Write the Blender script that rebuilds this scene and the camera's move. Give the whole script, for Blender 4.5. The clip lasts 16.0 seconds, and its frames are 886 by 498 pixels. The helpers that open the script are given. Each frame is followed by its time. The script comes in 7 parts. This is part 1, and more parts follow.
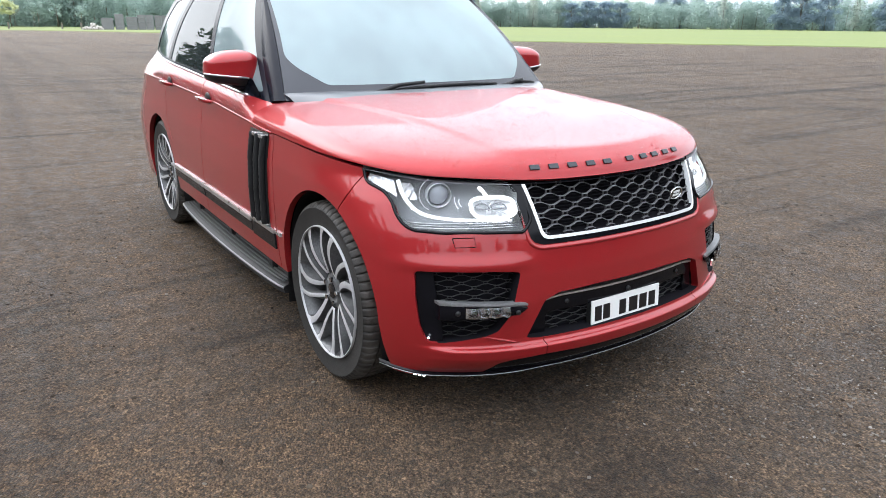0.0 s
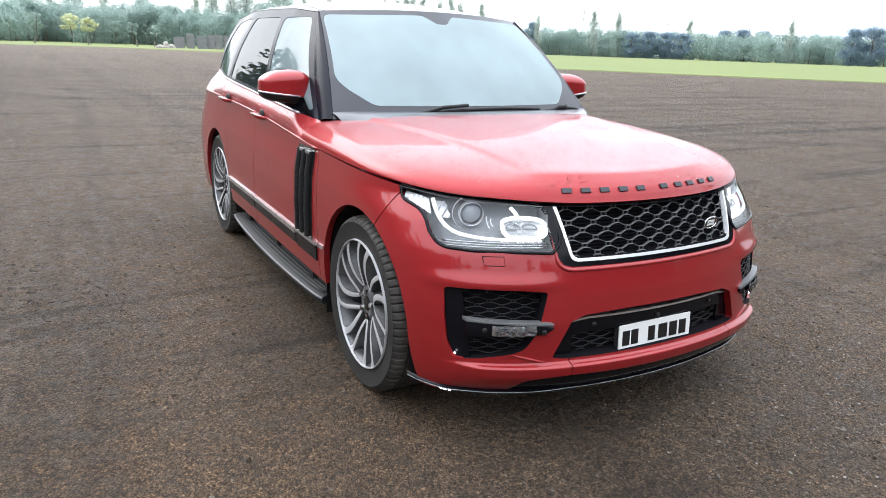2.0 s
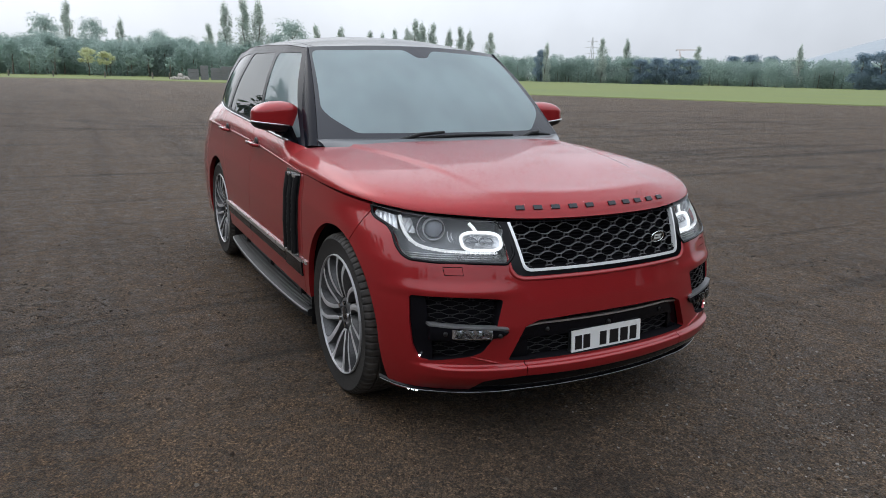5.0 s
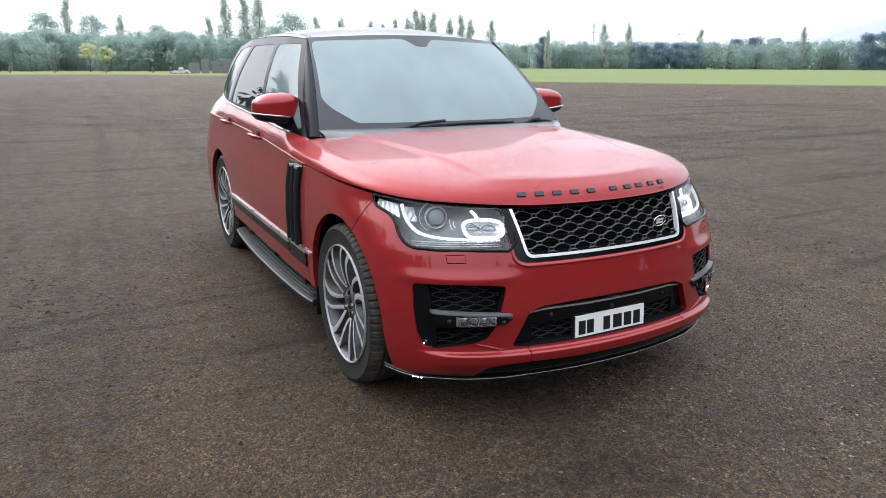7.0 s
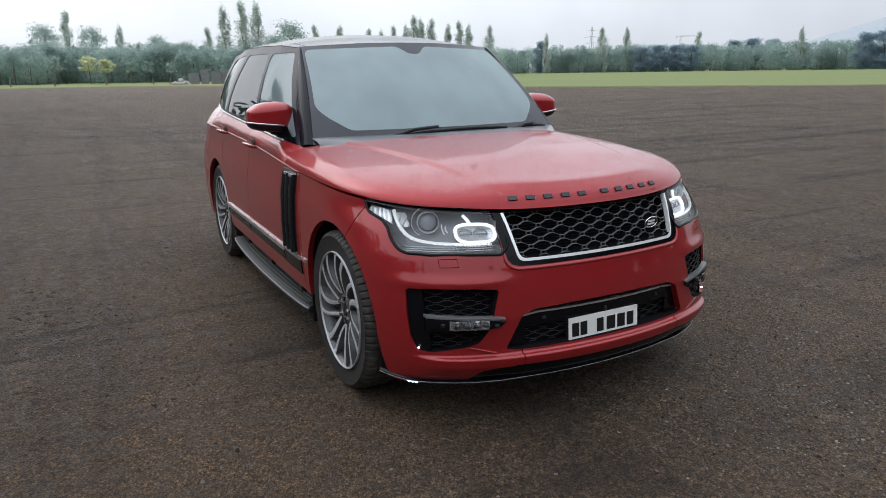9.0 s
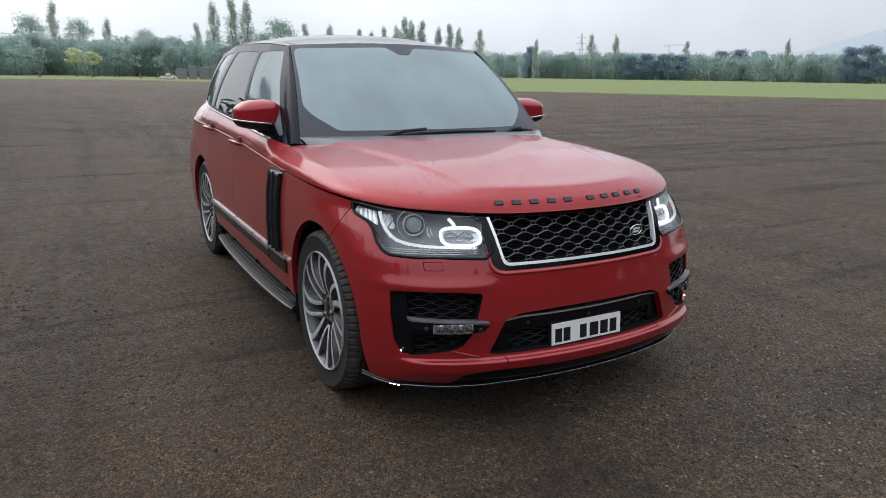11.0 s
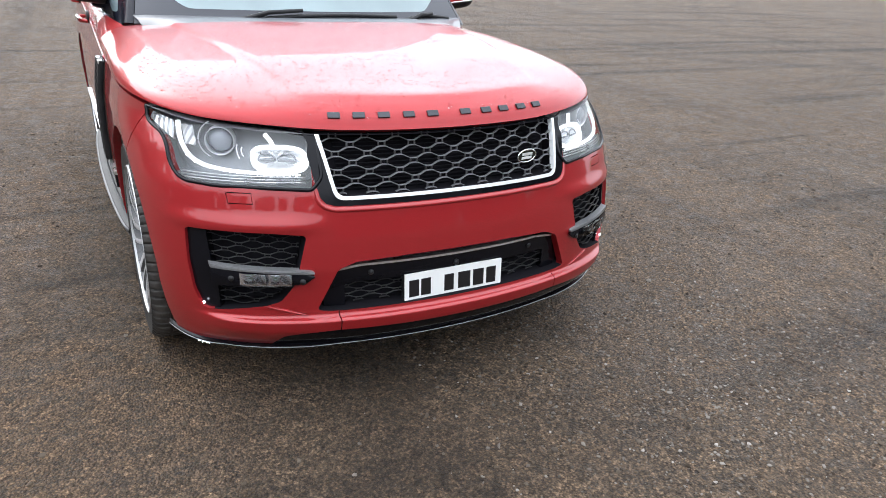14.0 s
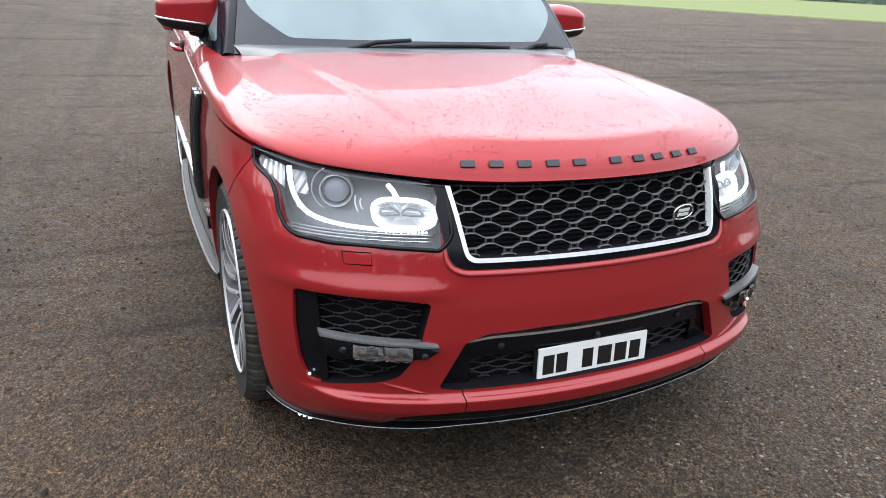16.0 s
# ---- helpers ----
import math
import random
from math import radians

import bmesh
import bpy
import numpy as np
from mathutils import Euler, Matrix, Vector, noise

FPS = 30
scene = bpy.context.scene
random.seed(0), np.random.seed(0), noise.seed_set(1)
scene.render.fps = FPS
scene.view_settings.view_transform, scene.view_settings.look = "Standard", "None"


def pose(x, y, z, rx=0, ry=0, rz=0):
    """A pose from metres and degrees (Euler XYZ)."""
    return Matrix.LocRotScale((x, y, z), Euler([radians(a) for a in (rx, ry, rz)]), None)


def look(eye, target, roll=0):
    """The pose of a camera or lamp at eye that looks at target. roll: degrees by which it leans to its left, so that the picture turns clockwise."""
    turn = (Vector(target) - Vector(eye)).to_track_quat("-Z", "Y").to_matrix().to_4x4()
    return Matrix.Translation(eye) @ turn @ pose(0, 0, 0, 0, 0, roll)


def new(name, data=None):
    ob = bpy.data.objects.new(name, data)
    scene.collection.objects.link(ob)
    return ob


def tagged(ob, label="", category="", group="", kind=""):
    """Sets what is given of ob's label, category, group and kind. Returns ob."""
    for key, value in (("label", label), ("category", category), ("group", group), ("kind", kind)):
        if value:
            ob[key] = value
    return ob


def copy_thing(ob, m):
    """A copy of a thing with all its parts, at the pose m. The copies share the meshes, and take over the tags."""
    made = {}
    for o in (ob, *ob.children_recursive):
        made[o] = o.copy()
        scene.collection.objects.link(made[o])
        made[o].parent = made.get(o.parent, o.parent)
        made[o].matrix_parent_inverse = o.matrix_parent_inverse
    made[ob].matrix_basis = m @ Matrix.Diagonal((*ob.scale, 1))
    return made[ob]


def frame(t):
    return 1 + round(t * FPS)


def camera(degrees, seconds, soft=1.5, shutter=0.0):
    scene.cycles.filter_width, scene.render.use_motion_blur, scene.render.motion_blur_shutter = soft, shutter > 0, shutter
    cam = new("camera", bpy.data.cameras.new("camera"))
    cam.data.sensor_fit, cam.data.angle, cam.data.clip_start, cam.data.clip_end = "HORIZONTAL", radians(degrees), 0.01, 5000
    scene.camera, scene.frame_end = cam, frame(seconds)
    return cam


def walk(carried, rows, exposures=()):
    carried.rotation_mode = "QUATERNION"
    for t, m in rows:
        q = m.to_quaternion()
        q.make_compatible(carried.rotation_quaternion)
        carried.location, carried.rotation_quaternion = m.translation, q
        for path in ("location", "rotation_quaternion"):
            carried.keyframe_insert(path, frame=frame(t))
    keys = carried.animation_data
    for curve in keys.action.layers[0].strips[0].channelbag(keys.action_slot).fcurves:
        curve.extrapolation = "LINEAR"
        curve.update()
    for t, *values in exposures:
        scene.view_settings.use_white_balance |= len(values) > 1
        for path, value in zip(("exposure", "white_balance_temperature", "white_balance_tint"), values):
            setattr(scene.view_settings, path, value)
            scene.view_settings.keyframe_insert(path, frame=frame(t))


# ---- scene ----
from mathutils.bvhtree import BVHTree
from mathutils.interpolate import poly_3d_calc

cam = camera(65.6, 16.0, 0.85)
PATH = [
    (0, (-2.074, -2.572, 1.481), (-1.022, -0.99, 0.857), 0.6),
    (0.5, (-2.088, -2.563, 1.483), (-1.013, -0.997, 0.857), 0.7),
    (1, (-2.116, -2.576, 1.484), (-1.015, -1.026, 0.865), 1.3),
    (1.5, (-2.137, -2.595, 1.479), (-1.095, -0.997, 0.878), 0.9),
    (2, (-2.054, -2.672, 1.479), (-1.115, -0.997, 0.918), 2.0),
    (2.5, (-2.002, -2.758, 1.471), (-1.126, -1.067, 0.858), 0.4),
    (3, (-2.086, -2.822, 1.487), (-1.21, -1.115, 0.925), -0.5),
    (3.5, (-2.171, -2.909, 1.502), (-1.282, -1.197, 0.976), -0.2),
    (4, (-2.116, -2.957, 1.501), (-1.224, -1.237, 1.007), 0.3),
    (4.5, (-2.02, -2.996, 1.503), (-1.101, -1.286, 1.02), 1.4),
    (7, (-2.019, -3.024, 1.5), (-1.117, -1.316, 0.983), 0.2),
    (7.5, (-2.019, -3.031, 1.506), (-1.114, -1.321, 1.0), -0.1),
    (8, (-2.021, -3.039, 1.502), (-1.12, -1.325, 0.999), 1.3),
    (8.5, (-2.004, -3.05, 1.502), (-1.117, -1.33, 0.998), -0.2),
    (9, (-1.992, -3.06, 1.499), (-1.093, -1.345, 0.999), -0.8),
    (9.2, (-1.99, -3.058, 1.495), (-1.075, -1.352, 0.994), -1.2),
    (11.5, (-1.988, -3.053, 1.502), (-1.047, -1.36, 1.002), 1.2),
    (12, (-2.016, -3.011, 1.502), (-1.066, -1.334, 0.97), 1.7),
    (12.5, (-2.007, -2.948, 1.489), (-1.002, -1.332, 0.876), 1.9),
    (13, (-1.679, -2.92, 1.484), (-0.703, -1.316, 0.796), 1.8),
    (13.5, (-1.416, -2.861, 1.477), (-0.485, -1.240, 0.766), 2.9),
    (14, (-1.137, -2.730, 1.465), (-0.235, -1.128, 0.677), 3.3),
    (14.5, (-0.868, -2.606, 1.459), (-0.190, -0.902, 0.662), 2.5),
    (15, (-0.740, -2.542, 1.466), (-0.129, -0.798, 0.701), 0.8),
    (15.5, (-0.908, -2.438, 1.455), (-0.237, -0.704, 0.718), 2.2),
    (16, (-1.200, -2.305, 1.445), (-0.435, -0.609, 0.711), 3.1),
]
EXPOSURES = [(0, 1.2), (1.5, 1.15), (3.5, 1.0), (4, 0.42), (4.5, 0.02), (6.6, 0.54), (7, 0.70), (7.5, 0.28), (8, 0.1), (9, 0.1), (11.5, 0.12), (12.5, 0.62), (13.5, 1.3), (14.5, 1.27), (15.5, 1.10), (16, 1.06)]
walk(cam, [(t, look(eye, target, roll)) for t, eye, target, roll in PATH], EXPOSURES)

# world and light: a bright overcast spring day
world = bpy.data.worlds.new("overcast_sky")
scene.world = world
world.use_nodes = True
wn, wl = world.node_tree.nodes, world.node_tree.links
wn.clear()
sky = wn.new("ShaderNodeTexSky")
sky.sky_type = "NISHITA"
sky.sun_disc = False
sky.sun_elevation, sky.sun_rotation = radians(40), radians(-27)
sky.air_density, sky.dust_density, sky.ozone_density = 1.0, 4.0, 1.0
pale = wn.new("ShaderNodeHueSaturation")
pale.inputs["Saturation"].default_value = 0.16
cloud = wn.new("ShaderNodeMix")
cloud.data_type = "RGBA"
cloud.inputs["Factor"].default_value = 0.72
cloud.inputs["B"].default_value = (9.2, 9.9, 11.0, 1)
back = wn.new("ShaderNodeBackground")
back.inputs["Strength"].default_value = 0.098
out = wn.new("ShaderNodeOutputWorld")
wl.new(sky.outputs["Color"], pale.inputs["Color"])
wl.new(pale.outputs["Color"], cloud.inputs["A"])
# an overcast sky is brightest overhead
way = wn.new("ShaderNodeTexCoord")
split = wn.new("ShaderNodeSeparateXYZ")
rise = wn.new("ShaderNodeMapRange")
rise.inputs["To Min"].default_value, rise.inputs["To Max"].default_value = 0.93, 2.05
lit = wn.new("ShaderNodeVectorMath")
lit.operation = "SCALE"
wl.new(way.outputs["Generated"], split.inputs["Vector"])
wl.new(split.outputs["Z"], rise.inputs["Value"])
wl.new(cloud.outputs["Result"], lit.inputs[0])
# and on the side where the sun stands behind the cloud; faint cloud shapes run through it
SUN_WAY = Vector((-0.36, 0.72, 0.66)).normalized()
aim = wn.new("ShaderNodeVectorMath")
aim.operation = "DOT_PRODUCT"
aim.inputs[1].default_value = SUN_WAY
side = wn.new("ShaderNodeMapRange")
side.inputs["From Min"].default_value, side.inputs["From Max"].default_value = -1.0, 1.0
side.inputs["To Min"].default_value, side.inputs["To Max"].default_value = 0.88, 1.10
puffs = wn.new("ShaderNodeTexNoise")
puffs.inputs["Scale"].default_value, puffs.inputs["Detail"].default_value = 3.2, 5.0
veiling = wn.new("ShaderNodeMapRange")
veiling.inputs["From Min"].default_value, veiling.inputs["From Max"].default_value = 0.3, 0.7
veiling.inputs["To Min"].default_value, veiling.inputs["To Max"].default_value = 0.86, 1.14
gain, gain2 = wn.new("ShaderNodeMath"), wn.new("ShaderNodeMath")
gain.operation = gain2.operation = "MULTIPLY"
wl.new(way.outputs["Generated"], aim.inputs[0])
wl.new(aim.outputs["Value"], side.inputs["Value"])
wl.new(way.outputs["Generated"], puffs.inputs["Vector"])
wl.new(puffs.outputs["Fac"], veiling.inputs["Value"])
wl.new(rise.outputs["Result"], gain.inputs[0])
wl.new(side.outputs["Result"], gain.inputs[1])
wl.new(gain.outputs["Value"], gain2.inputs[0])
wl.new(veiling.outputs["Result"], gain2.inputs[1])
wl.new(gain2.outputs["Value"], lit.inputs["Scale"])
wl.new(lit.outputs["Vector"], back.inputs["Color"])
wl.new(back.outputs["Background"], out.inputs["Surface"])

sun_data = bpy.data.lights.new("sun", "SUN")
sun_data.energy, sun_data.angle, sun_data.color = 0.4, radians(100), (1.0, 0.98, 0.95)
sun = new("sun", sun_data)
sun.matrix_world = look(SUN_WAY * 60, (0, 0, 0))


# materials
def mat(name, color, rough=0.5, metal=0.0, coat=0.0, spec=0.5):
    m = bpy.data.materials.new(name)
    m.use_nodes = True
    b = m.node_tree.nodes["Principled BSDF"]
    b.inputs["Base Color"].default_value = (*color, 1)
    b.inputs["Roughness"].default_value = rough
    b.inputs["Metallic"].default_value = metal
    b.inputs["Coat Weight"].default_value = coat
    b.inputs["Coat Roughness"].default_value = 0.03
    b.inputs["Specular IOR Level"].default_value = spec
    return m


def node(m, kind, **inputs):
    n = m.node_tree.nodes.new(kind)
    for key, value in inputs.items():
        n.inputs[key.replace("_", " ")].default_value = value
    return n


def wire(m, a, b):
    m.node_tree.links.new(a, b)


def bsdf(m):
    return m.node_tree.nodes["Principled BSDF"]


def coords(m, scale=(1, 1, 1)):
    c, p = node(m, "ShaderNodeTexCoord"), node(m, "ShaderNodeMapping", Scale=scale)
    wire(m, c.outputs["Object"], p.inputs["Vector"])
    return p.outputs["Vector"]


def noise_tex(m, vec, scale, detail=4.0, rough=0.55):
    n = node(m, "ShaderNodeTexNoise", Scale=scale, Detail=detail, Roughness=rough)
    wire(m, vec, n.inputs["Vector"])
    return n


def ramp(m, fac, stops):
    r = m.node_tree.nodes.new("ShaderNodeValToRGB")
    e = r.color_ramp.elements
    while len(e) < len(stops):
        e.new(0.5)
    for el, (p, c) in zip(e, stops):
        el.position, el.color = p, (*c, 1) if len(c) == 3 else c
    wire(m, fac, r.inputs["Fac"])
    return r.outputs["Color"]


def bump(m, height, strength, distance, target="Normal"):
    b = node(m, "ShaderNodeBump", Strength=strength, Distance=distance)
    wire(m, height, b.inputs["Height"])
    wire(m, b.outputs["Normal"], bsdf(m).inputs[target])
    return b


def worn(name, a, b, rough, scale=8.0, metal=0.0, coat=0.0, relief=0.1, fine=120.0):
    """Two tones at a broad and a fine scale, with a fine relief."""
    m = mat(name, a, rough, metal, coat)
    v = coords(m)
    big, small = noise_tex(m, v, scale, 5), noise_tex(m, v, fine, 3)
    mix = node(m, "ShaderNodeMath")
    mix.operation = "MULTIPLY"
    wire(m, big.outputs["Fac"], mix.inputs[0])
    wire(m, small.outputs["Fac"], mix.inputs[1])
    wire(m, ramp(m, mix.outputs["Value"], [(0.12, a), (0.4, b)]), bsdf(m).inputs["Base Color"])
    r = node(m, "ShaderNodeMapRange")
    r.inputs["To Min"].default_value, r.inputs["To Max"].default_value = rough * 0.8, min(1, rough * 1.25)
    wire(m, big.outputs["Fac"], r.inputs["Value"])
    wire(m, r.outputs["Result"], bsdf(m).inputs["Roughness"])
    if relief:
        bump(m, small.outputs["Fac"], relief, 0.004)
    return m


def rain_beads(m, scale=55.0, size=0.22, depth=0.0016):
    """Rain drops standing on a surface: small domes of uneven size, in the relief of coat and base."""
    v = coords(m)
    cells = node(m, "ShaderNodeTexVoronoi", Scale=scale, Randomness=1.0)
    wire(m, v, cells.inputs["Vector"])
    where = noise_tex(m, v, 9.0, 3)
    lim = node(m, "ShaderNodeMapRange")
    lim.inputs["From Min"].default_value, lim.inputs["From Max"].default_value = 0.3, 0.75
    lim.inputs["To Min"].default_value, lim.inputs["To Max"].default_value = size * 0.4, size * 1.5
    wire(m, where.outputs["Fac"], lim.inputs["Value"])
    dome = node(m, "ShaderNodeMath")
    dome.operation = "SUBTRACT"
    wire(m, lim.outputs["Result"], dome.inputs[0])
    wire(m, cells.outputs["Distance"], dome.inputs[1])
    top = node(m, "ShaderNodeMath")
    top.operation = "MAXIMUM"
    wire(m, dome.outputs["Value"], top.inputs[0])
    b = node(m, "ShaderNodeBump", Strength=1.0, Distance=depth * 8)
    wire(m, top.outputs["Value"], b.inputs["Height"])
    return b


paint = mat("red_metallic_paint", (0.26, 0.012, 0.012), 0.42, 0.3, 1.0, 0.2)
bsdf(paint).inputs["Coat IOR"].default_value = 1.48
bsdf(paint).inputs["Coat Roughness"].default_value = 0.05
pv = coords(paint)
flake = noise_tex(paint, pv, 900.0, 1)
wire(paint, ramp(paint, flake.outputs["Fac"], [(0.3, (0.235, 0.009, 0.011)), (0.7, (0.370, 0.018, 0.022))]), bsdf(paint).inputs["Base Color"])

# besides beads, the bonnet's paint has a veil: fine rain and painted sky sheen
bonnet_paint = paint.copy()
bonnet_paint.name = "rain_and_sheen_paint"
bsdf(bonnet_paint).inputs["Coat IOR"].default_value = 1.34
bsdf(bonnet_paint).inputs["Coat Weight"].default_value = 1.0
bsdf(bonnet_paint).inputs["Coat Roughness"].default_value = 0.045
beads = rain_beads(bonnet_paint, 75.0, 0.10)
wire(bonnet_paint, beads.outputs["Normal"], bsdf(bonnet_paint).inputs["Coat Normal"])
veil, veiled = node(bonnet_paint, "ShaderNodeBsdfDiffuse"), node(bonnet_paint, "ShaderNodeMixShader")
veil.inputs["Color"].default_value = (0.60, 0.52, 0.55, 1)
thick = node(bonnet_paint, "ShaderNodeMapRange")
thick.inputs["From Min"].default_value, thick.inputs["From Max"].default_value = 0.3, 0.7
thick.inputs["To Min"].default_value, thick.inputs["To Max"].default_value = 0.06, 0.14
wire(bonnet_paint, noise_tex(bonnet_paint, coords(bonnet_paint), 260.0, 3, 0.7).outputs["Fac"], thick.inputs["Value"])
# rain and painted sky sheen stay on the flat top, off the steep nose
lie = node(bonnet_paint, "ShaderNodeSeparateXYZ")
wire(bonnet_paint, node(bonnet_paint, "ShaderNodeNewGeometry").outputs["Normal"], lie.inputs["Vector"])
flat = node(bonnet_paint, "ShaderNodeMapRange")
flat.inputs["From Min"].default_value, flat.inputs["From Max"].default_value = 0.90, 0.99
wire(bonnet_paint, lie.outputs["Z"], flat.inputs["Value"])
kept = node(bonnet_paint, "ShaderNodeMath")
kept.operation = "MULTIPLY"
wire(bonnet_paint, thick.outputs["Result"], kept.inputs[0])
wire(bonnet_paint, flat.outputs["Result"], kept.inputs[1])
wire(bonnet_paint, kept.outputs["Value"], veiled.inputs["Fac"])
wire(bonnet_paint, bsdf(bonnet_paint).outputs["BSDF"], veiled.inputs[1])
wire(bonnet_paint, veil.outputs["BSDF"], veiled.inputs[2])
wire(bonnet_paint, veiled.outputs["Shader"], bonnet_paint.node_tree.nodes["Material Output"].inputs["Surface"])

gloss_black = mat("gloss_black", (0.006, 0.006, 0.007), 0.08, 0.0, 1.0)
pillar_black = mat("dull_gloss_black", (0.005, 0.005, 0.007), 0.14, 0.0, 0.0, 0.5)
bsdf(pillar_black).inputs["IOR"].default_value = 1.28
wet_black = mat("wet_gloss_black", (0.009, 0.010, 0.016), 0.25, 0.0, 0.0, 0.5)
bsdf(wet_black).inputs["IOR"].default_value = 1.22
roof_black = mat("wet_black_roof", (0.010, 0.011, 0.013), 0.2, 0.0, 0.25, 0.3)
bsdf(roof_black).inputs["IOR"].default_value = 1.22
bsdf(roof_black).inputs["Coat IOR"].default_value = 1.25
cowl_black = mat("wet_black_plastic", (0.07, 0.075, 0.085), 0.4, 0.0, 0.55)
bsdf(cowl_black).inputs["Coat IOR"].default_value = 1.33
beads = rain_beads(roof_black, 45.0, 0.26)
wire(roof_black, beads.outputs["Normal"], bsdf(roof_black).inputs["Coat Normal"])
beads = rain_beads(cowl_black, 70.0, 0.3)
wire(cowl_black, beads.outputs["Normal"], bsdf(cowl_black).inputs["Coat Normal"])
satin_black = worn("satin_black_plastic", (0.012, 0.012, 0.013), (0.026, 0.026, 0.027), 0.42, 6)
bsdf(satin_black).inputs["Specular IOR Level"].default_value = 0.22
grille_grey = worn("grey_grille", (0.09, 0.09, 0.095), (0.145, 0.145, 0.15), 0.35, 10, 0.4)
mesh_black = worn("mesh_plastic", (0.016, 0.016, 0.017), (0.03, 0.03, 0.031), 0.45, 6)
board_trim = worn("dulled_trim", (0.16, 0.16, 0.165), (0.24, 0.24, 0.245), 0.4, 8, 0.5, 0, 0)
rib_black = worn("ribbed_rubber", (0.03, 0.03, 0.031), (0.06, 0.06, 0.061), 0.6, 10)
deep_black = mat("deep_black", (0.010, 0.0095, 0.012), 0.85, 0, 0, 0.05)
chrome = mat("chrome", (0.82, 0.83, 0.85), 0.08, 1.0)
trim_silver = mat("polished_trim", (0.88, 0.89, 0.90), 0.25, 0.25, 0.5)
bright = worn("satin_silver", (0.62, 0.62, 0.63), (0.75, 0.75, 0.76), 0.28, 8, 0.9, 0, 0)
rim_silver = worn("machined_silver", (0.42, 0.42, 0.43), (0.54, 0.54, 0.55), 0.38, 12, 0.35, 0.3, 0.02)
spoke_grey = worn("grey_alloy", (0.075, 0.075, 0.078), (0.14, 0.14, 0.143), 0.42, 14, 0.4, 0, 0.03)
rubber = worn("tyre_rubber", (0.010, 0.010, 0.010), (0.030, 0.029, 0.028), 0.6, 7, 0, 0, 0.25, 160)
bsdf(rubber).inputs["Specular IOR Level"].default_value = 0.22
# dust of the yard clings to the tread
away = node(rubber, "ShaderNodeVectorMath")
away.operation = "LENGTH"
wire(rubber, coords(rubber, (0, 1, 1)), away.inputs[0])
dusty = node(rubber, "ShaderNodeMapRange")
dusty.inputs["From Min"].default_value, dusty.inputs["From Max"].default_value = 0.368, 0.392
dusty.inputs["To Min"].default_value, dusty.inputs["To Max"].default_value = 0.12, 0.85
wire(rubber, away.outputs["Value"], dusty.inputs["Value"])
dust = node(rubber, "ShaderNodeMix")
dust.data_type = "RGBA"
wire(rubber, dusty.outputs["Result"], dust.inputs["Factor"])
wire(rubber, bsdf(rubber).inputs["Base Color"].links[0].from_socket, dust.inputs["A"])
wire(rubber, ramp(rubber, noise_tex(rubber, coords(rubber), 30.0, 4).outputs["Fac"], [(0.3, (0.035, 0.031, 0.028)), (0.7, (0.085, 0.075, 0.066))]), dust.inputs["B"])
wire(rubber, dust.outputs["Result"], bsdf(rubber).inputs["Base Color"])
plate_white = mat("plate_white", (0.80, 0.81, 0.79), 0.3, 0, 0.2)
ink = mat("black_ink", (0.008, 0.008, 0.009), 0.4)
letter_dark = mat("smoked_metal", (0.05, 0.05, 0.055), 0.22, 0.8)
# disc darkened in its colour, for the shade behind the spokes
disc_iron = worn("shaded_brake_iron", (0.045, 0.044, 0.043), (0.085, 0.08, 0.076), 0.5, 12, 0.5, 0, 0)
leather = worn("dark_leather", (0.02, 0.019, 0.018), (0.05, 0.047, 0.045), 0.5, 20, 0, 0, 0.2)


def glass(name, tint, ior=1.5, rough=0.0):
    """A thin pane: clear or tinted through, with a Fresnel gloss."""
    m = bpy.data.materials.new(name)
    m.use_nodes = True
    n = m.node_tree.nodes
    n.clear()
    t, g, f, x, o = (n.new("ShaderNode" + k) for k in ("BsdfTransparent", "BsdfGlossy", "Fresnel", "MixShader", "OutputMaterial"))
    t.inputs["Color"].default_value = (*tint, 1)
    g.inputs["Roughness"].default_value = rough
    f.inputs["IOR"].default_value = ior
    for a, b in ((f.outputs[0], x.inputs[0]), (t.outputs[0], x.inputs[1]), (g.outputs[0], x.inputs[2]), (x.outputs[0], o.inputs["Surface"])):
        m.node_tree.links.new(a, b)
    return m


def wet_sheen_glass(name, tint, ior, film, low):
    """A pane under a thin scattering film of fine rain, its pale blue painting in sky sheen too; the film thins out in
    runs.
    """
    m = glass(name, tint, ior)
    n = m.node_tree.nodes
    pane = n["Mix Shader"]
    v = coords(m, (2.6, 2.6, 1.2))
    runs = noise_tex(m, v, 1.0, 2, 0.5)
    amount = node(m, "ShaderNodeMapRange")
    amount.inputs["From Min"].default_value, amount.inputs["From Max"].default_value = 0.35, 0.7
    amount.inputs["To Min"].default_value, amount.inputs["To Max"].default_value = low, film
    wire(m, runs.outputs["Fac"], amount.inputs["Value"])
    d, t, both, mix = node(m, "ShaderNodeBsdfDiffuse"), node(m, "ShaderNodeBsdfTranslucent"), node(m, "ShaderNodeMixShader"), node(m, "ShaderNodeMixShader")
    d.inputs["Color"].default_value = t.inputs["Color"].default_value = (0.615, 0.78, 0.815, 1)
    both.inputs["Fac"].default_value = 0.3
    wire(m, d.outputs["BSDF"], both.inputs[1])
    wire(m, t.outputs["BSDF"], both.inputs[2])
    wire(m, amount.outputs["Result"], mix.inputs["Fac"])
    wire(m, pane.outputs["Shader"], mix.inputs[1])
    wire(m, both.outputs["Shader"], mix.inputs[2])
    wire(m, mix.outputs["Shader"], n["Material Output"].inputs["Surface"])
    return m


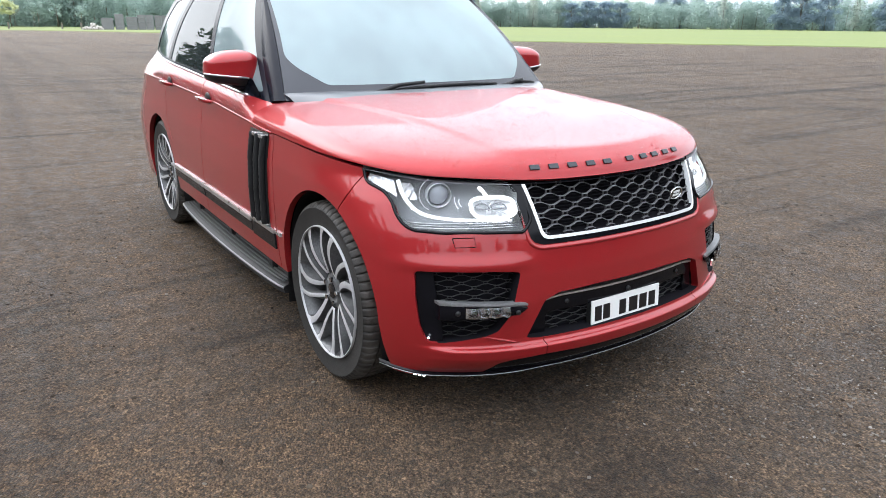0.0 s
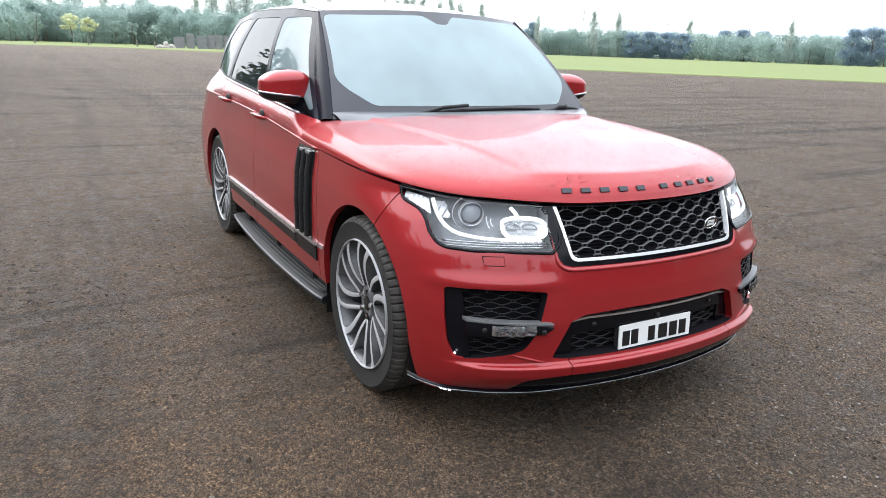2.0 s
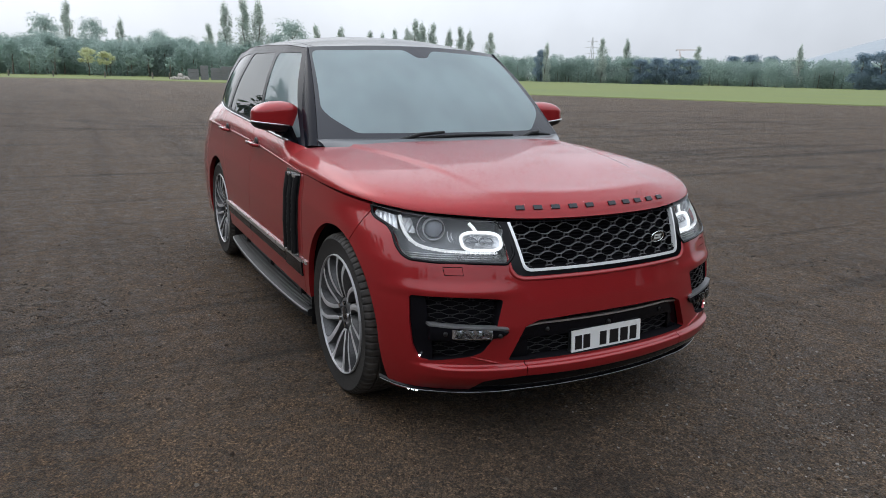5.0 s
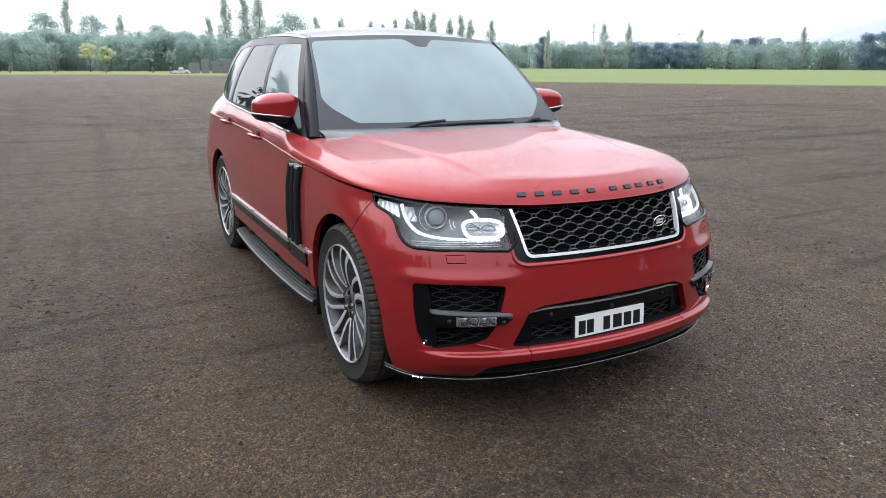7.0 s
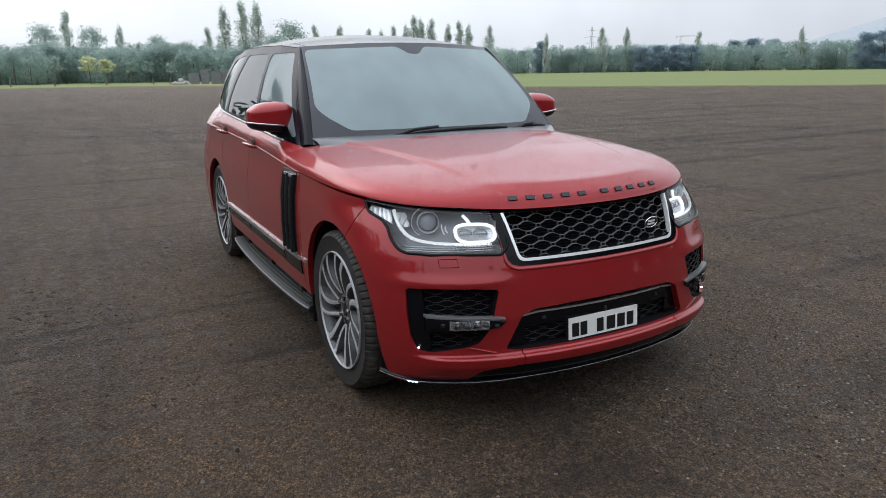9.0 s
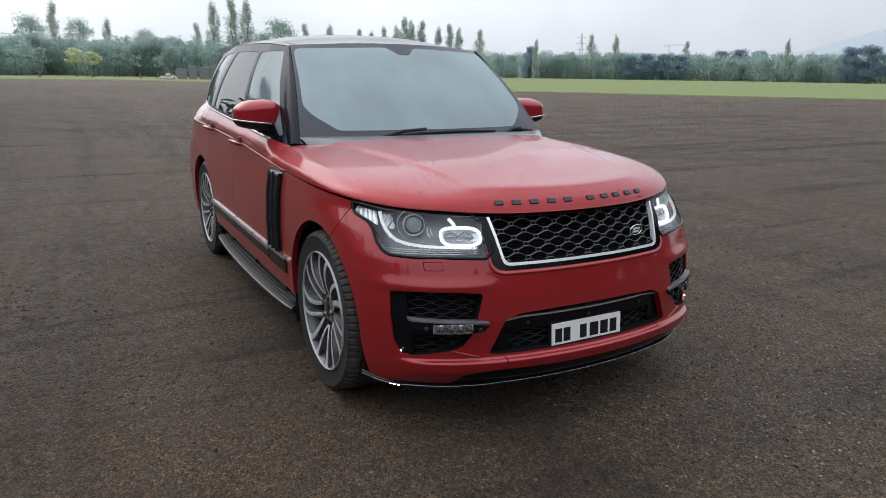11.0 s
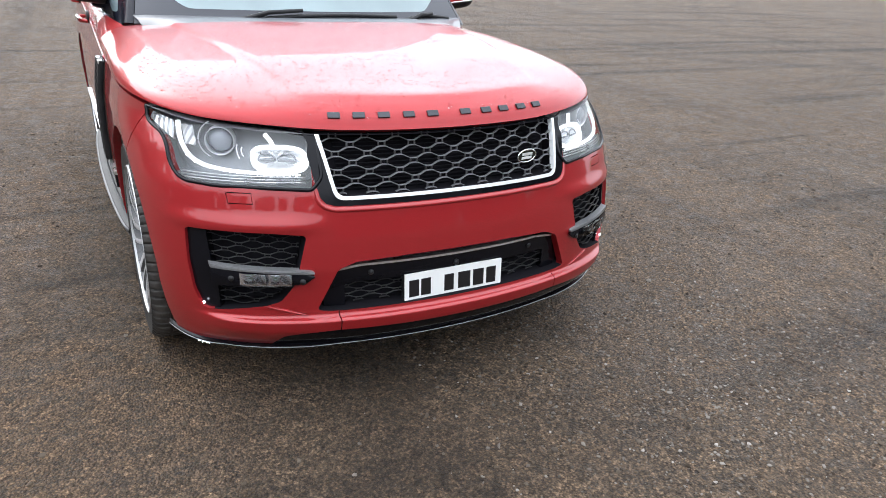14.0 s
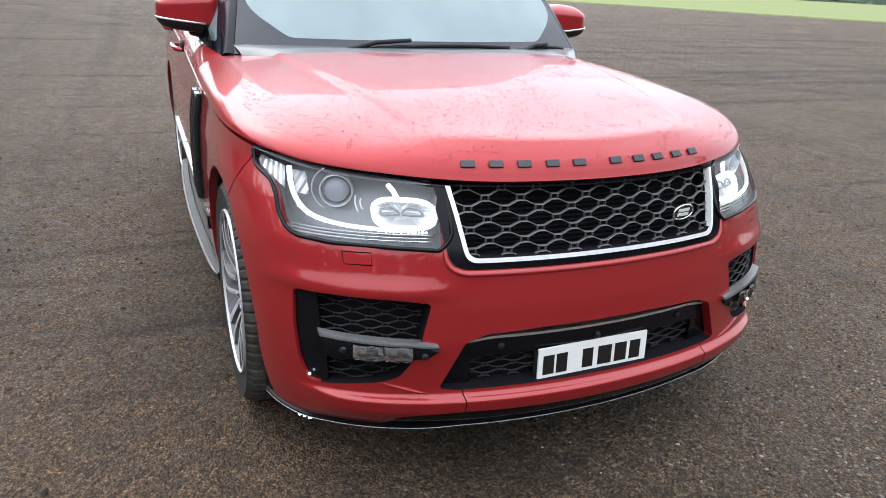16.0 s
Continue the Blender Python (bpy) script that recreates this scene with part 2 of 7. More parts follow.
screen_glass = wet_sheen_glass("windscreen_glass", (0.62, 0.68, 0.68), 1.9, 0.53, 0.42)
side_glass = wet_sheen_glass("privacy_glass", (0.09, 0.10, 0.105), 1.5, 0.07, 0.03)
front_glass = wet_sheen_glass("door_glass", (0.70, 0.76, 0.76), 2.0, 0.42, 0.32)
lamp_glass = glass("lamp_cover", (0.95, 0.96, 0.97), 1.4)


def glow(name, color, strength):
    m = mat(name, (0.8, 0.8, 0.8), 0.3)
    bsdf(m).inputs["Emission Color"].default_value = (*color, 1)
    bsdf(m).inputs["Emission Strength"].default_value = strength
    return m


drl_light = glow("running_light", (0.93, 0.97, 1.0), 0.85)
guide_light = glow("light_guide", (0.93, 0.97, 1.0), 0.34)
led_light = glow("led_light", (0.8, 0.88, 1.0), 8.0)

# wet crushed stone and planings
stone_ground = mat("wet_planings", (0.08, 0.07, 0.06), 0.8, 0, 0, 0.32)
gv = coords(stone_ground)
patch, mid, grit = noise_tex(stone_ground, gv, 0.35, 6, 0.6), noise_tex(stone_ground, gv, 9.0, 5, 0.65), noise_tex(stone_ground, gv, 80.0, 4, 0.75)
chips = node(stone_ground, "ShaderNodeTexVoronoi", Scale=115.0)
wire(stone_ground, gv, chips.inputs["Vector"])
tone = ramp(stone_ground, patch.outputs["Fac"], [(0.3, (0.110, 0.077, 0.052)), (0.44, (0.139, 0.097, 0.062)), (0.56, (0.135, 0.098, 0.068)), (0.7, (0.152, 0.113, 0.079))])
fleck = ramp(stone_ground, chips.outputs["Color"], [(0.05, (0.38, 0.37, 0.36)), (0.5, (0.86, 0.85, 0.83)), (0.9, (1.15, 1.14, 1.11)), (0.995, (1.6, 1.57, 1.5))])
mul = node(stone_ground, "ShaderNodeMix")
mul.data_type, mul.blend_type = "RGBA", "MULTIPLY"
mul.inputs["Factor"].default_value = 1.0
wire(stone_ground, tone, mul.inputs["A"])
wire(stone_ground, fleck, mul.inputs["B"])
dirt = ramp(stone_ground, mid.outputs["Fac"], [(0.3, (0.66, 0.64, 0.62)), (0.7, (1.24, 1.22, 1.20))])
mul2 = node(stone_ground, "ShaderNodeMix")
mul2.data_type, mul2.blend_type = "RGBA", "MULTIPLY"
mul2.inputs["Factor"].default_value = 1.0
wire(stone_ground, mul.outputs["Result"], mul2.inputs["A"])
wire(stone_ground, dirt, mul2.inputs["B"])
# coarse lumps, and streaks that wheels have drawn across the yard
lumps = node(stone_ground, "ShaderNodeTexVoronoi", Scale=60.0)
wire(stone_ground, gv, lumps.inputs["Vector"])
lump_tone = ramp(stone_ground, lumps.outputs["Color"], [(0.1, (0.52, 0.50, 0.48)), (0.6, (1.0, 0.99, 0.97)), (0.95, (1.5, 1.47, 1.42))])
turn = node(stone_ground, "ShaderNodeMapping", Scale=(0.05, 0.9, 1.0), Rotation=(0, 0, radians(28)))
wire(stone_ground, node(stone_ground, "ShaderNodeTexCoord").outputs["Object"], turn.inputs["Vector"])
tracks = noise_tex(stone_ground, turn.outputs["Vector"], 1.6, 4, 0.65)
tracks.inputs["Distortion"].default_value = 0.5
track_tone = ramp(stone_ground, tracks.outputs["Fac"], [(0.37, (0.48, 0.46, 0.45)), (0.45, (1.0, 1.0, 1.0)), (0.70, (1.14, 1.13, 1.11))])
grit_tone = ramp(stone_ground, grit.outputs["Fac"], [(0.36, (0.38, 0.36, 0.34)), (0.5, (0.95, 0.94, 0.93)), (0.63, (1.6, 1.57, 1.53))])
# the crevices between the chips, their shade put into the colour
crevice_shade = ramp(stone_ground, chips.outputs["Distance"], [(0.30, (1.08, 1.07, 1.06)), (0.66, (0.60, 0.59, 0.58))])
lengthways = node(stone_ground, "ShaderNodeMapping", Scale=(0.75, 0.035, 1.0), Location=(3.1, 0.4, 0.0))
wire(stone_ground, node(stone_ground, "ShaderNodeTexCoord").outputs["Object"], lengthways.inputs["Vector"])
ruts = noise_tex(stone_ground, lengthways.outputs["Vector"], 1.6, 4, 0.65)
ruts.inputs["Distortion"].default_value = 0.6
rut_tone = ramp(stone_ground, ruts.outputs["Fac"], [(0.36, (0.74, 0.72, 0.71)), (0.46, (1.0, 1.0, 1.0)), (0.70, (1.12, 1.11, 1.10))])
# wheel tracks that curve across the yard: (centre x, centre y, radius, half width, tone)
arc_tones = []
for cx, cy, radius, half_w, shade in ((33.0, 41.0, 42.4, 0.30, 0.62), (33.0, 41.0, 40.6, 0.30, 0.70), (-42.0, 9.0, 41.25, 0.22, 1.16), (-42.0, 9.0, 42.9, 0.24, 0.74), (-14.0, -14.0, 48.6, 0.28, 0.60),
                                      (-14.0, -14.0, 46.8, 0.26, 0.66), (-18.0, -18.0, 41.8, 0.35, 0.72), (4.0, 52.0, 35.3, 0.20, 0.64), (60.0, -20.0, 52.5, 0.22, 0.76), (60.0, -20.0, 54.2, 0.22, 0.78)):
    far = node(stone_ground, "ShaderNodeVectorMath")
    far.operation = "DISTANCE"
    far.inputs[1].default_value = (cx, cy, 0)
    wire(stone_ground, gv, far.inputs[0])
    off = node(stone_ground, "ShaderNodeMath")
    off.operation = "SUBTRACT"
    off.inputs[1].default_value = radius
    wire(stone_ground, far.outputs["Value"], off.inputs[0])
    wob = node(stone_ground, "ShaderNodeMath")
    wob.operation = "MULTIPLY_ADD"
    wob.inputs[1].default_value = 0.7
    wire(stone_ground, mid.outputs["Fac"], wob.inputs[0])
    wire(stone_ground, off.outputs["Value"], wob.inputs[2])
    near = node(stone_ground, "ShaderNodeMath")
    near.operation = "ABSOLUTE"
    shifted = node(stone_ground, "ShaderNodeMath")
    shifted.operation = "SUBTRACT"
    shifted.inputs[1].default_value = 0.35
    wire(stone_ground, wob.outputs["Value"], shifted.inputs[0])
    wire(stone_ground, shifted.outputs["Value"], near.inputs[0])
    band_w = node(stone_ground, "ShaderNodeMapRange")
    band_w.inputs["From Min"].default_value, band_w.inputs["From Max"].default_value = half_w * 0.5, half_w * 1.3
    band_w.inputs["To Min"].default_value, band_w.inputs["To Max"].default_value = 1.0, 0.0
    wire(stone_ground, near.outputs["Value"], band_w.inputs["Value"])
    # broken up along its way
    gone = node(stone_ground, "ShaderNodeMapRange")
    gone.inputs["From Min"].default_value, gone.inputs["From Max"].default_value = 0.40, 0.56
    wire(stone_ground, patch.outputs["Fac"], gone.inputs["Value"])
    left_of_it = node(stone_ground, "ShaderNodeMath")
    left_of_it.operation = "MULTIPLY"
    wire(stone_ground, band_w.outputs["Result"], left_of_it.inputs[0])
    wire(stone_ground, gone.outputs["Result"], left_of_it.inputs[1])
    arc_tones.append(ramp(stone_ground, left_of_it.outputs["Value"], [(0.0, (1, 1, 1)), (1.0, (shade, shade * 0.99, shade * 0.985))]))
# the yard is browner, and light falloff painted in, towards the car's driving side
across = node(stone_ground, "ShaderNodeSeparateXYZ")
wire(stone_ground, gv, across.inputs["Vector"])
ragged = node(stone_ground, "ShaderNodeMath")
ragged.operation = "MULTIPLY_ADD"
ragged.inputs[1].default_value = 5.0
wire(stone_ground, patch.outputs["Fac"], ragged.inputs[0])
wire(stone_ground, across.outputs["X"], ragged.inputs[2])
side_falloff = node(stone_ground, "ShaderNodeMapRange")
side_falloff.inputs["From Min"].default_value, side_falloff.inputs["From Max"].default_value = -3.0, 4.0
wire(stone_ground, ragged.outputs["Value"], side_falloff.inputs["Value"])
falloff_tone = ramp(stone_ground, side_falloff.outputs["Result"], [(0.0, (0.83, 0.80, 0.77)), (1.0, (1.03, 1.03, 1.03))])
for extra in (lump_tone, track_tone, rut_tone, crevice_shade, grit_tone, falloff_tone, *arc_tones):
    more = node(stone_ground, "ShaderNodeMix")
    more.data_type, more.blend_type = "RGBA", "MULTIPLY"
    more.inputs["Factor"].default_value = 1.0
    wire(stone_ground, mul2.outputs["Result"], more.inputs["A"])
    wire(stone_ground, extra, more.inputs["B"])
    mul2 = more
wire(stone_ground, mul2.outputs["Result"], bsdf(stone_ground).inputs["Base Color"])
wet = node(stone_ground, "ShaderNodeMapRange")
wet.inputs["From Min"].default_value, wet.inputs["From Max"].default_value = 0.35, 0.65
wet.inputs["To Min"].default_value, wet.inputs["To Max"].default_value = 0.55, 0.9
wire(stone_ground, mid.outputs["Fac"], wet.inputs["Value"])
wire(stone_ground, wet.outputs["Result"], bsdf(stone_ground).inputs["Roughness"])
hsum = node(stone_ground, "ShaderNodeMath")
hsum.operation = "SUBTRACT"
wire(stone_ground, grit.outputs["Fac"], hsum.inputs[0])
wire(stone_ground, chips.outputs["Distance"], hsum.inputs[1])
fine_relief = bump(stone_ground, hsum.outputs["Value"], 1.0, 0.02)
# clods and hollows a hand wide, patchily
clods = noise_tex(stone_ground, gv, 22.0, 4, 0.6)
rough_patch = node(stone_ground, "ShaderNodeMapRange")
rough_patch.inputs["From Min"].default_value, rough_patch.inputs["From Max"].default_value = 0.42, 0.62
rough_patch.inputs["To Min"].default_value, rough_patch.inputs["To Max"].default_value = 0.25, 1.0
wire(stone_ground, noise_tex(stone_ground, gv, 0.9, 3).outputs["Fac"], rough_patch.inputs["Value"])
coarse = node(stone_ground, "ShaderNodeBump", Distance=0.05)
wire(stone_ground, rough_patch.outputs["Result"], coarse.inputs["Strength"])
wire(stone_ground, clods.outputs["Fac"], coarse.inputs["Height"])
wire(stone_ground, coarse.outputs["Normal"], fine_relief.inputs["Normal"])

pebble = mat("pebble", (0.06, 0.05, 0.04), 0.85, 0, 0, 0.2)
pg = node(pebble, "ShaderNodeNewGeometry")
wire(pebble, ramp(pebble, pg.outputs["Random Per Island"], [(0.0, (0.030, 0.022, 0.016)), (0.6, (0.075, 0.056, 0.040)), (0.96, (0.105, 0.086, 0.068)), (1.0, (0.21, 0.19, 0.165))]), bsdf(pebble).inputs["Base Color"])
bump(pebble, noise_tex(pebble, coords(pebble), 300.0, 2).outputs["Fac"], 0.3, 0.003)
pale_stone = mat("pale_chippings", (0.15, 0.135, 0.12), 0.7, 0, 0, 0.3)
wire(pale_stone, ramp(pale_stone, node(pale_stone, "ShaderNodeNewGeometry").outputs["Random Per Island"], [(0.0, (0.055, 0.045, 0.037)), (0.6, (0.125, 0.106, 0.089)), (0.94, (0.19, 0.17, 0.15)), (1.0, (0.34, 0.31, 0.28))]), bsdf(pale_stone).inputs["Base Color"])
clod = worn("damp_earth", (0.030, 0.023, 0.017), (0.062, 0.047, 0.034), 0.9, 3, 0, 0, 0.4, 60)
meadow = worn("meadow_grass", (0.10, 0.135, 0.028), (0.15, 0.175, 0.042), 0.9, 0.05, 0, 0, 0.3, 1.5)
# the hill's blue-grey already holds the haze in front of it
hill_mat = worn("hazed_far_hill", (0.29, 0.325, 0.355), (0.33, 0.365, 0.395), 1.0, 0.004, 0, 0, 0, 0.05)


def foliage(name, a, b):
    """Leaves that vary from spray to spray and let light through."""
    m = mat(name, a, 0.9, 0, 0, 0.08)
    g = node(m, "ShaderNodeNewGeometry")
    c = ramp(m, g.outputs["Random Per Island"], [(0.0, a), (1.0, b)])
    wire(m, c, bsdf(m).inputs["Base Color"])
    t, x = node(m, "ShaderNodeBsdfTranslucent"), node(m, "ShaderNodeMixShader")
    x.inputs["Fac"].default_value = 0.65
    wire(m, c, t.inputs["Color"])
    wire(m, bsdf(m).outputs["BSDF"], x.inputs[1])
    wire(m, t.outputs["BSDF"], x.inputs[2])
    wire(m, x.outputs["Shader"], m.node_tree.nodes["Material Output"].inputs["Surface"])
    return m


# haze is painted into the far leaves as paler, greyer tones; not into belt_leaves
leaf_green = foliage("hazed_spring_leaves", (0.315, 0.405, 0.375), (0.355, 0.450, 0.405))
leaf_poplar = foliage("hazed_poplar_leaves", (0.47, 0.53, 0.49), (0.56, 0.62, 0.56))
leaf_dark = foliage("hazed_evergreen_leaves", (0.235, 0.315, 0.375), (0.265, 0.345, 0.405))
leaf_belt = foliage("belt_leaves", (0.05, 0.075, 0.04), (0.09, 0.12, 0.065))
leaf_yellow = foliage("hazed_young_leaves", (0.54, 0.57, 0.36), (0.62, 0.64, 0.42))
bark = worn("bark", (0.10, 0.085, 0.07), (0.2, 0.17, 0.14), 0.9, 3, 0, 0, 0.3, 30)
timber = worn("weathered_timber", (0.12, 0.11, 0.09), (0.2, 0.18, 0.15), 0.85, 2, 0, 0, 0.2, 30)
block_mat = worn("concrete_block", (0.15, 0.15, 0.158), (0.22, 0.22, 0.228), 0.9, 1, 0, 0, 0.2, 10)
rubble_mat = worn("pale_rubble", (0.3, 0.28, 0.25), (0.45, 0.42, 0.39), 0.9, 1, 0, 0, 0.2, 10)
steel = worn("galvanised_steel", (0.35, 0.36, 0.37), (0.45, 0.46, 0.47), 0.6, 1, 0.3, 0, 0, 10)
crane_red = worn("hazed_red_paint", (0.50, 0.36, 0.33), (0.58, 0.43, 0.40), 0.7, 1, 0, 0, 0, 10)


# mesh tools
def add(name, bm, material, smooth=False):
    me = bpy.data.meshes.new(name)
    bm.to_mesh(me)
    bm.free()
    for m in material if isinstance(material, (list, tuple)) else (material,):
        me.materials.append(m)
    if smooth:
        me.shade_smooth()
    return new(name, me)


def part(name, bm, material, parent, label="", smooth=False):
    ob = add(name, bm, material, smooth) if isinstance(bm, bmesh.types.BMesh) else new(name, bm)
    ob.parent = parent
    if parent.parent or parent.location.length > 0:
        ob.matrix_parent_inverse = Matrix.Identity(4)
    if label:
        ob["label"] = label
    return ob


def shaded(bm, angle=35):
    """Smooth faces with sharp edges past an angle."""
    bm.normal_update()
    for f in bm.faces:
        f.smooth = True
    for e in bm.edges:
        e.smooth = len(e.link_faces) != 2 or e.calc_face_angle(0) < radians(angle)
    return bm


def box(bm, lo, hi, bevel=0.0, m=None):
    size = Vector(hi) - Vector(lo)
    r = bmesh.ops.create_cube(bm, size=1, matrix=Matrix.Translation((Vector(lo) + Vector(hi)) / 2) @ Matrix.Diagonal((*size, 1)))
    vs = r["verts"]
    if bevel:
        es = {e for v in vs for e in v.link_edges}
        got = bmesh.ops.bevel(bm, geom=list(es), offset=bevel, segments=2, affect="EDGES", profile=0.6)
        vs = list({v for f in got["faces"] for v in f.verts} | {v for v in vs if v.is_valid})
    if m is not None:
        bmesh.ops.transform(bm, matrix=m, verts=vs)
    return vs


def tube(bm, pts, r, sides=8, flat=1.0, closed=False):
    """A tube along points; flat squeezes it across. r: one radius or one for each point."""
    pts = [Vector(p) for p in pts]
    n, rings = len(pts), []
    for i, p in enumerate(pts):
        a, b = (pts[i - 1], pts[(i + 1) % n]) if closed else (pts[max(i - 1, 0)], pts[min(i + 1, n - 1)])
        d = (b - a).normalized()
        side = d.cross(Vector((0, 0, 1)))
        side = side.normalized() if side.length > 1e-3 else Vector((1, 0, 0))
        up = side.cross(d)
        rr = r[i] if isinstance(r, (list, tuple)) else r
        rings.append([bm.verts.new(p + rr * (math.cos(k * math.tau / sides) * side * flat + math.sin(k * math.tau / sides) * up)) for k in range(sides)])
    for i in range(n if closed else n - 1):
        a, b = rings[i], rings[(i + 1) % n]
        for k in range(sides):
            bm.faces.new((a[k], a[(k + 1) % sides], b[(k + 1) % sides], b[k]))
    if not closed:
        bm.faces.new(rings[0][::-1])
        bm.faces.new(rings[-1])
    return bm


def lathe(bm, profile, segments, axis="x", ripple=None):
    """Turns (along the axis, radius) points about an axis. ripple(i, k) changes the radius."""
    rings = []
    for k in range(segments):
        a = k * math.tau / segments
        ring = []
        for i, (h, r) in enumerate(profile):
            rr = r + (ripple(i, k) if ripple else 0)
            c, s = rr * math.cos(a), rr * math.sin(a)
            ring.append(bm.verts.new((h, c, s) if axis == "x" else ((c, s, h) if axis == "z" else (c, h, s))))
        rings.append(ring)
    for k in range(segments):
        a, b = rings[k], rings[(k + 1) % segments]
        for i in range(len(profile) - 1):
            bm.faces.new((a[i], a[i + 1], b[i + 1], b[i]))
    return bm


def grid(bm, rows):
    """Faces over rows of points."""
    vs = [[bm.verts.new(p) for p in row] for row in rows]
    for a, b in zip(vs, vs[1:]):
        for i in range(len(a) - 1):
            bm.faces.new((a[i], a[i + 1], b[i + 1], b[i]))
    return vs


def slab(bm, outline, depth, m=None):
    """A flat outline of (a, b) points raised by depth along its third axis; m lays it in place."""
    low = [bm.verts.new((a, b, 0)) for a, b in outline]
    high = [bm.verts.new((a, b, depth)) for a, b in outline]
    bm.faces.new(low[::-1])
    bm.faces.new(high)
    for i in range(len(low)):
        j = (i + 1) % len(low)
        bm.faces.new((low[i], low[j], high[j], high[i]))
    if m is not None:
        bmesh.ops.transform(bm, matrix=m, verts=low + high)
    return low + high


def rounded(pts, times=2, closed=True):
    """Cuts corners off an outline."""
    for _ in range(times):
        out, n = [], len(pts)
        for i in range(n if closed else n - 1):
            a, b = pts[i], pts[(i + 1) % n]
            out += [tuple(0.75 * p + 0.25 * q for p, q in zip(a, b)), tuple(0.25 * p + 0.75 * q for p, q in zip(a, b))]
        pts = out if closed else [pts[0], *out[1:-1], pts[-1]]
    return pts


def fillet(pts, r=0.02, n=4):
    """Rounds the corners of an outline with a small radius."""
    out, k = [], len(pts)
    for i in range(k):
        p, a, c = Vector(pts[i]), Vector(pts[i - 1]), Vector(pts[(i + 1) % k])
        ra, rc = min(r, (a - p).length * 0.45), min(r, (c - p).length * 0.45)
        s, e = p + (a - p).normalized() * ra, p + (c - p).normalized() * rc
        for j in range(n + 1):
            t = j / n
            out.append(tuple((1 - t) ** 2 * s + 2 * t * (1 - t) * p + t * t * e))
    return out


def strip(line, width):
    """The outline of a narrow strip along a line of 2D points."""
    left, right = [], []
    for i, p in enumerate(line):
        a, b = Vector(line[max(i - 1, 0)]), Vector(line[min(i + 1, len(line) - 1)])
        d = (b - a).normalized()
        n = Vector((-d.y, d.x)) * width / 2
        left.append(tuple(Vector(p) + n))
        right.append(tuple(Vector(p) - n))
    return left + right[::-1]


def inside(pt, poly):
    x, y = pt
    hit = False
    for (x0, y0), (x1, y1) in zip(poly, poly[1:] + poly[:1]):
        if (y0 > y) != (y1 > y) and x < (x1 - x0) * (y - y0) / (y1 - y0) + x0:
            hit = not hit
    return hit


def step(a, b, x):
    t = min(1.0, max(0.0, (x - a) / (b - a)))
    return t * t * (3 - 2 * t)


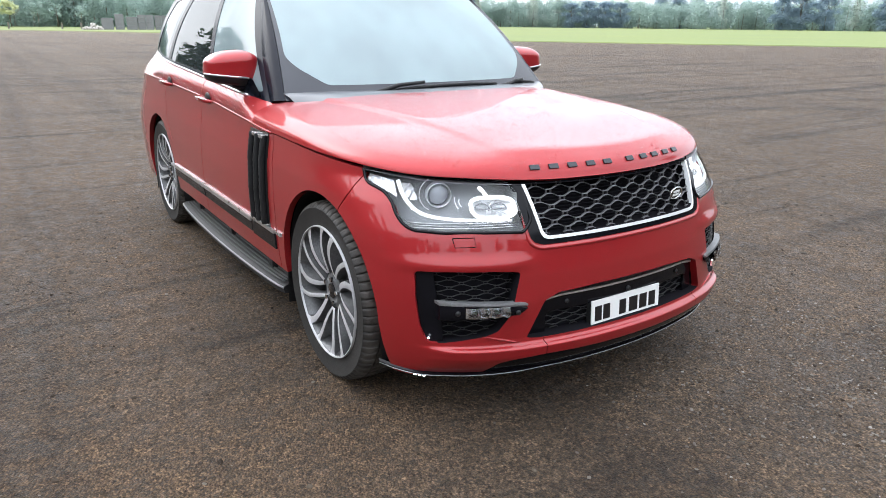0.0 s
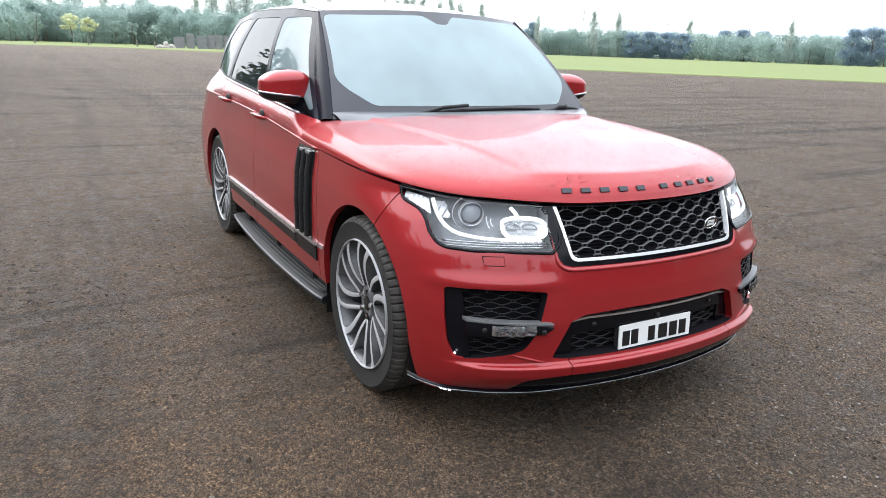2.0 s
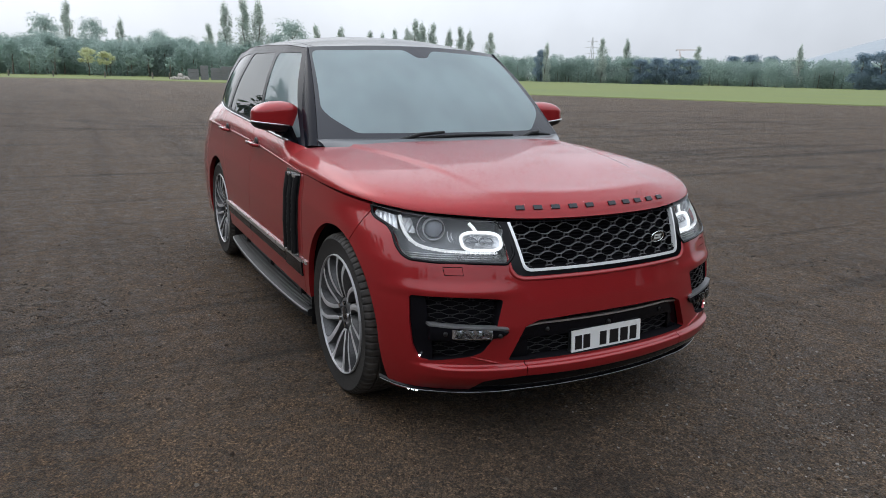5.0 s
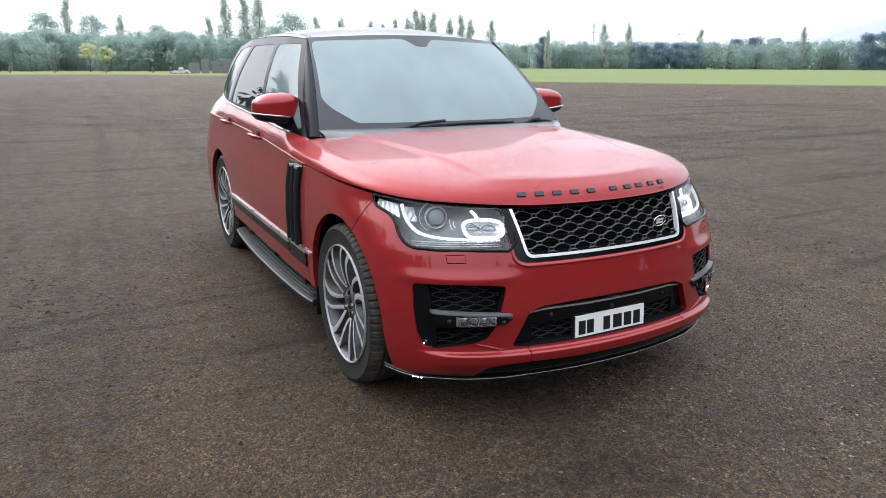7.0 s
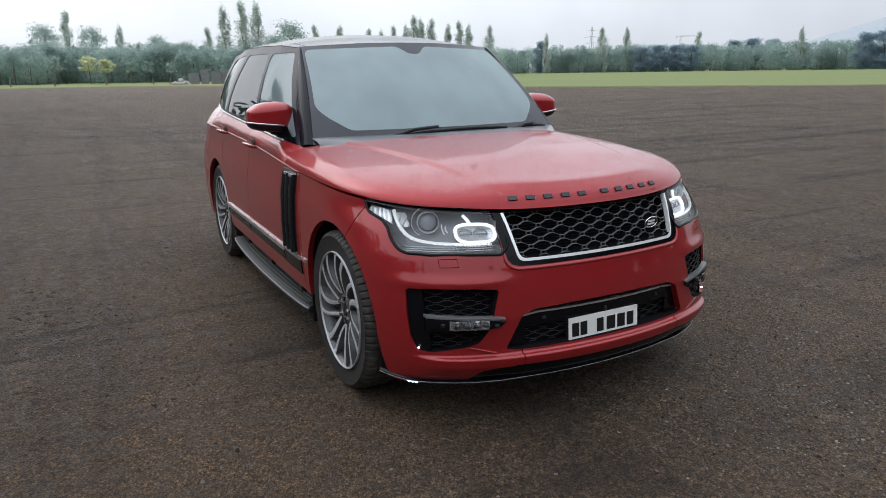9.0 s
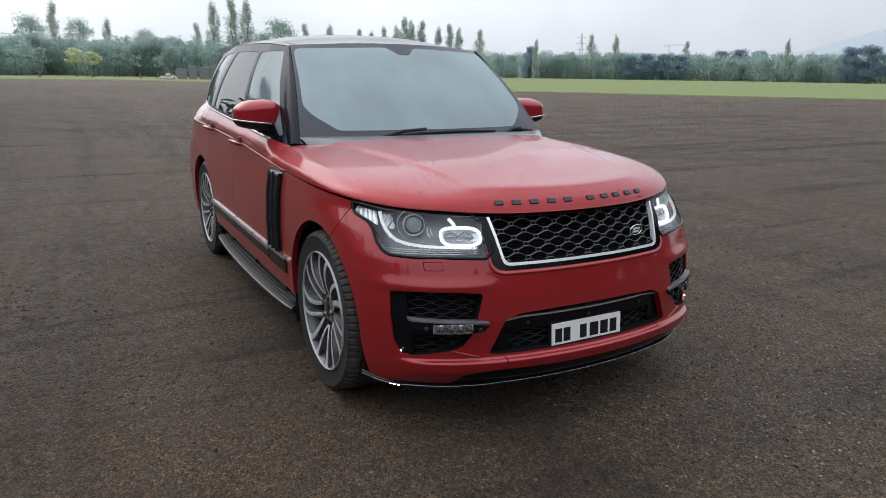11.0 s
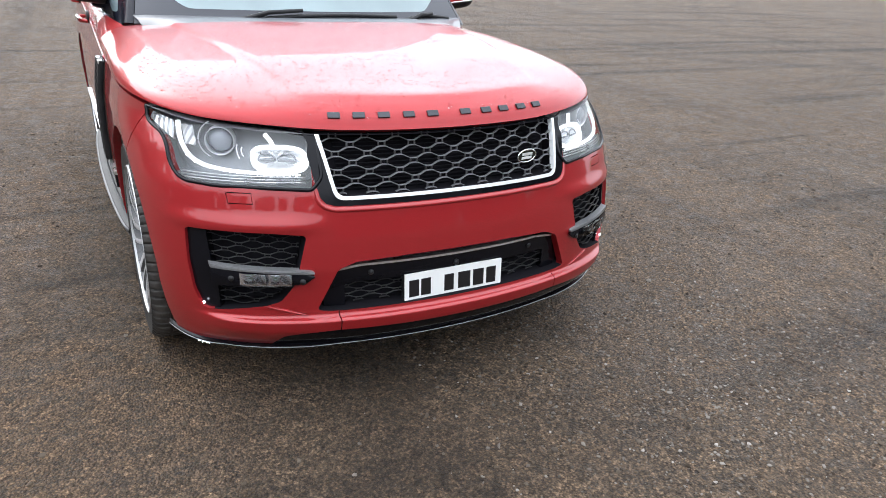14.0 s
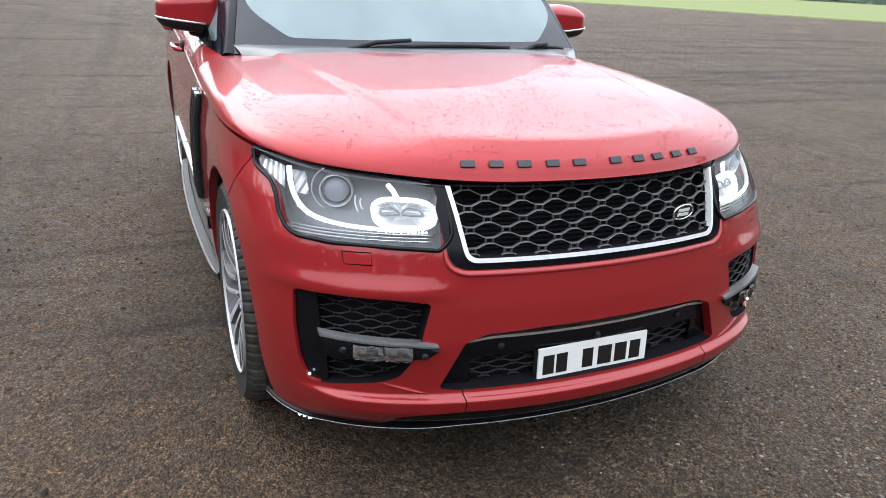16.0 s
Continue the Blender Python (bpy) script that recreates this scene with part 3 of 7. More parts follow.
class Skin:
    """A smooth sheet that outlines are cut into, and that is then taken apart into panels."""

    def __init__(self, bm):
        self.bm = bm
        bm.normal_update()
        self.smooth = bm.copy()
        self.smooth.faces.ensure_lookup_table()
        self.tree = BVHTree.FromBMesh(self.smooth)
        self.tag = bm.faces.layers.int.new("tag")
        self.names = [""]

    def normal(self, co):
        loc, nor, i, _ = self.tree.find_nearest(co)
        f = self.smooth.faces[i]
        w = poly_3d_calc([v.co for v in f.verts], loc)
        n = sum((v.normal * k for v, k in zip(f.verts, w)), Vector())
        return n.normalized() if n.length > 1e-6 else nor

    def cut(self, poly, ax, where=lambda c: True):
        """Imprints an outline, seen along the axis that is left out of ax."""
        i, j = ax
        lo = [min(p[k] for p in poly) - 0.05 for k in (0, 1)]
        hi = [max(p[k] for p in poly) + 0.05 for k in (0, 1)]
        pool = set()
        for f in self.bm.faces:
            c = f.calc_center_median()
            if lo[0] - 0.05 < c[i] < hi[0] + 0.05 and lo[1] - 0.05 < c[j] < hi[1] + 0.05 and where(c):
                pool.add(f)
        for (ax0, ay0), (bx0, by0) in zip(poly, poly[1:] + poly[:1]):
            d = Vector((bx0 - ax0, by0 - ay0))
            if d.length < 1e-6:
                continue
            x0, x1, y0, y1 = min(ax0, bx0) - 1e-4, max(ax0, bx0) + 1e-4, min(ay0, by0) - 1e-4, max(ay0, by0) + 1e-4
            faces = []
            for f in pool:
                us, vs = [v.co[i] for v in f.verts], [v.co[j] for v in f.verts]
                if max(us) < x0 or min(us) > x1 or max(vs) < y0 or min(vs) > y1:
                    continue
                s = [(u - ax0) * d.y - (v - ay0) * d.x for u, v in zip(us, vs)]
                if min(s) < -1e-7 and max(s) > 1e-7:
                    faces.append(f)
            if not faces:
                continue
            co, no = Vector((0, 0, 0)), Vector((0, 0, 0))
            co[i], co[j], no[i], no[j] = ax0, ay0, d.y, -d.x
            geom = faces + list({e for f in faces for e in f.edges}) + list({v for f in faces for v in f.verts})
            got = bmesh.ops.bisect_plane(self.bm, geom=geom, dist=1e-5, plane_co=co, plane_no=no.normalized())
            for g in got["geom_cut"]:
                pool.update(g.link_faces)
            pool = {f for f in pool if f.is_valid}
        return self

    def mark(self, name, poly, ax, where=lambda c: True, only=None):
        i, j = ax
        n = self.names.index(name) if name in self.names else len(self.names)
        if n == len(self.names):
            self.names.append(name)
        for f in self.bm.faces:
            c = f.calc_center_median()
            if (only is None or self.names[f[self.tag]] in only) and where(c) and inside((c[i], c[j]), poly):
                f[self.tag] = n
        return self

    def stamp(self, name, poly, ax, where=lambda c: True, only=None):
        return self.cut(poly, ax, where).mark(name, poly, ax, where, only)

    def rest(self, name, test):
        """Names what has no name yet."""
        self.names.append(name)
        for f in self.bm.faces:
            if f[self.tag] == 0 and test(f.calc_center_median()):
                f[self.tag] = len(self.names) - 1

    def take(self, *names):
        """The faces of that name as (points, corner lists)."""
        index, pts, faces = {}, [], []
        for f in self.bm.faces:
            if self.names[f[self.tag]] in names:
                for v in f.verts:
                    if v not in index:
                        index[v] = len(pts)
                        pts.append(v.co.copy())
                faces.append([index[v] for v in f.verts])
        return pts, faces


def panel(name, pieces, material, parent, label="", turn_in=0.012, join=False, flip=False, lift=0.0):
    """A panel from pieces (skin, names): smooth as the skin, its edges turned in. join: both halves of the car as one; flip: the far half."""
    bm = bmesh.new()
    flag = bm.faces.layers.int.new("skin")
    for n, (skin, names) in enumerate(pieces):
        pts, faces = skin.take(*names)
        for side in ((1, -1) if join else ((-1,) if flip else (1,))):
            vs = [bm.verts.new((p.x * side, p.y, p.z)) for p in pts]
            for f in faces:
                try:
                    new_face = bm.faces.new([vs[k] for k in (f if side == 1 else f[::-1])])
                    new_face[flag] = n + 1
                except ValueError:
                    pass
    bmesh.ops.remove_doubles(bm, verts=bm.verts[:], dist=2e-5)
    bm.normal_update()

    def norm(skin, co):
        side = -1 if co.x > 0 and (join or flip) else 1
        v = skin.normal(Vector((co.x * side, co.y, co.z)))
        return Vector((v.x * side, v.y, v.z))

    at = {v: norm(pieces[v.link_faces[0][flag] - 1][0], v.co) for v in bm.verts if v.link_faces}
    if lift:
        for v, n in at.items():
            v.co += n * lift
    if turn_in:
        rim = [e for e in bm.edges if len(e.link_faces) == 1]
        got = bmesh.ops.extrude_edge_only(bm, edges=rim)
        fresh = [g for g in got["geom"] if isinstance(g, bmesh.types.BMVert)]
        fresh_faces = [g for g in got["geom"] if isinstance(g, bmesh.types.BMFace)]
        for f in fresh_faces:
            f[flag] = 0
        for v in fresh:
            near = [e.other_vert(v) for e in v.link_edges if e.other_vert(v) in at]
            if near:
                v.co -= at[near[0]] * turn_in
    bm.verts.index_update()
    flags = [f[flag] for f in bm.faces]
    keep = {v.index: n for v, n in at.items()}
    for f in bm.faces:
        f.smooth = True
    ob = part(name, bm, material, parent, label)
    me = ob.data
    custom = [(0.0, 0.0, 0.0)] * len(me.loops)
    for poly, fl in zip(me.polygons, flags):
        for li in poly.loop_indices:
            if fl:
                n = keep[me.loops[li].vertex_index]
                custom[li] = (n.x, n.y, n.z)
            else:
                custom[li] = tuple(poly.normal)
    me.normals_split_custom_set(custom)
    return ob


# the ground: one sheet of crushed stone to the horizon, with a meadow beyond it
bm = bmesh.new()
rings = [0.0, 0.5, 1, 1.5, 2, 2.6, 3.3, 4.2, 5.5, 7, 9, 12, 16, 22, 30, 42, 60, 85, 120, 180, 300, 600, 1500, 4000]


def swell(x, y):
    far = min(1.0, math.hypot(x, y - 1) / 30)
    return -0.014 + 0.006 * noise.noise((x * 0.9, y * 0.9, 3)) * (0.4 + far) + 0.03 * far * noise.noise((x * 0.12, y * 0.12, 9))


last = None
for r in rings[1:]:
    ring = []
    for k in range(96):
        a = k * math.tau / 96
        x, y = r * math.cos(a), 1 + r * math.sin(a)
        ring.append(bm.verts.new((x, y, swell(x, y) if r < 100 else -0.014)))
    if last is None:
        c = bm.verts.new((0, 1, 0))
        for k in range(96):
            bm.faces.new((c, ring[k], ring[(k + 1) % 96]))
    else:
        for k in range(96):
            bm.faces.new((last[k], ring[k], ring[(k + 1) % 96], last[(k + 1) % 96]))
    last = ring
tagged(add("ground", bm, stone_ground, True), "dark wet crushed stone and planings with faint tyre tracks", "ground", kind="structure")

bm = bmesh.new()
near_edge = [(-400, 130), (-120, 118), (-40, 114), (5, 111), (18, 92), (35.5, 51.3), (45, 40), (54.2, 29.7), (75, 5), (140, -60), (420, -330)]
vs = []
for (x0, y0), (x1, y1) in zip(near_edge, near_edge[1:]):
    for k in range(6):
        t = k / 6
        x, y = x0 + (x1 - x0) * t, y0 + (y1 - y0) * t
        vs.append((x + 0.8 * noise.noise((x * 0.3, y * 0.3, 0)), y + 0.8 * noise.noise((x * 0.3, y * 0.3, 5))))
front = [bm.verts.new((x, y, 0.06)) for x, y in vs]
foot = [bm.verts.new((x * 0.995, y * 0.995, -0.05)) for x, y in vs]
back = [bm.verts.new((x * 1.1 + 900, y * 1.1 + 900, 0.06)) for x, y in vs]
for i in range(len(vs) - 1):
    bm.faces.new((front[i], front[i + 1], back[i + 1], back[i]))
    bm.faces.new((foot[i], foot[i + 1], front[i + 1], front[i]))
tagged(add("meadow", bm, meadow), "flat mown green meadow beyond the bare ground", "grass", kind="structure")

EYE_X, EYE_Y = -2.02, -3.03


def far_place(bearing, d):
    a = radians(bearing)
    return EYE_X + d * math.sin(a), EYE_Y + d * math.cos(a)


def leaf_blob(bm, c, r, count, size, rng, squash=1.0):
    """Leaf sprays strewn through an uneven ball."""
    for _ in range(count):
        v = Vector((rng.gauss(0, 1), rng.gauss(0, 1), rng.gauss(0, 1))).normalized() * r * rng.random() ** 0.45
        p = Vector(c) + Vector((v.x, v.y, v.z * squash))
        n = (v.normalized() + Vector((rng.uniform(-1, 1), rng.uniform(-1, 1), rng.uniform(-0.4, 1)))).normalized()
        t = n.orthogonal().normalized()
        t.rotate(Matrix.Rotation(rng.uniform(0, 6.3), 3, n))
        b = n.cross(t)
        s = size * rng.uniform(0.6, 1.5)
        q = [p + t * s, p + b * s * 0.55 + t * s * 0.1, p - t * s * 0.9, p - b * s * 0.6]
        bm.faces.new([bm.verts.new(x) for x in q])


def trunk_mesh(bm, h, r, rng, limbs=6, spread=0.35, start=0.3):
    tube(bm, [(0, 0, -0.3), (0.02 * h, 0, h * 0.3), (-0.01 * h, 0.02 * h, h * 0.65), (0, 0, h * 0.9)], [r, r * 0.75, r * 0.45, r * 0.1], 7)
    for k in range(limbs):
        a, z = rng.uniform(0, 6.3), h * rng.uniform(start, 0.75)
        l = h * spread * rng.uniform(0.5, 1)
        tube(bm, [(0, 0, z), (l * 0.5 * math.cos(a), l * 0.5 * math.sin(a), z + l * 0.4), (l * math.cos(a), l * math.sin(a), z + l)], [r * 0.35, r * 0.22, r * 0.06], 5)


def broad_tree(name, h, w, leaves, seed, label, blobs=22, count=70, size=0.28, low=0.22):
    rng = random.Random(seed)
    bm, tr = bmesh.new(), bmesh.new()
    trunk_mesh(tr, h, h * 0.02, rng)
    for _ in range(blobs):
        a, z = rng.uniform(0, 6.3), rng.uniform(low, 0.93)
        reach = w * math.sqrt(max(0.05, 1 - ((z - 0.5) / 0.5) ** 2)) * rng.uniform(0.2, 0.85)
        leaf_blob(bm, (reach * math.cos(a), reach * math.sin(a), z * h), w * rng.uniform(0.28, 0.5), count, size, rng, 0.8)
    root = tagged(new(name), label, "tree")
    part("trunk", tr, bark, root, smooth=True)
    part("crown", bm, leaves, root)
    return root


def poplar_tree(h, w, seed, label):
    rng = random.Random(seed)
    bm, tr = bmesh.new(), bmesh.new()
    trunk_mesh(tr, h, h * 0.009, rng, 9, 0.10, 0.15)
    for k in range(80):
        z = rng.uniform(0.03, 0.96)
        wide = w * (0.12 + 0.88 * math.sin(min(1, (1.0 - z) * 1.3) * 1.57)) * rng.uniform(0.1, 1.0)
        a = rng.uniform(0, 6.3)
        leaf_blob(bm, (wide * math.cos(a), wide * math.sin(a), z * h), w * rng.uniform(0.25, 0.45), 62, 0.16, rng, 3.0)
    root = tagged(new("poplar_tree"), label, "tree")
    part("trunk", tr, bark, root, smooth=True)
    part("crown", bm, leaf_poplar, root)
    return root


def plant(proto, used, bearing, d, scale, turn, wide=1.0):
    """Sets a tree: the first use moves the one that was built, later ones are copies."""
    x, y = far_place(bearing, d)
    m = pose(x, y, -0.1, 0, 0, turn)
    if not used:
        used.append(1)
        proto.matrix_world = m
        ob = proto
    else:
        ob = copy_thing(proto, m)
    ob.scale = (scale * wide, scale * wide, scale)
    return ob


rng = random.Random(7)
poplars = [(poplar_tree(18, 1.5, 11, "tall narrow poplar in thin early leaf"), []), (poplar_tree(18, 1.9, 12, "tall ragged poplar in thin early leaf"), [])]
# bearing, top elevation in degrees, distance
POPLARS = [(-4.6, 3.9, 205), (0.3, 4.4, 190), (3.7, 3.6, 200), (9.8, 3.4, 210), (11.0, 5.1, 190), (12.4, 5.3, 190), (13.5, 5.35, 185), (17.8, 3.6, 260), (19.7, 3.65, 260),
           (22.0, 3.3, 280), (23.0, 3.3, 282), (24.0, 3.5, 280), (25.0, 3.7, 280), (25.6, 4.2, 275), (26.2, 4.1, 278), (27.0, 4.0, 275), (28.3, 3.7, 280), (29.2, 3.8, 280), (29.9, 3.6, 282),
           (31.6, 3.4, 270), (36.1, 2.8, 330), (40.4, 3.1, 345), (42.3, 3.15, 345), (47.5, 2.6, 380), (54.4, 2.8, 345), (63.0, 3.0, 340), (67.0, 2.7, 345)]
for n, (b, el, d) in enumerate(POPLARS):
    proto, used = poplars[n % 2]
    h = 1.6 + d * math.tan(radians(el))
    tagged(plant(proto, used, b, d, h / 18, rng.uniform(0, 360), rng.uniform(1.35, 1.75)), group="line of poplars")

young = (broad_tree("young_tree", 6, 1.7, leaf_yellow, 21, "young tree in fresh yellow-green leaf by the fence", 10, 60, 0.2, 0.4), [])
for b, s, d in ((1.4, 0.95, 146), (2.6, 0.85, 147)):
    tagged(plant(*young, b, d, s, rng.uniform(0, 360), 1.25), group="young trees along the fence")
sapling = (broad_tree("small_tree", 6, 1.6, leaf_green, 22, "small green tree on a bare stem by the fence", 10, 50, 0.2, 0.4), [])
for b, s in ((-6.5, 0.9), (-4.4, 0.8), (-2.3, 0.85), (-0.7, 0.95), (4.2, 0.8), (5.4, 0.75), (6.9, 0.7)):
    tagged(plant(*sapling, b, 148, s, rng.uniform(0, 360)), group="young trees along the fence")

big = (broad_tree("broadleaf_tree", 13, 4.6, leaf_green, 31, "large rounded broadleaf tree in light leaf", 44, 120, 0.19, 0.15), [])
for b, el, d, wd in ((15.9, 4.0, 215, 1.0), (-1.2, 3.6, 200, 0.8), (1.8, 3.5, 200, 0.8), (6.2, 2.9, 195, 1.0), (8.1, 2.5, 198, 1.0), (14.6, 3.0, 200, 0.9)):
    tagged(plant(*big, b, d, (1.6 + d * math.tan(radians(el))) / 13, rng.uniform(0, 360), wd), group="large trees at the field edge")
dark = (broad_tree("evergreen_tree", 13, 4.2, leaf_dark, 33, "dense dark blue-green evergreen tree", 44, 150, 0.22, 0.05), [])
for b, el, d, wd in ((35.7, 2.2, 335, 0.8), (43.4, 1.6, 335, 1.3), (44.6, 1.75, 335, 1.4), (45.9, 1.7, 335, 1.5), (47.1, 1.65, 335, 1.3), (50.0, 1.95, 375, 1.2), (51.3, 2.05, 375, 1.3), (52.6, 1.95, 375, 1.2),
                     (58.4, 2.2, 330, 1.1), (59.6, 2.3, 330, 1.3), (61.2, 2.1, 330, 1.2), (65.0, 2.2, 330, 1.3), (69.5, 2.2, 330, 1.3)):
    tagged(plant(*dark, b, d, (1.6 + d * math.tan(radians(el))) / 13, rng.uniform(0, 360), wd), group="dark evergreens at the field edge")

# the woods behind, too many to count: fine sprays on many stems
def leaf_cloud(name, stems, leaves, blobs, count, seed):
    """Stems (x, y, height, width, leaf size), each under balls of leaf sprays, in one mesh."""
    g = np.random.default_rng(seed)
    co = []
    for x, y, h, wide, size in stems:
        z = g.uniform(0.06, 0.9, blobs)
        r = wide * np.sqrt(np.maximum(0.1, 1 - (z - 0.35) ** 2 * 1.8))
        a = g.uniform(0, 6.3, blobs)
        mid = np.stack([x + r * 0.6 * np.cos(a), y + r * 0.6 * np.sin(a), z * h], 1)
        v = g.normal(size=(blobs, count, 3))
        v /= np.linalg.norm(v, axis=2, keepdims=True)
        p = mid[:, None] + v * (r * 0.68)[:, None, None] * g.random((blobs, count, 1)) ** 0.45 * np.array([1, 1, 0.9])
        n = v + np.stack([g.uniform(-1, 1, (blobs, count)), g.uniform(-1, 1, (blobs, count)), g.uniform(-0.4, 1, (blobs, count))], 2)
        n /= np.linalg.norm(n, axis=2, keepdims=True)
        t = np.cross(n, g.normal(size=n.shape))
        t /= np.linalg.norm(t, axis=2, keepdims=True)
        b = np.cross(n, t)
        s = size * g.uniform(0.6, 1.5, (blobs, count, 1))
        co.append(np.stack([p + t * s, p + b * s * 0.6 + t * s * 0.1, p - t * s * 0.9, p - b * s * 0.6], 2).reshape(-1, 3))
    co = np.concatenate(co)
    me = bpy.data.meshes.new(name)
    me.vertices.add(len(co))
    me.vertices.foreach_set("co", co.ravel())
    me.loops.add(len(co))
    me.loops.foreach_set("vertex_index", np.arange(len(co)))
    me.polygons.add(len(co) // 4)
    me.polygons.foreach_set("loop_start", np.arange(0, len(co), 4))
    me.update(calc_edges=True)
    me.materials.append(leaves)
    ob = new(name, me)
    stem = bmesh.new()
    for x, y, h, wide, size in stems:
        tube(stem, [(x, y, -0.2), (x + 0.2, y, h * 0.6)], [0.22, 0.08], 5)
    part("tree_stem", stem, bark, ob)
    return ob


rng = random.Random(5)
stems, beyond = [], []
for k in range(430):
    b = -15 + k * 0.21 + rng.uniform(-0.25, 0.25)
    left = b < 20
    d = (rng.uniform(160, 205) if left else rng.uniform(338, 380)) if not 20 <= b < 32 else rng.uniform(240, 330)
    el = (2.25 if left else 1.85) * rng.uniform(0.74, 1.06)
    (stems if left else beyond).append((*far_place(b, d), 1.6 + d * math.tan(radians(el)), rng.uniform(2.2, 3.8) * (1 if left else 1.5), 0.17 if left else 0.31))
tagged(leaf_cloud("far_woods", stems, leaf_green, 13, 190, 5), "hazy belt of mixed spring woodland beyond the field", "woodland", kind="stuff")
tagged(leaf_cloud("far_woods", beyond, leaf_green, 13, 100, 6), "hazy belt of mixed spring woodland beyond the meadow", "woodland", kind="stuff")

# a nearer belt of trees that closes the yard on its other sides
rng = random.Random(15)
stems = []
for k in range(212):
    stems.append((*far_place(95 + k * 1.2 + rng.uniform(-0.8, 0.8), rng.uniform(42, 52)), rng.uniform(11, 18), rng.uniform(1.8, 3.0), 0.32))
tagged(leaf_cloud("tree_belt", stems, leaf_belt, 12, 90, 15), "belt of spring trees along the other edge of the yard", "woodland", kind="stuff")

# a pale hill, its haze painted into the colour
bm = bmesh.new()
rows = []
for k in range(60):
    b = 36 + k * 0.9
    x, y = far_place(b, 1800)
    el = 4.3 * step(46, 66, b) * (1 - 0.35 * step(74, 88, b)) + 0.12 * noise.noise((b * 0.5, 1, 1))
    rows.append([(x, y, -1), (x * 1.05, y * 1.05, 1800 * math.tan(radians(max(0.05, el))) * 0.6), (x * 1.25, y * 1.25, 1800 * 1.25 * math.tan(radians(max(0.06, el))))])
grid(bm, rows)
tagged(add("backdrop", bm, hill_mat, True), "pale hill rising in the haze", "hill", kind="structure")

# short timber posts along the far grass
bm = bmesh.new()
box(bm, (-0.10, -0.10, -0.12), (0.10, 0.10, 0.95), 0.015)
bmesh.ops.create_cone(bm, cap_ends=True, segments=4, radius1=0.14, radius2=0.02, depth=0.08, matrix=pose(0, 0, 0.99, 0, 0, 45))
post = tagged(add("timber_post", bm, timber), "short weathered timber post on the field edge", "post", "posts along the field edge")
post.matrix_world = pose(*far_place(-3.6, 126), 0)
for b in (-9.5, -6.6, -0.9, 2.4, 5.6, 6.8):
    copy_thing(post, pose(*far_place(b, 126), 0, 0, 0, b * 9))


# stacked blocks and rubble at the edge of the bare ground
def block_stack(b0, b1, d, h, seed):
    rng = random.Random(seed)
    x0, y0 = far_place(b0, d)
    x1, y1 = far_place(b1, d)
    root = tagged(new("block_stack"), "grey stack of concrete blocks on the bare ground", "block stack", "block stacks")
    along = math.hypot(x1 - x0, y1 - y0)
    root.matrix_world = pose(x0, y0, 0.0, 0, 0, math.degrees(math.atan2(y1 - y0, x1 - x0)))
    rows, cols = max(2, round(h / 0.6)), max(1, round(along / 1.25))
    for r in range(rows):
        for c in range(cols):
            bm = bmesh.new()
            w = along / cols
            o = rng.uniform(-0.03, 0.03)
            box(bm, (c * w + 0.02, o, r * h / rows), (c * w + w - 0.02, 1.0 + o, (r + 1) * h / rows - 0.012), 0.03)
            part("block", bm, block_mat, root)
    return root


for n, (b0, b1, h) in enumerate(((8.1, 8.9, 1.75), (9.0, 9.6, 2.3), (9.75, 10.5, 1.95), (10.5, 11.6, 2.25), (11.65, 12.6, 2.2))):
    block_stack(b0, b1, 121 + n * 0.3, h, n)
rng = random.Random(3)
heap = bmesh.new()
hx, hy = far_place(7.55, 119)
for k in range(60):
    a, r = rng.uniform(0, 6.3), rng.uniform(0, 1.2) ** 1.0
    s = rng.uniform(0.12, 0.4)
    bmesh.ops.create_icosphere(heap, subdivisions=1, radius=s, matrix=pose(r * 1.3 * math.cos(a), r * 0.8 * math.sin(a), 0.1 + 0.75 * max(0, 1 - r / 1.2) * rng.random(), rng.uniform(0, 90), rng.uniform(0, 90), 0))
ob = tagged(add("rubble_heap", heap, rubble_mat), "low heap of pale broken rubble beside the stacked blocks", "rubble", kind="stuff")
ob.location = (hx, hy, 0)

# lattice pylon far behind the trees
px, py = far_place(39.6, 900)
pylon = tagged(new("pylon"), "grey lattice electricity pylon behind the woods", "pylon")
pylon.location = (px, py, 0)
H = 1.6 + 900 * math.tan(radians(3.2))
bm = bmesh.new()
for sx in (-1, 1):
    for sy in (-1, 1):
        tube(bm, [(4.5 * sx, 4.5 * sy, 0), (1.4 * sx, 1.4 * sy, H * 0.6), (0.4 * sx, 0.4 * sy, H)], 0.2, 4)
for k in range(9):
    z0, z1 = H * k / 9, H * (k + 1) / 9
    w0, w1 = 4.5 - 4.0 * k / 9, 4.5 - 4.0 * (k + 1) / 9
    tube(bm, [(-w0, -w0, z0), (w1, -w1, z1)], 0.11, 4)
    tube(bm, [(w0, -w0, z0), (-w1, -w1, z1)], 0.11, 4)
part("mast", bm, steel, pylon)
for z, w in ((0.62, 8), (0.76, 10), (0.9, 7)):
    bm = bmesh.new()
    tube(bm, [(-w * 0.75, w * 0.6, H * z), (0, 0, H * z + 1.2), (w * 0.75, -w * 0.6, H * z)], [0.1, 0.3, 0.1], 4)
    part("crossarm", bm, steel, pylon)

# a far tower crane over the woods, haze painted into its pale red
cx, cy = far_place(46.2, 900)
crane = tagged(new("tower_crane"), "distant pale red tower crane above the woods", "crane")
crane.matrix_world = pose(cx, cy, 0, 0, 0, -46.8)
H = 1.6 + 900 * math.tan(radians(2.3))
bm = bmesh.new()
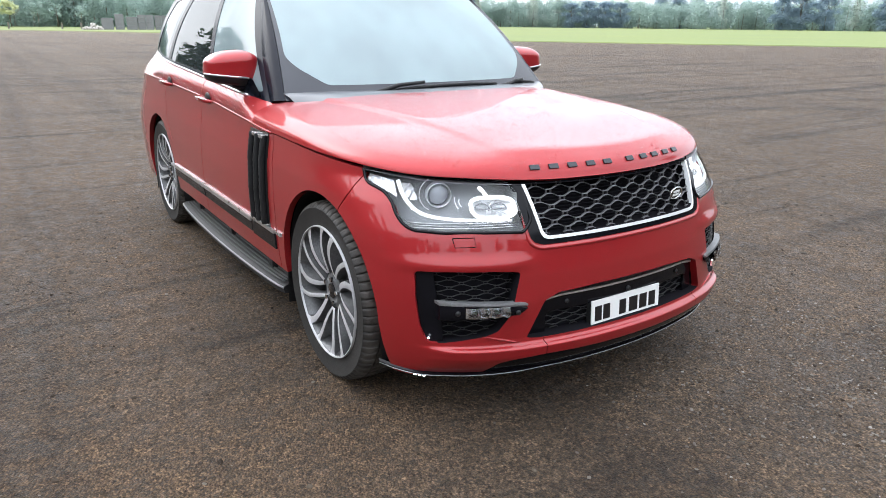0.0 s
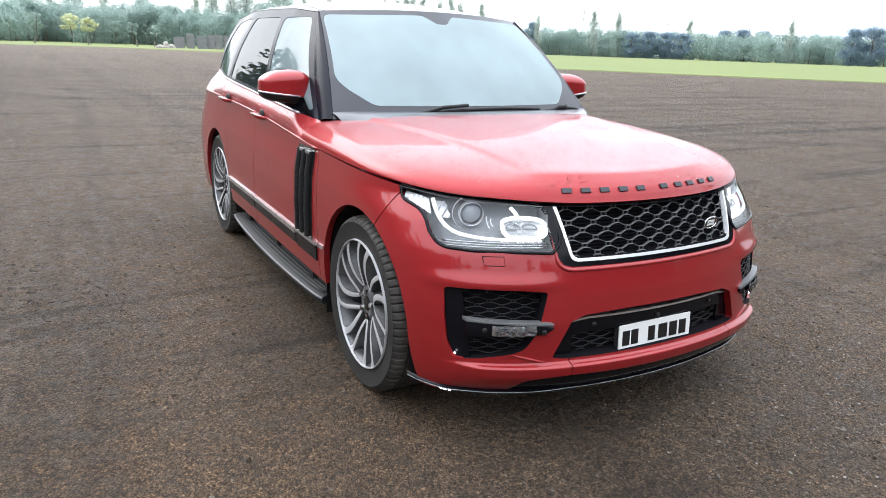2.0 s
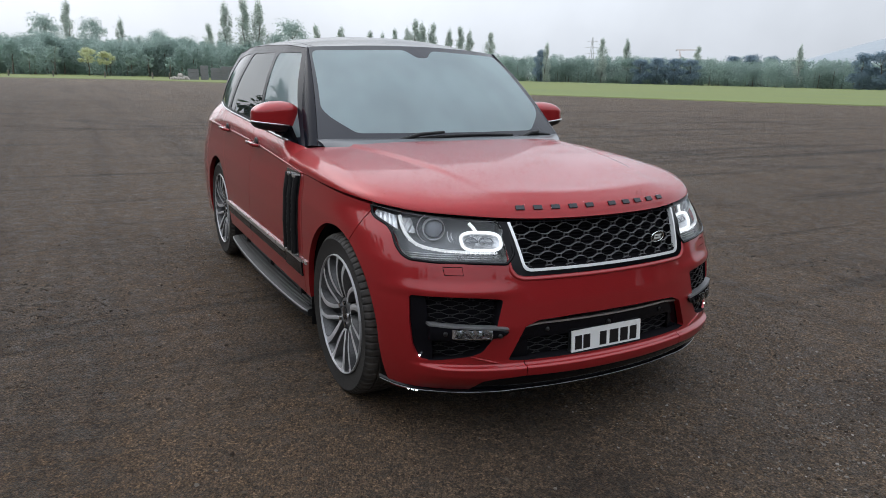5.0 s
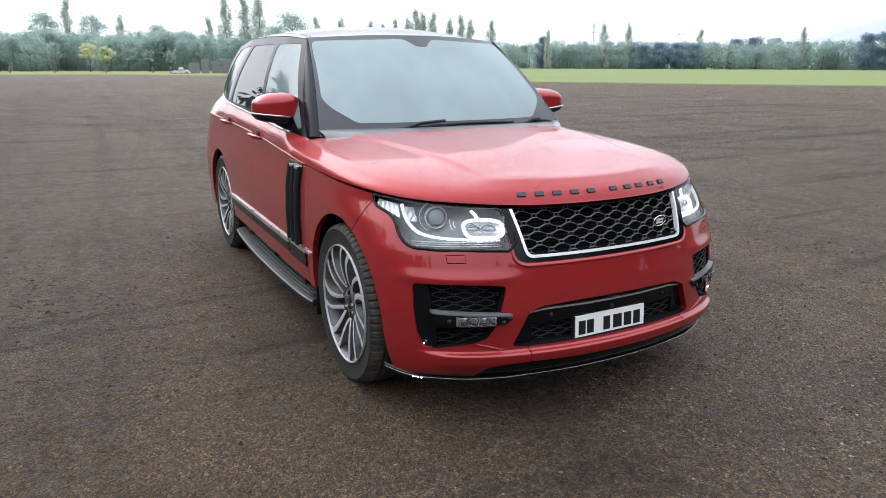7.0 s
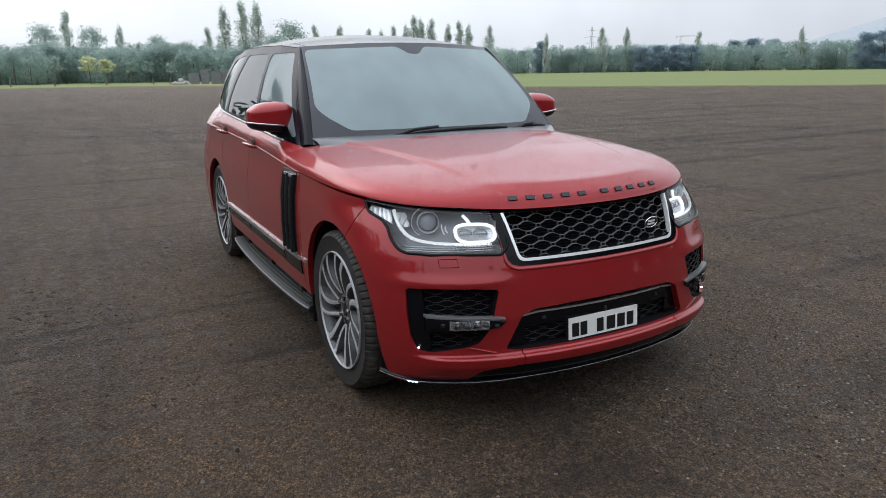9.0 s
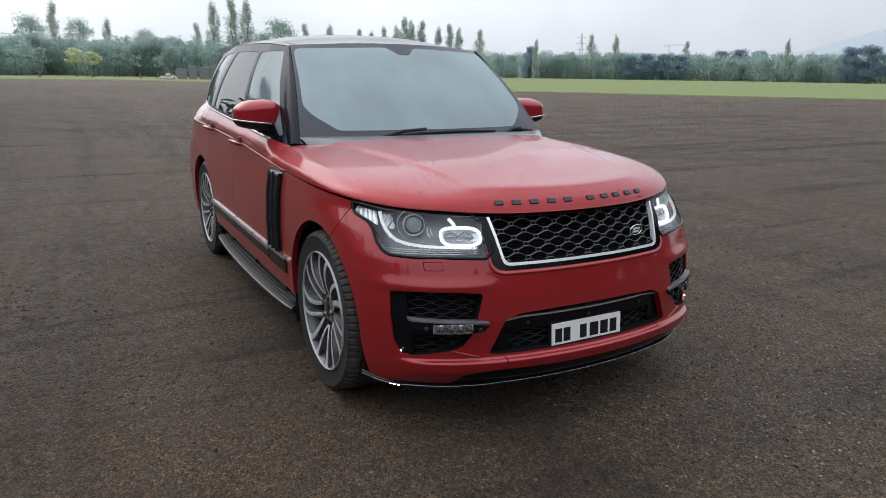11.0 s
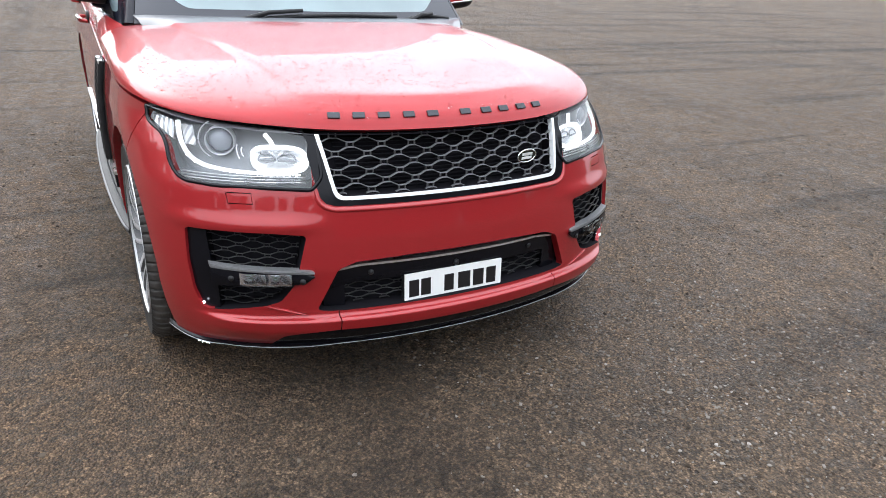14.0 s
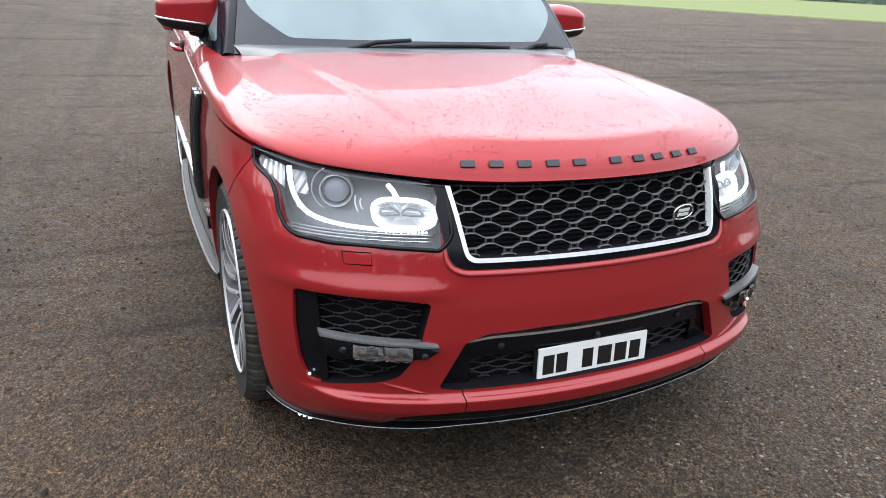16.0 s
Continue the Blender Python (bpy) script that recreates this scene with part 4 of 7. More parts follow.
for sx in (-0.8, 0.8):
    for sy in (-0.8, 0.8):
        tube(bm, [(sx, sy, 0), (sx, sy, H + 1)], 0.14, 4)
for k in range(18):
    tube(bm, [(-0.8, -0.8, H * k / 18), (0.8, -0.8, H * (k + 1) / 18)], 0.1, 4)
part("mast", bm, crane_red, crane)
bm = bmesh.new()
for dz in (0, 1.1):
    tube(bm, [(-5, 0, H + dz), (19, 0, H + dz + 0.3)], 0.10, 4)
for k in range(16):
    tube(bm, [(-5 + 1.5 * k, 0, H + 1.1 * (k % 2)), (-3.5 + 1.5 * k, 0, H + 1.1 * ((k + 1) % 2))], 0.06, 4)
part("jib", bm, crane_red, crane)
bm = bmesh.new()
box(bm, (-5.2, -0.5, H - 0.9), (-3.8, 0.5, H + 0.2), 0.1)
part("counterweight", bm, block_mat, crane)


# ---- the car: front axle at the origin, nose towards -y, x across ----
car = tagged(new("car"), "red metallic four-by-four with black roof, wet bonnet and lit lamps", "car")
NOSE = ([0.19, 0.25, 0.29, 0.331, 0.340, 0.362, 0.50, 0.60, 0.70, 0.77, 0.85, 0.925], [-0.785, -0.845, -0.872, -0.878, -0.850, -0.847, -0.848, -0.836, -0.815, -0.795, -0.767, -0.735])
WIDE = ([0.19, 0.30, 0.40, 0.55, 0.70, 0.85, 0.95, 1.06], [0.952, 0.972, 0.984, 0.993, 0.996, 0.990, 0.975, 0.966])
TAIL, BLEND, REAR, BROW = 4.12, 1.1, 1.1, 3.8


def lerp(a, b, t):
    return a + (b - a) * t


def soft_interp(z, table):
    """A table's value, its kinks softened."""
    return float(np.mean([np.interp(z + d, *table) for d in (-0.003, -0.0015, 0, 0.0015, 0.003)]))


def nose_y(z):
    return soft_interp(z, NOSE)


def half_width(z):
    return soft_interp(z, WIDE)


def ledge(x, z):
    """What is added to the nose's y so that its low ledge runs out towards the wheel."""
    plain = float(np.interp(z, [0.19, 0.25, 0.32, 0.36], [-0.815, -0.838, -0.846, -0.847]))
    return (plain - nose_y(z)) * step(0.76, 0.88, abs(x)) if z < 0.36 else 0.0


def round_power(z):
    return float(np.interp(z, [0.36, 0.6, 0.75, 0.93], [5.5, 5.2, 4.9, BROW]))


def front_y(x, z):
    """The front skin's y at a place across and up."""
    s = min(1.0, abs(x) / half_width(z))
    return nose_y(z) + ledge(x, z) + BLEND * (1 - (1 - s * s) ** (1 / round_power(z))) + fold(x, z) * (1 - step(0.86, 0.97, abs(x)))


EDGE = ([-0.74, -0.65, -0.53, -0.435, -0.25, -0.05, 0.28, 0.6, 1.5, 2.5, 3.4, 4.1], [0.915, 0.921, 0.930, 0.941, 0.961, 0.971, 0.982, 0.991, 1.046, 1.076, 1.09, 1.09])


def edge_z(x, y):
    """The line under the bonnet, the door handles and the shoulder."""
    return float(np.mean([np.interp(y + d, *EDGE) for d in (-0.09, -0.06, -0.03, 0, 0.03, 0.06, 0.09)]))


def fold(x, z):
    """A fold across the bumper's corners, below the lamps."""
    return -0.013 * step(0.40, 0.62, abs(x)) * (math.exp(-(((z - 0.648) / 0.022) ** 2)) if z < 0.648 else 1 - step(0.648, 0.698, z))


def tail_power(z):
    return float(np.interp(z, [0.7, 1.09], [6.0, 3.4]))


def skin_point(col, z):
    kind, a = col
    if kind == "front":
        x = half_width(z) * math.sin(a)
        return Vector((-x, nose_y(z) + ledge(x, z) + BLEND * (1 - max(0, math.cos(a)) ** (2 / round_power(z))) + fold(x, z) * (1 - step(0.86, 0.97, x)), z))
    if kind == "side":
        return Vector((-half_width(z), lerp(nose_y(z) + BLEND, TAIL - REAR, a), z))
    return Vector((-half_width(z) * math.sin(a), TAIL - REAR * (1 - max(0, math.cos(a)) ** (2 / tail_power(z))), z))


dense = [("front", radians(90) * k / 3000) for k in range(3001)]
cols, last = [dense[0]], skin_point(dense[0], 0.6)
for c in dense[1:]:
    p = skin_point(c, 0.6)
    if (p - last).length > 0.022:
        cols.append(c)
        last = p
cols[-1] = dense[-1]
cols += [("side", k / 120) for k in range(1, 121)]
cols += [("tail", radians(90) * (1 - (k / 24) ** 2.2)) for k in range(1, 25)]
LEVELS = sorted([k / 62 for k in range(63) if not 8 < k < 15] + [0.142 + 0.0062 * k for k in range(16)])
rows = []
for level in LEVELS:
    row = []
    for c in cols:
        p = skin_point(c, 0.94)
        top = edge_z(p.x, p.y)
        low = 0.19 + 0.08 * step(-0.3, 0.3, p.y) + 0.013 * (1 - step(0.40, 0.54, abs(p.x)))
        row.append(skin_point(c, lerp(low, top, level)))
    rows.append(row)
bm = bmesh.new()
grid(bm, rows[::-1])
lower = Skin(bm)
FRONT = lambda c: c.y < 0.1  # noqa: E731
SIDE = lambda c: c.x < -0.6  # noqa: E731
XZ, YZ = (0, 2), (1, 2)

# openings in the nose
GRILLE = [(0.3, 1.0), (-0.5010, 1.0), (-0.5010, 0.925), (-0.4890, 0.895), (-0.4990, 0.862), (-0.4920, 0.825), (-0.4870, 0.79), (-0.4770, 0.738), (-0.4610, 0.718), (-0.4290, 0.709), (0.3, 0.709)]
BRIGHT_OUT = [(0.3, 1.0), (-0.4790, 1.0), (-0.4660, 0.923), (-0.4360, 0.752), (-0.4270, 0.735), (-0.4090, 0.727), (0.3, 0.729)]
BRIGHT_IN = [(0.3, 1.0), (-0.4660, 1.0), (-0.4535, 0.923), (-0.4250, 0.757), (-0.4170, 0.746), (-0.4040, 0.739), (0.3, 0.741)]
LAMP = [(-0.47, 1.02), (-0.909, 1.02), (-0.909, 0.960), (-0.911, 0.912), (-0.897, 0.900), (-0.883, 0.889), (-0.877, 0.860), (-0.878, 0.818), (-0.868, 0.785), (-0.848, 0.770), (-0.77, 0.766), (-0.61, 0.765),
        (-0.499, 0.760), (-0.474, 0.785), (-0.464, 0.80), (-0.46, 0.95)]
INTAKE = [(-0.866, 0.630), (-0.772, 0.633), (-0.63, 0.630), (-0.529, 0.620), (-0.548, 0.548), (-0.568, 0.462), (-0.614, 0.398), (-0.66, 0.380), (-0.71, 0.372), (-0.80, 0.356), (-0.838, 0.356), (-0.860, 0.42), (-0.869, 0.52)]
FIN = [(-0.93, 0.66), (-0.819, 0.66), (-0.817, 0.61), (-0.812, 0.525), (-0.798, 0.45), (-0.794, 0.30), (-0.93, 0.30)]
LOWER = [(0.3, 0.537), (-0.20, 0.534), (-0.378, 0.526), (-0.438, 0.503), (-0.468, 0.44), (-0.506, 0.360), (-0.46, 0.354), (0.3, 0.354)]
LIP = [(0.3, 0.10), (-0.67, 0.10), (-0.645, 0.205), (-0.617, 0.270), (-0.56, 0.284), (-0.45, 0.293), (-0.2, 0.288), (0.3, 0.286)]
lower.stamp("surround", fillet(GRILLE, 0.008), XZ, FRONT)
lower.stamp("bright", fillet(BRIGHT_OUT, 0.014), XZ, FRONT, ("surround",))
lower.stamp("mesh_hole", fillet(BRIGHT_IN, 0.012), XZ, FRONT, ("bright",))
lower.stamp("lamp", fillet(LAMP, 0.012), XZ, FRONT, ("",))
lower.stamp("intake", fillet(INTAKE, 0.015), XZ, FRONT)
lower.stamp("fin", FIN, XZ, FRONT, ("intake",))
lower.stamp("low_hole", fillet(LOWER, 0.012), XZ, FRONT)
lower.stamp("lip", fillet(LIP, 0.02), XZ, FRONT)


def arch(y, r=0.43):
    return [(y + r * math.cos(a), 0.39 + r * math.sin(a)) for a in (radians(180 * k / 36) for k in range(37))] + [(y - r - 0.02, 0.2), (y - r - 0.03, 0.05), (y + r - 0.01, 0.05)]


for y in (-0.005, 2.925):
    lower.stamp("arch", arch(y), YZ, SIDE)
GAPS = [[(-0.30, 0.96), (-0.264, 0.915), (-0.228, 0.845), (-0.178, 0.782), (-0.15, 0.72)], [(0.52, 1.03), (0.50, 0.90), (0.495, 0.60), (0.50, 0.15)], [(1.70, 1.2), (1.715, 1.0), (1.735, 0.7), (1.76, 0.15)],
        [(2.70, 1.3), (2.66, 1.0), (2.62, 0.85), (2.5, 0.68)], [(0.2, 0.335), (1.4, 0.33), (2.7, 0.335)]]
for g in GAPS:
    lower.stamp("gap", strip(rounded(g, 1, False), 0.005), YZ, SIDE, ("",))
lower.stamp("gap", strip([(-0.437, 0.37), (-0.437, 0.28)], 0.0035), XZ, FRONT, ("", "lip"))
WASHER = [(-0.744, 0.748), (-0.675, 0.749), (-0.674, 0.717), (-0.741, 0.716)]
lower.stamp("washer", WASHER, XZ, FRONT)
lower.stamp("gap", strip(WASHER + WASHER[:1], 0.003), XZ, FRONT)


def gap_y(g, z):
    zs = [p[1] for p in g][::-1]
    return float(np.interp(z, zs, [p[0] for p in g][::-1]))


lower.rest("bumper", lambda c: c.y < -0.44 or c.x > -0.93 and c.y < -0.2 or c.y < gap_y(GAPS[0], c.z) or (c.z < 0.7 and c.y < -0.1))
lower.rest("wing", lambda c: c.y < gap_y(GAPS[1], c.z) and c.z > 0.335)
lower.rest("under_sill", lambda c: c.z < 0.3335 and c.y < 2.7)
lower.rest("front_door", lambda c: c.y < gap_y(GAPS[2], c.z))
lower.rest("rear_door", lambda c: c.y < gap_y(GAPS[3], c.z))
lower.rest("quarter", lambda c: True)


# the shoulder from that line up to the windows
def belt(y):
    t = step(0.55, 1.05, y)
    x = float(np.interp(y, [2.5, 2.8, 3.0, 3.4, 3.8, 4.0], [0.925, 0.915, 0.895, 0.83, 0.755, 0.71]))
    return Vector((-lerp(0.82, x, t), y, lerp(1.075, 1.122, t) + 0.050 * max(0, y - 1.05) - 0.012 * step(3, 4, y)))


def shoulder_point(y, v):
    b, z0 = belt(y), edge_z(-0.97, y)
    t = max(0.0, (y - (TAIL - REAR)) / REAR)
    e = Vector((-half_width(z0) * math.sqrt(max(0, 1 - t ** 3.4)) - 0.004, y, z0 + 0.004))
    p = e.lerp(b, v)
    p.x -= 0.014 * math.sin(v * math.pi)
    return p


ys = [0.505 + (4.02 - 0.505) * k / 140 for k in range(141)]
rows = []
for k in range(11):
    v = k / 10
    row = []
    rows.append([shoulder_point(y, v) for y in ys])
bm = bmesh.new()
grid(bm, rows[::-1])
shoulder = Skin(bm)
for g in ([(1.70, 1.3), (1.70, 1.0)], [(2.72, 1.4), (2.66, 1.0)]):
    shoulder.stamp("gap", strip(g, 0.005), YZ, SIDE)
shoulder.rest("front_door", lambda c: c.y < 1.70)
shoulder.rest("rear_door", lambda c: c.y < lerp(2.66, 2.72, (c.z - 1) / 0.4))
shoulder.rest("quarter", lambda c: True)


# the bonnet
def top_edge_w(y):
    return half_width(0.955)


def bonnet_z(x, y):
    side = (x / top_edge_w(y)) ** 2
    t = max(0.0, (-0.737 + BLEND - y) / BLEND) ** BROW
    f = min(1.0, side + t)
    share = t / max(f, 1e-6)
    z0 = edge_z(x, y)
    high = 0.100 + 0.045 * step(-0.75, 0.6, y)
    soft = (1 - f ** lerp(1.8, 2.5, share)) ** lerp(0.44, 0.28, share ** 2)
    back_off = BLEND * (1 - f ** (1 / BROW))
    sharp = float(np.mean([np.interp(back_off + d, [-0.02, 0, 0.008, 0.03, 0.06, 0.098, 0.125, 0.3, 1.1], [0, 0, 0.24, 0.54, 0.75, 0.955, 0.99, 1.0, 1.0]) for d in (-0.008, -0.004, 0, 0.004, 0.008)])) if f < 0.999 else 0.0
    z = z0 + 0.005 + high * lerp(soft, sharp, step(0.45, 0.9, share))
    crease = abs(x) - (0.49 + 0.20 * (y + 0.45))
    return z + 0.010 * (1 - step(-0.02, 0.02, crease)) * step(-0.66, -0.1, y)


def rear_y(x):
    return 0.47 + 0.06 * abs(x / 0.7) ** 2 + 0.20 * step(0.60, 0.92, abs(x))


rows = []
COL = 80
for k in range(COL + 1):
    s = math.sin(radians(90) * k / COL)
    x_f = s * top_edge_w(0)
    y0 = -0.737 + BLEND * (1 - max(0, 1 - s * s) ** (1 / BROW))
    row = []
    for j in range(71):
        v = (j / 70) ** 2.4
        y = lerp(y0 + 0.002, rear_y(x_f) if k < COL else rear_y(x_f), v)
        row.append(Vector((-x_f, y, bonnet_z(x_f, y))))
    rows.append(row)
bm = bmesh.new()
grid(bm, rows)
bonnet = Skin(bm)
bonnet.rest("bonnet", lambda c: True)

# a painted corner behind the bonnet, below the pillar
for s in (-1, 1):
    bm = bmesh.new()
    grid(bm, [[(s * x, y, bonnet_z(x, y) - 0.012) for y in (0.50 + 0.05 * k for k in range(9))] for x in (0.70, 0.75, 0.80, 0.85, 0.90, 0.93)])
    bmesh.ops.recalc_face_normals(bm, faces=bm.faces[:])
    part("wing_corner", bm, paint, car, smooth=True)

front_bumper = panel("front_bumper", [(lower, ("bumper",))], paint, car, "red painted bumper with large black intakes", join=True, turn_in=0.03)
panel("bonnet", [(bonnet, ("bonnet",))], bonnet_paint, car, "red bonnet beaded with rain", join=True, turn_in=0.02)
panel("bumper_lip", [(lower, ("lip",))], pillar_black, car, "gloss black lower lip", join=True, turn_in=0.02)
panel("grille_surround", [(lower, ("surround",))], pillar_black, car, "gloss black grille surround", join=True, turn_in=0.03)
panel("grille_trim", [(lower, ("bright",))], trim_silver, car, "bright chrome grille trim", join=True, turn_in=0.02, lift=0.004)
for flip in (False, True):
    panel("washer_cover", [(lower, ("washer",))], paint, front_bumper, flip=flip)
    panel("front_wing", [(lower, ("wing",))], paint, car, flip=flip, turn_in=0.03)
    fd = panel("front_door", [(lower, ("front_door",)), (shoulder, ("front_door",))], paint, car, flip=flip)
    rd = panel("rear_door", [(lower, ("rear_door",)), (shoulder, ("rear_door",))], paint, car, flip=flip)
    rq = panel("rear_quarter", [(lower, ("quarter",)), (shoulder, ("quarter",))], paint, car, flip=flip, turn_in=0.03)
    s = 1 if flip else -1
    # a raised line along the doors, through the handles
    for owner, y0, y1 in ((fd, 0.53, 1.69), (rd, 1.715, 2.66), (rq, 2.69, 3.35)):
        bm = bmesh.new()
        tube(bm, [(s * (half_width(edge_z(-0.97, y)) * (1 if y < 3.02 else math.sqrt(max(0, 1 - ((y - 3.02) / REAR) ** 3.4))) + 0.002), y, edge_z(-0.97, y) + 0.001) for y in (lerp(y0, y1, k / 20) for k in range(21))], 0.0065, 6)
        part("swage_line", bm, paint, owner, smooth=True)
    # handles on the door line
    for door, y in ((fd, 1.55), (rd, 2.47)):
        z = edge_z(-0.97, y) + 0.004
        x = s * 0.985
        bm = bmesh.new()
        tube(bm, [(x, y - 0.11, z - 0.006), (x + s * 0.03, y - 0.085, z), (x + s * 0.036, y, z + 0.003), (x + s * 0.03, y + 0.085, z), (x, y + 0.11, z)], [0.008, 0.014, 0.015, 0.014, 0.008], 8, 0.7)
        grip = part("door_handle", shaded(bm, 50), paint, door, "red handle with a silver strip in a dark recess")
        bm = bmesh.new()
        tube(bm, [(x + s * 0.022, y - 0.095, z + 0.006), (x + s * 0.040, y - 0.08, z + 0.009), (x + s * 0.046, y, z + 0.012), (x + s * 0.040, y + 0.08, z + 0.009), (x + s * 0.022, y + 0.095, z + 0.006)], 0.0042, 6)
        part("handle_strip", bm, bright, grip, "satin silver strip", True)
        bm = bmesh.new()
        bmesh.ops.create_uvsphere(bm, u_segments=16, v_segments=8, radius=0.045, matrix=Matrix.Translation((x - s * 0.010, y, z + 0.006)) @ Matrix.Diagonal((0.25, 1.1, 0.75, 1)))
        part("handle_recess", bm, satin_black, door, smooth=True)


def recess(name, regions, depth, material, parent, sides=(1, -1), label=""):
    """Walls and back of an opening, drawn inwards from the skin."""
    for side in sides if len(sides) == 1 else (0,):
        bm = bmesh.new()
        pts, faces = lower.take(*regions)
        for sd in (sides if side == 0 else (side,)):
            vs = [bm.verts.new((p.x * sd, p.y, p.z)) for p in pts]
            for f in faces:
                bm.faces.new([vs[k] for k in (f if sd == 1 else f[::-1])])
        bmesh.ops.remove_doubles(bm, verts=bm.verts[:], dist=2e-5)
        old = bm.faces[:]
        got = bmesh.ops.extrude_face_region(bm, geom=old)
        for g in got["geom"]:
            if isinstance(g, bmesh.types.BMVert):
                g.co += Vector((-math.copysign(min(abs(g.co.x), 1) * depth[0], g.co.x), depth[1], depth[2]))
        bmesh.ops.delete(bm, geom=[f for f in old if f.is_valid], context="FACES_ONLY")
        ob = part(name, bm, material, parent, label)
    return ob


def band(bm, x0, x1, lo, hi, off, thick, n=24, across=4, ease=0.0):
    """A bar that follows the nose between two heights; off: how far it stands out."""
    rows = []
    for k in range(n + 1):
        x = lerp(x0, x1, k / n)
        a, b = lo(x) if callable(lo) else lo, hi(x) if callable(hi) else hi
        row = []
        for j in range(across + 1):
            z = lerp(a, b, j / across)
            swell = ease * (1 - (2 * j / across - 1) ** 2)
            row.append(Vector((x, front_y(x, z) - off - swell, z)))
        row.append(Vector((x, front_y(x, b) - off + thick, b)))
        row.append(Vector((x, front_y(x, a) - off + thick, a)))
        rows.append(row)
    vs = [[bm.verts.new(p) for p in r] for r in rows]
    m = len(vs[0])
    for a, b in zip(vs, vs[1:]):
        for j in range(m):
            bm.faces.new((a[j], b[j], b[(j + 1) % m], a[(j + 1) % m]))
    bm.faces.new(vs[0])
    bm.faces.new(vs[-1][::-1])
    bmesh.ops.recalc_face_normals(bm, faces=bm.faces[:])
    return bm


def lattice(bm, poly, pitch, high, wire_w, off, depth, z0):
    """Wavy bars of a stretched honeycomb inside an outline (x, z) on the nose."""
    xs, zs = [p[0] for p in poly], [p[1] for p in poly]

    def wave(x, odd):
        t = (x / pitch + (0.5 if odd else 0)) % 1.0
        t = abs(t - 0.5) * 2
        return min(1, max(-1, (t - 0.5) / 0.28))

    k = -1
    z = min(zs) - high
    n = max(8, int((max(xs) - min(xs)) / 0.007))
    while z < max(zs) + high:
        odd = k % 2
        run = []
        for i in range(n + 2):
            x = lerp(min(xs), max(xs), i / n)
            zz = z + high * 0.235 * wave(x, odd)
            ok = i <= n and inside((x, zz), poly)
            if ok:
                run.append((x, zz))
            if not ok and len(run) > 1:
                rows = []
                for rx, rz in run:
                    y = front_y(rx, rz) - off
                    rows.append([(rx, y, rz + wire_w / 2), (rx, y - 0.002, rz), (rx, y, rz - wire_w / 2), (rx, y + depth, rz - wire_w / 2), (rx, y + depth, rz + wire_w / 2)])
                vs = [[bm.verts.new(p) for p in r] for r in rows]
                for a, b in zip(vs, vs[1:]):
                    for j in range(5):
                        bm.faces.new((a[j], a[(j + 1) % 5], b[(j + 1) % 5], b[j]))
            if not ok:
                run = []
        # short links where two bars come close
        i0 = math.ceil(min(xs) / pitch * 2)
        for i in range(i0, int(max(xs) / pitch * 2) + 1):
            x = i * pitch / 2
            if (i + odd) % 2 == 0:
                zc = z + high * 0.5
                if inside((x, zc + high * 0.1), poly) and inside((x, zc - high * 0.1), poly):
                    y = front_y(x, zc) - off + 0.002
                    for dx in (-0.11 * pitch, 0.11 * pitch):
                        box(bm, (x + dx - wire_w * 0.6, y, zc - high * 0.20), (x + dx + wire_w * 0.6, y + depth * 0.8, zc + high * 0.20))
        z += high
        k += 1
    bmesh.ops.recalc_face_normals(bm, faces=bm.faces[:])
    return bm


def mirrored(poly):
    return [(-x, z) for x, z in poly][::-1]


# grille
grille = recess("grille", ("mesh_hole",), (0, 0.07, 0), deep_black, car, label="dark honeycomb grille behind a bright trim")
half = [p for p in BRIGHT_IN if p[0] < 0]
HOLE = [(x, min(z, 0.921)) for x, z in half] + [(x, min(z, 0.921)) for x, z in mirrored(half)]
bm = bmesh.new()
lattice(bm, HOLE, 0.102, 0.0270, 0.0030, -0.012, 0.009, 0.73)
part("honeycomb_mesh", bm, grille_grey, grille, "grey honeycomb bars")
bm = bmesh.new()
for k in range(14):
    z = 0.745 + k * 0.0125
    band(bm, -0.40, 0.40, z, z + 0.003, -0.055, 0.006, 16, 1)
part("radiator_fin", bm, deep_black, grille)
# oval badge with two bright bars in place of its wording
BX, BZ = 0.285, 0.818
badge_m = Matrix.Translation((BX, front_y(BX, BZ) - 0.012, BZ)) @ pose(0, 0, 0, 96, 0, math.degrees(math.atan2(front_y(BX + 0.02, BZ) - front_y(BX - 0.02, BZ), 0.04)))
oval = [(0.043 * math.cos(a), 0.024 * math.sin(a)) for a in (k * math.tau / 40 for k in range(40))]
bm = bmesh.new()
slab(bm, oval, 0.006, badge_m)
badge = part("badge", shaded(bm), mat("badge_green", (0.01, 0.022, 0.016), 0.2, 0.2, 1.0), grille, "dark oval badge with bright bars")
bm = bmesh.new()
tube(bm, [badge_m @ Vector((x, y, 0.006)) for x, y in oval], 0.0028, 6, closed=True)
part("badge_rim", bm, chrome, badge, smooth=True)
bm = bmesh.new()
for cx, cz in ((0.0, 0.007), (0.0, -0.007)):
    slab(bm, [(cx - 0.024, cz - 0.0048), (cx + 0.024, cz - 0.0048), (cx + 0.024, cz + 0.0048), (cx - 0.024, cz + 0.0048)], 0.0075, badge_m)
part("badge_bar", bm, trim_silver, badge)

# ten smoked bars along the bonnet's edge, in place of the maker's lettering
LETTERS = [-0.397, -0.319, -0.238, -0.153, -0.068, 0.057, 0.143, 0.220, 0.303, 0.382]
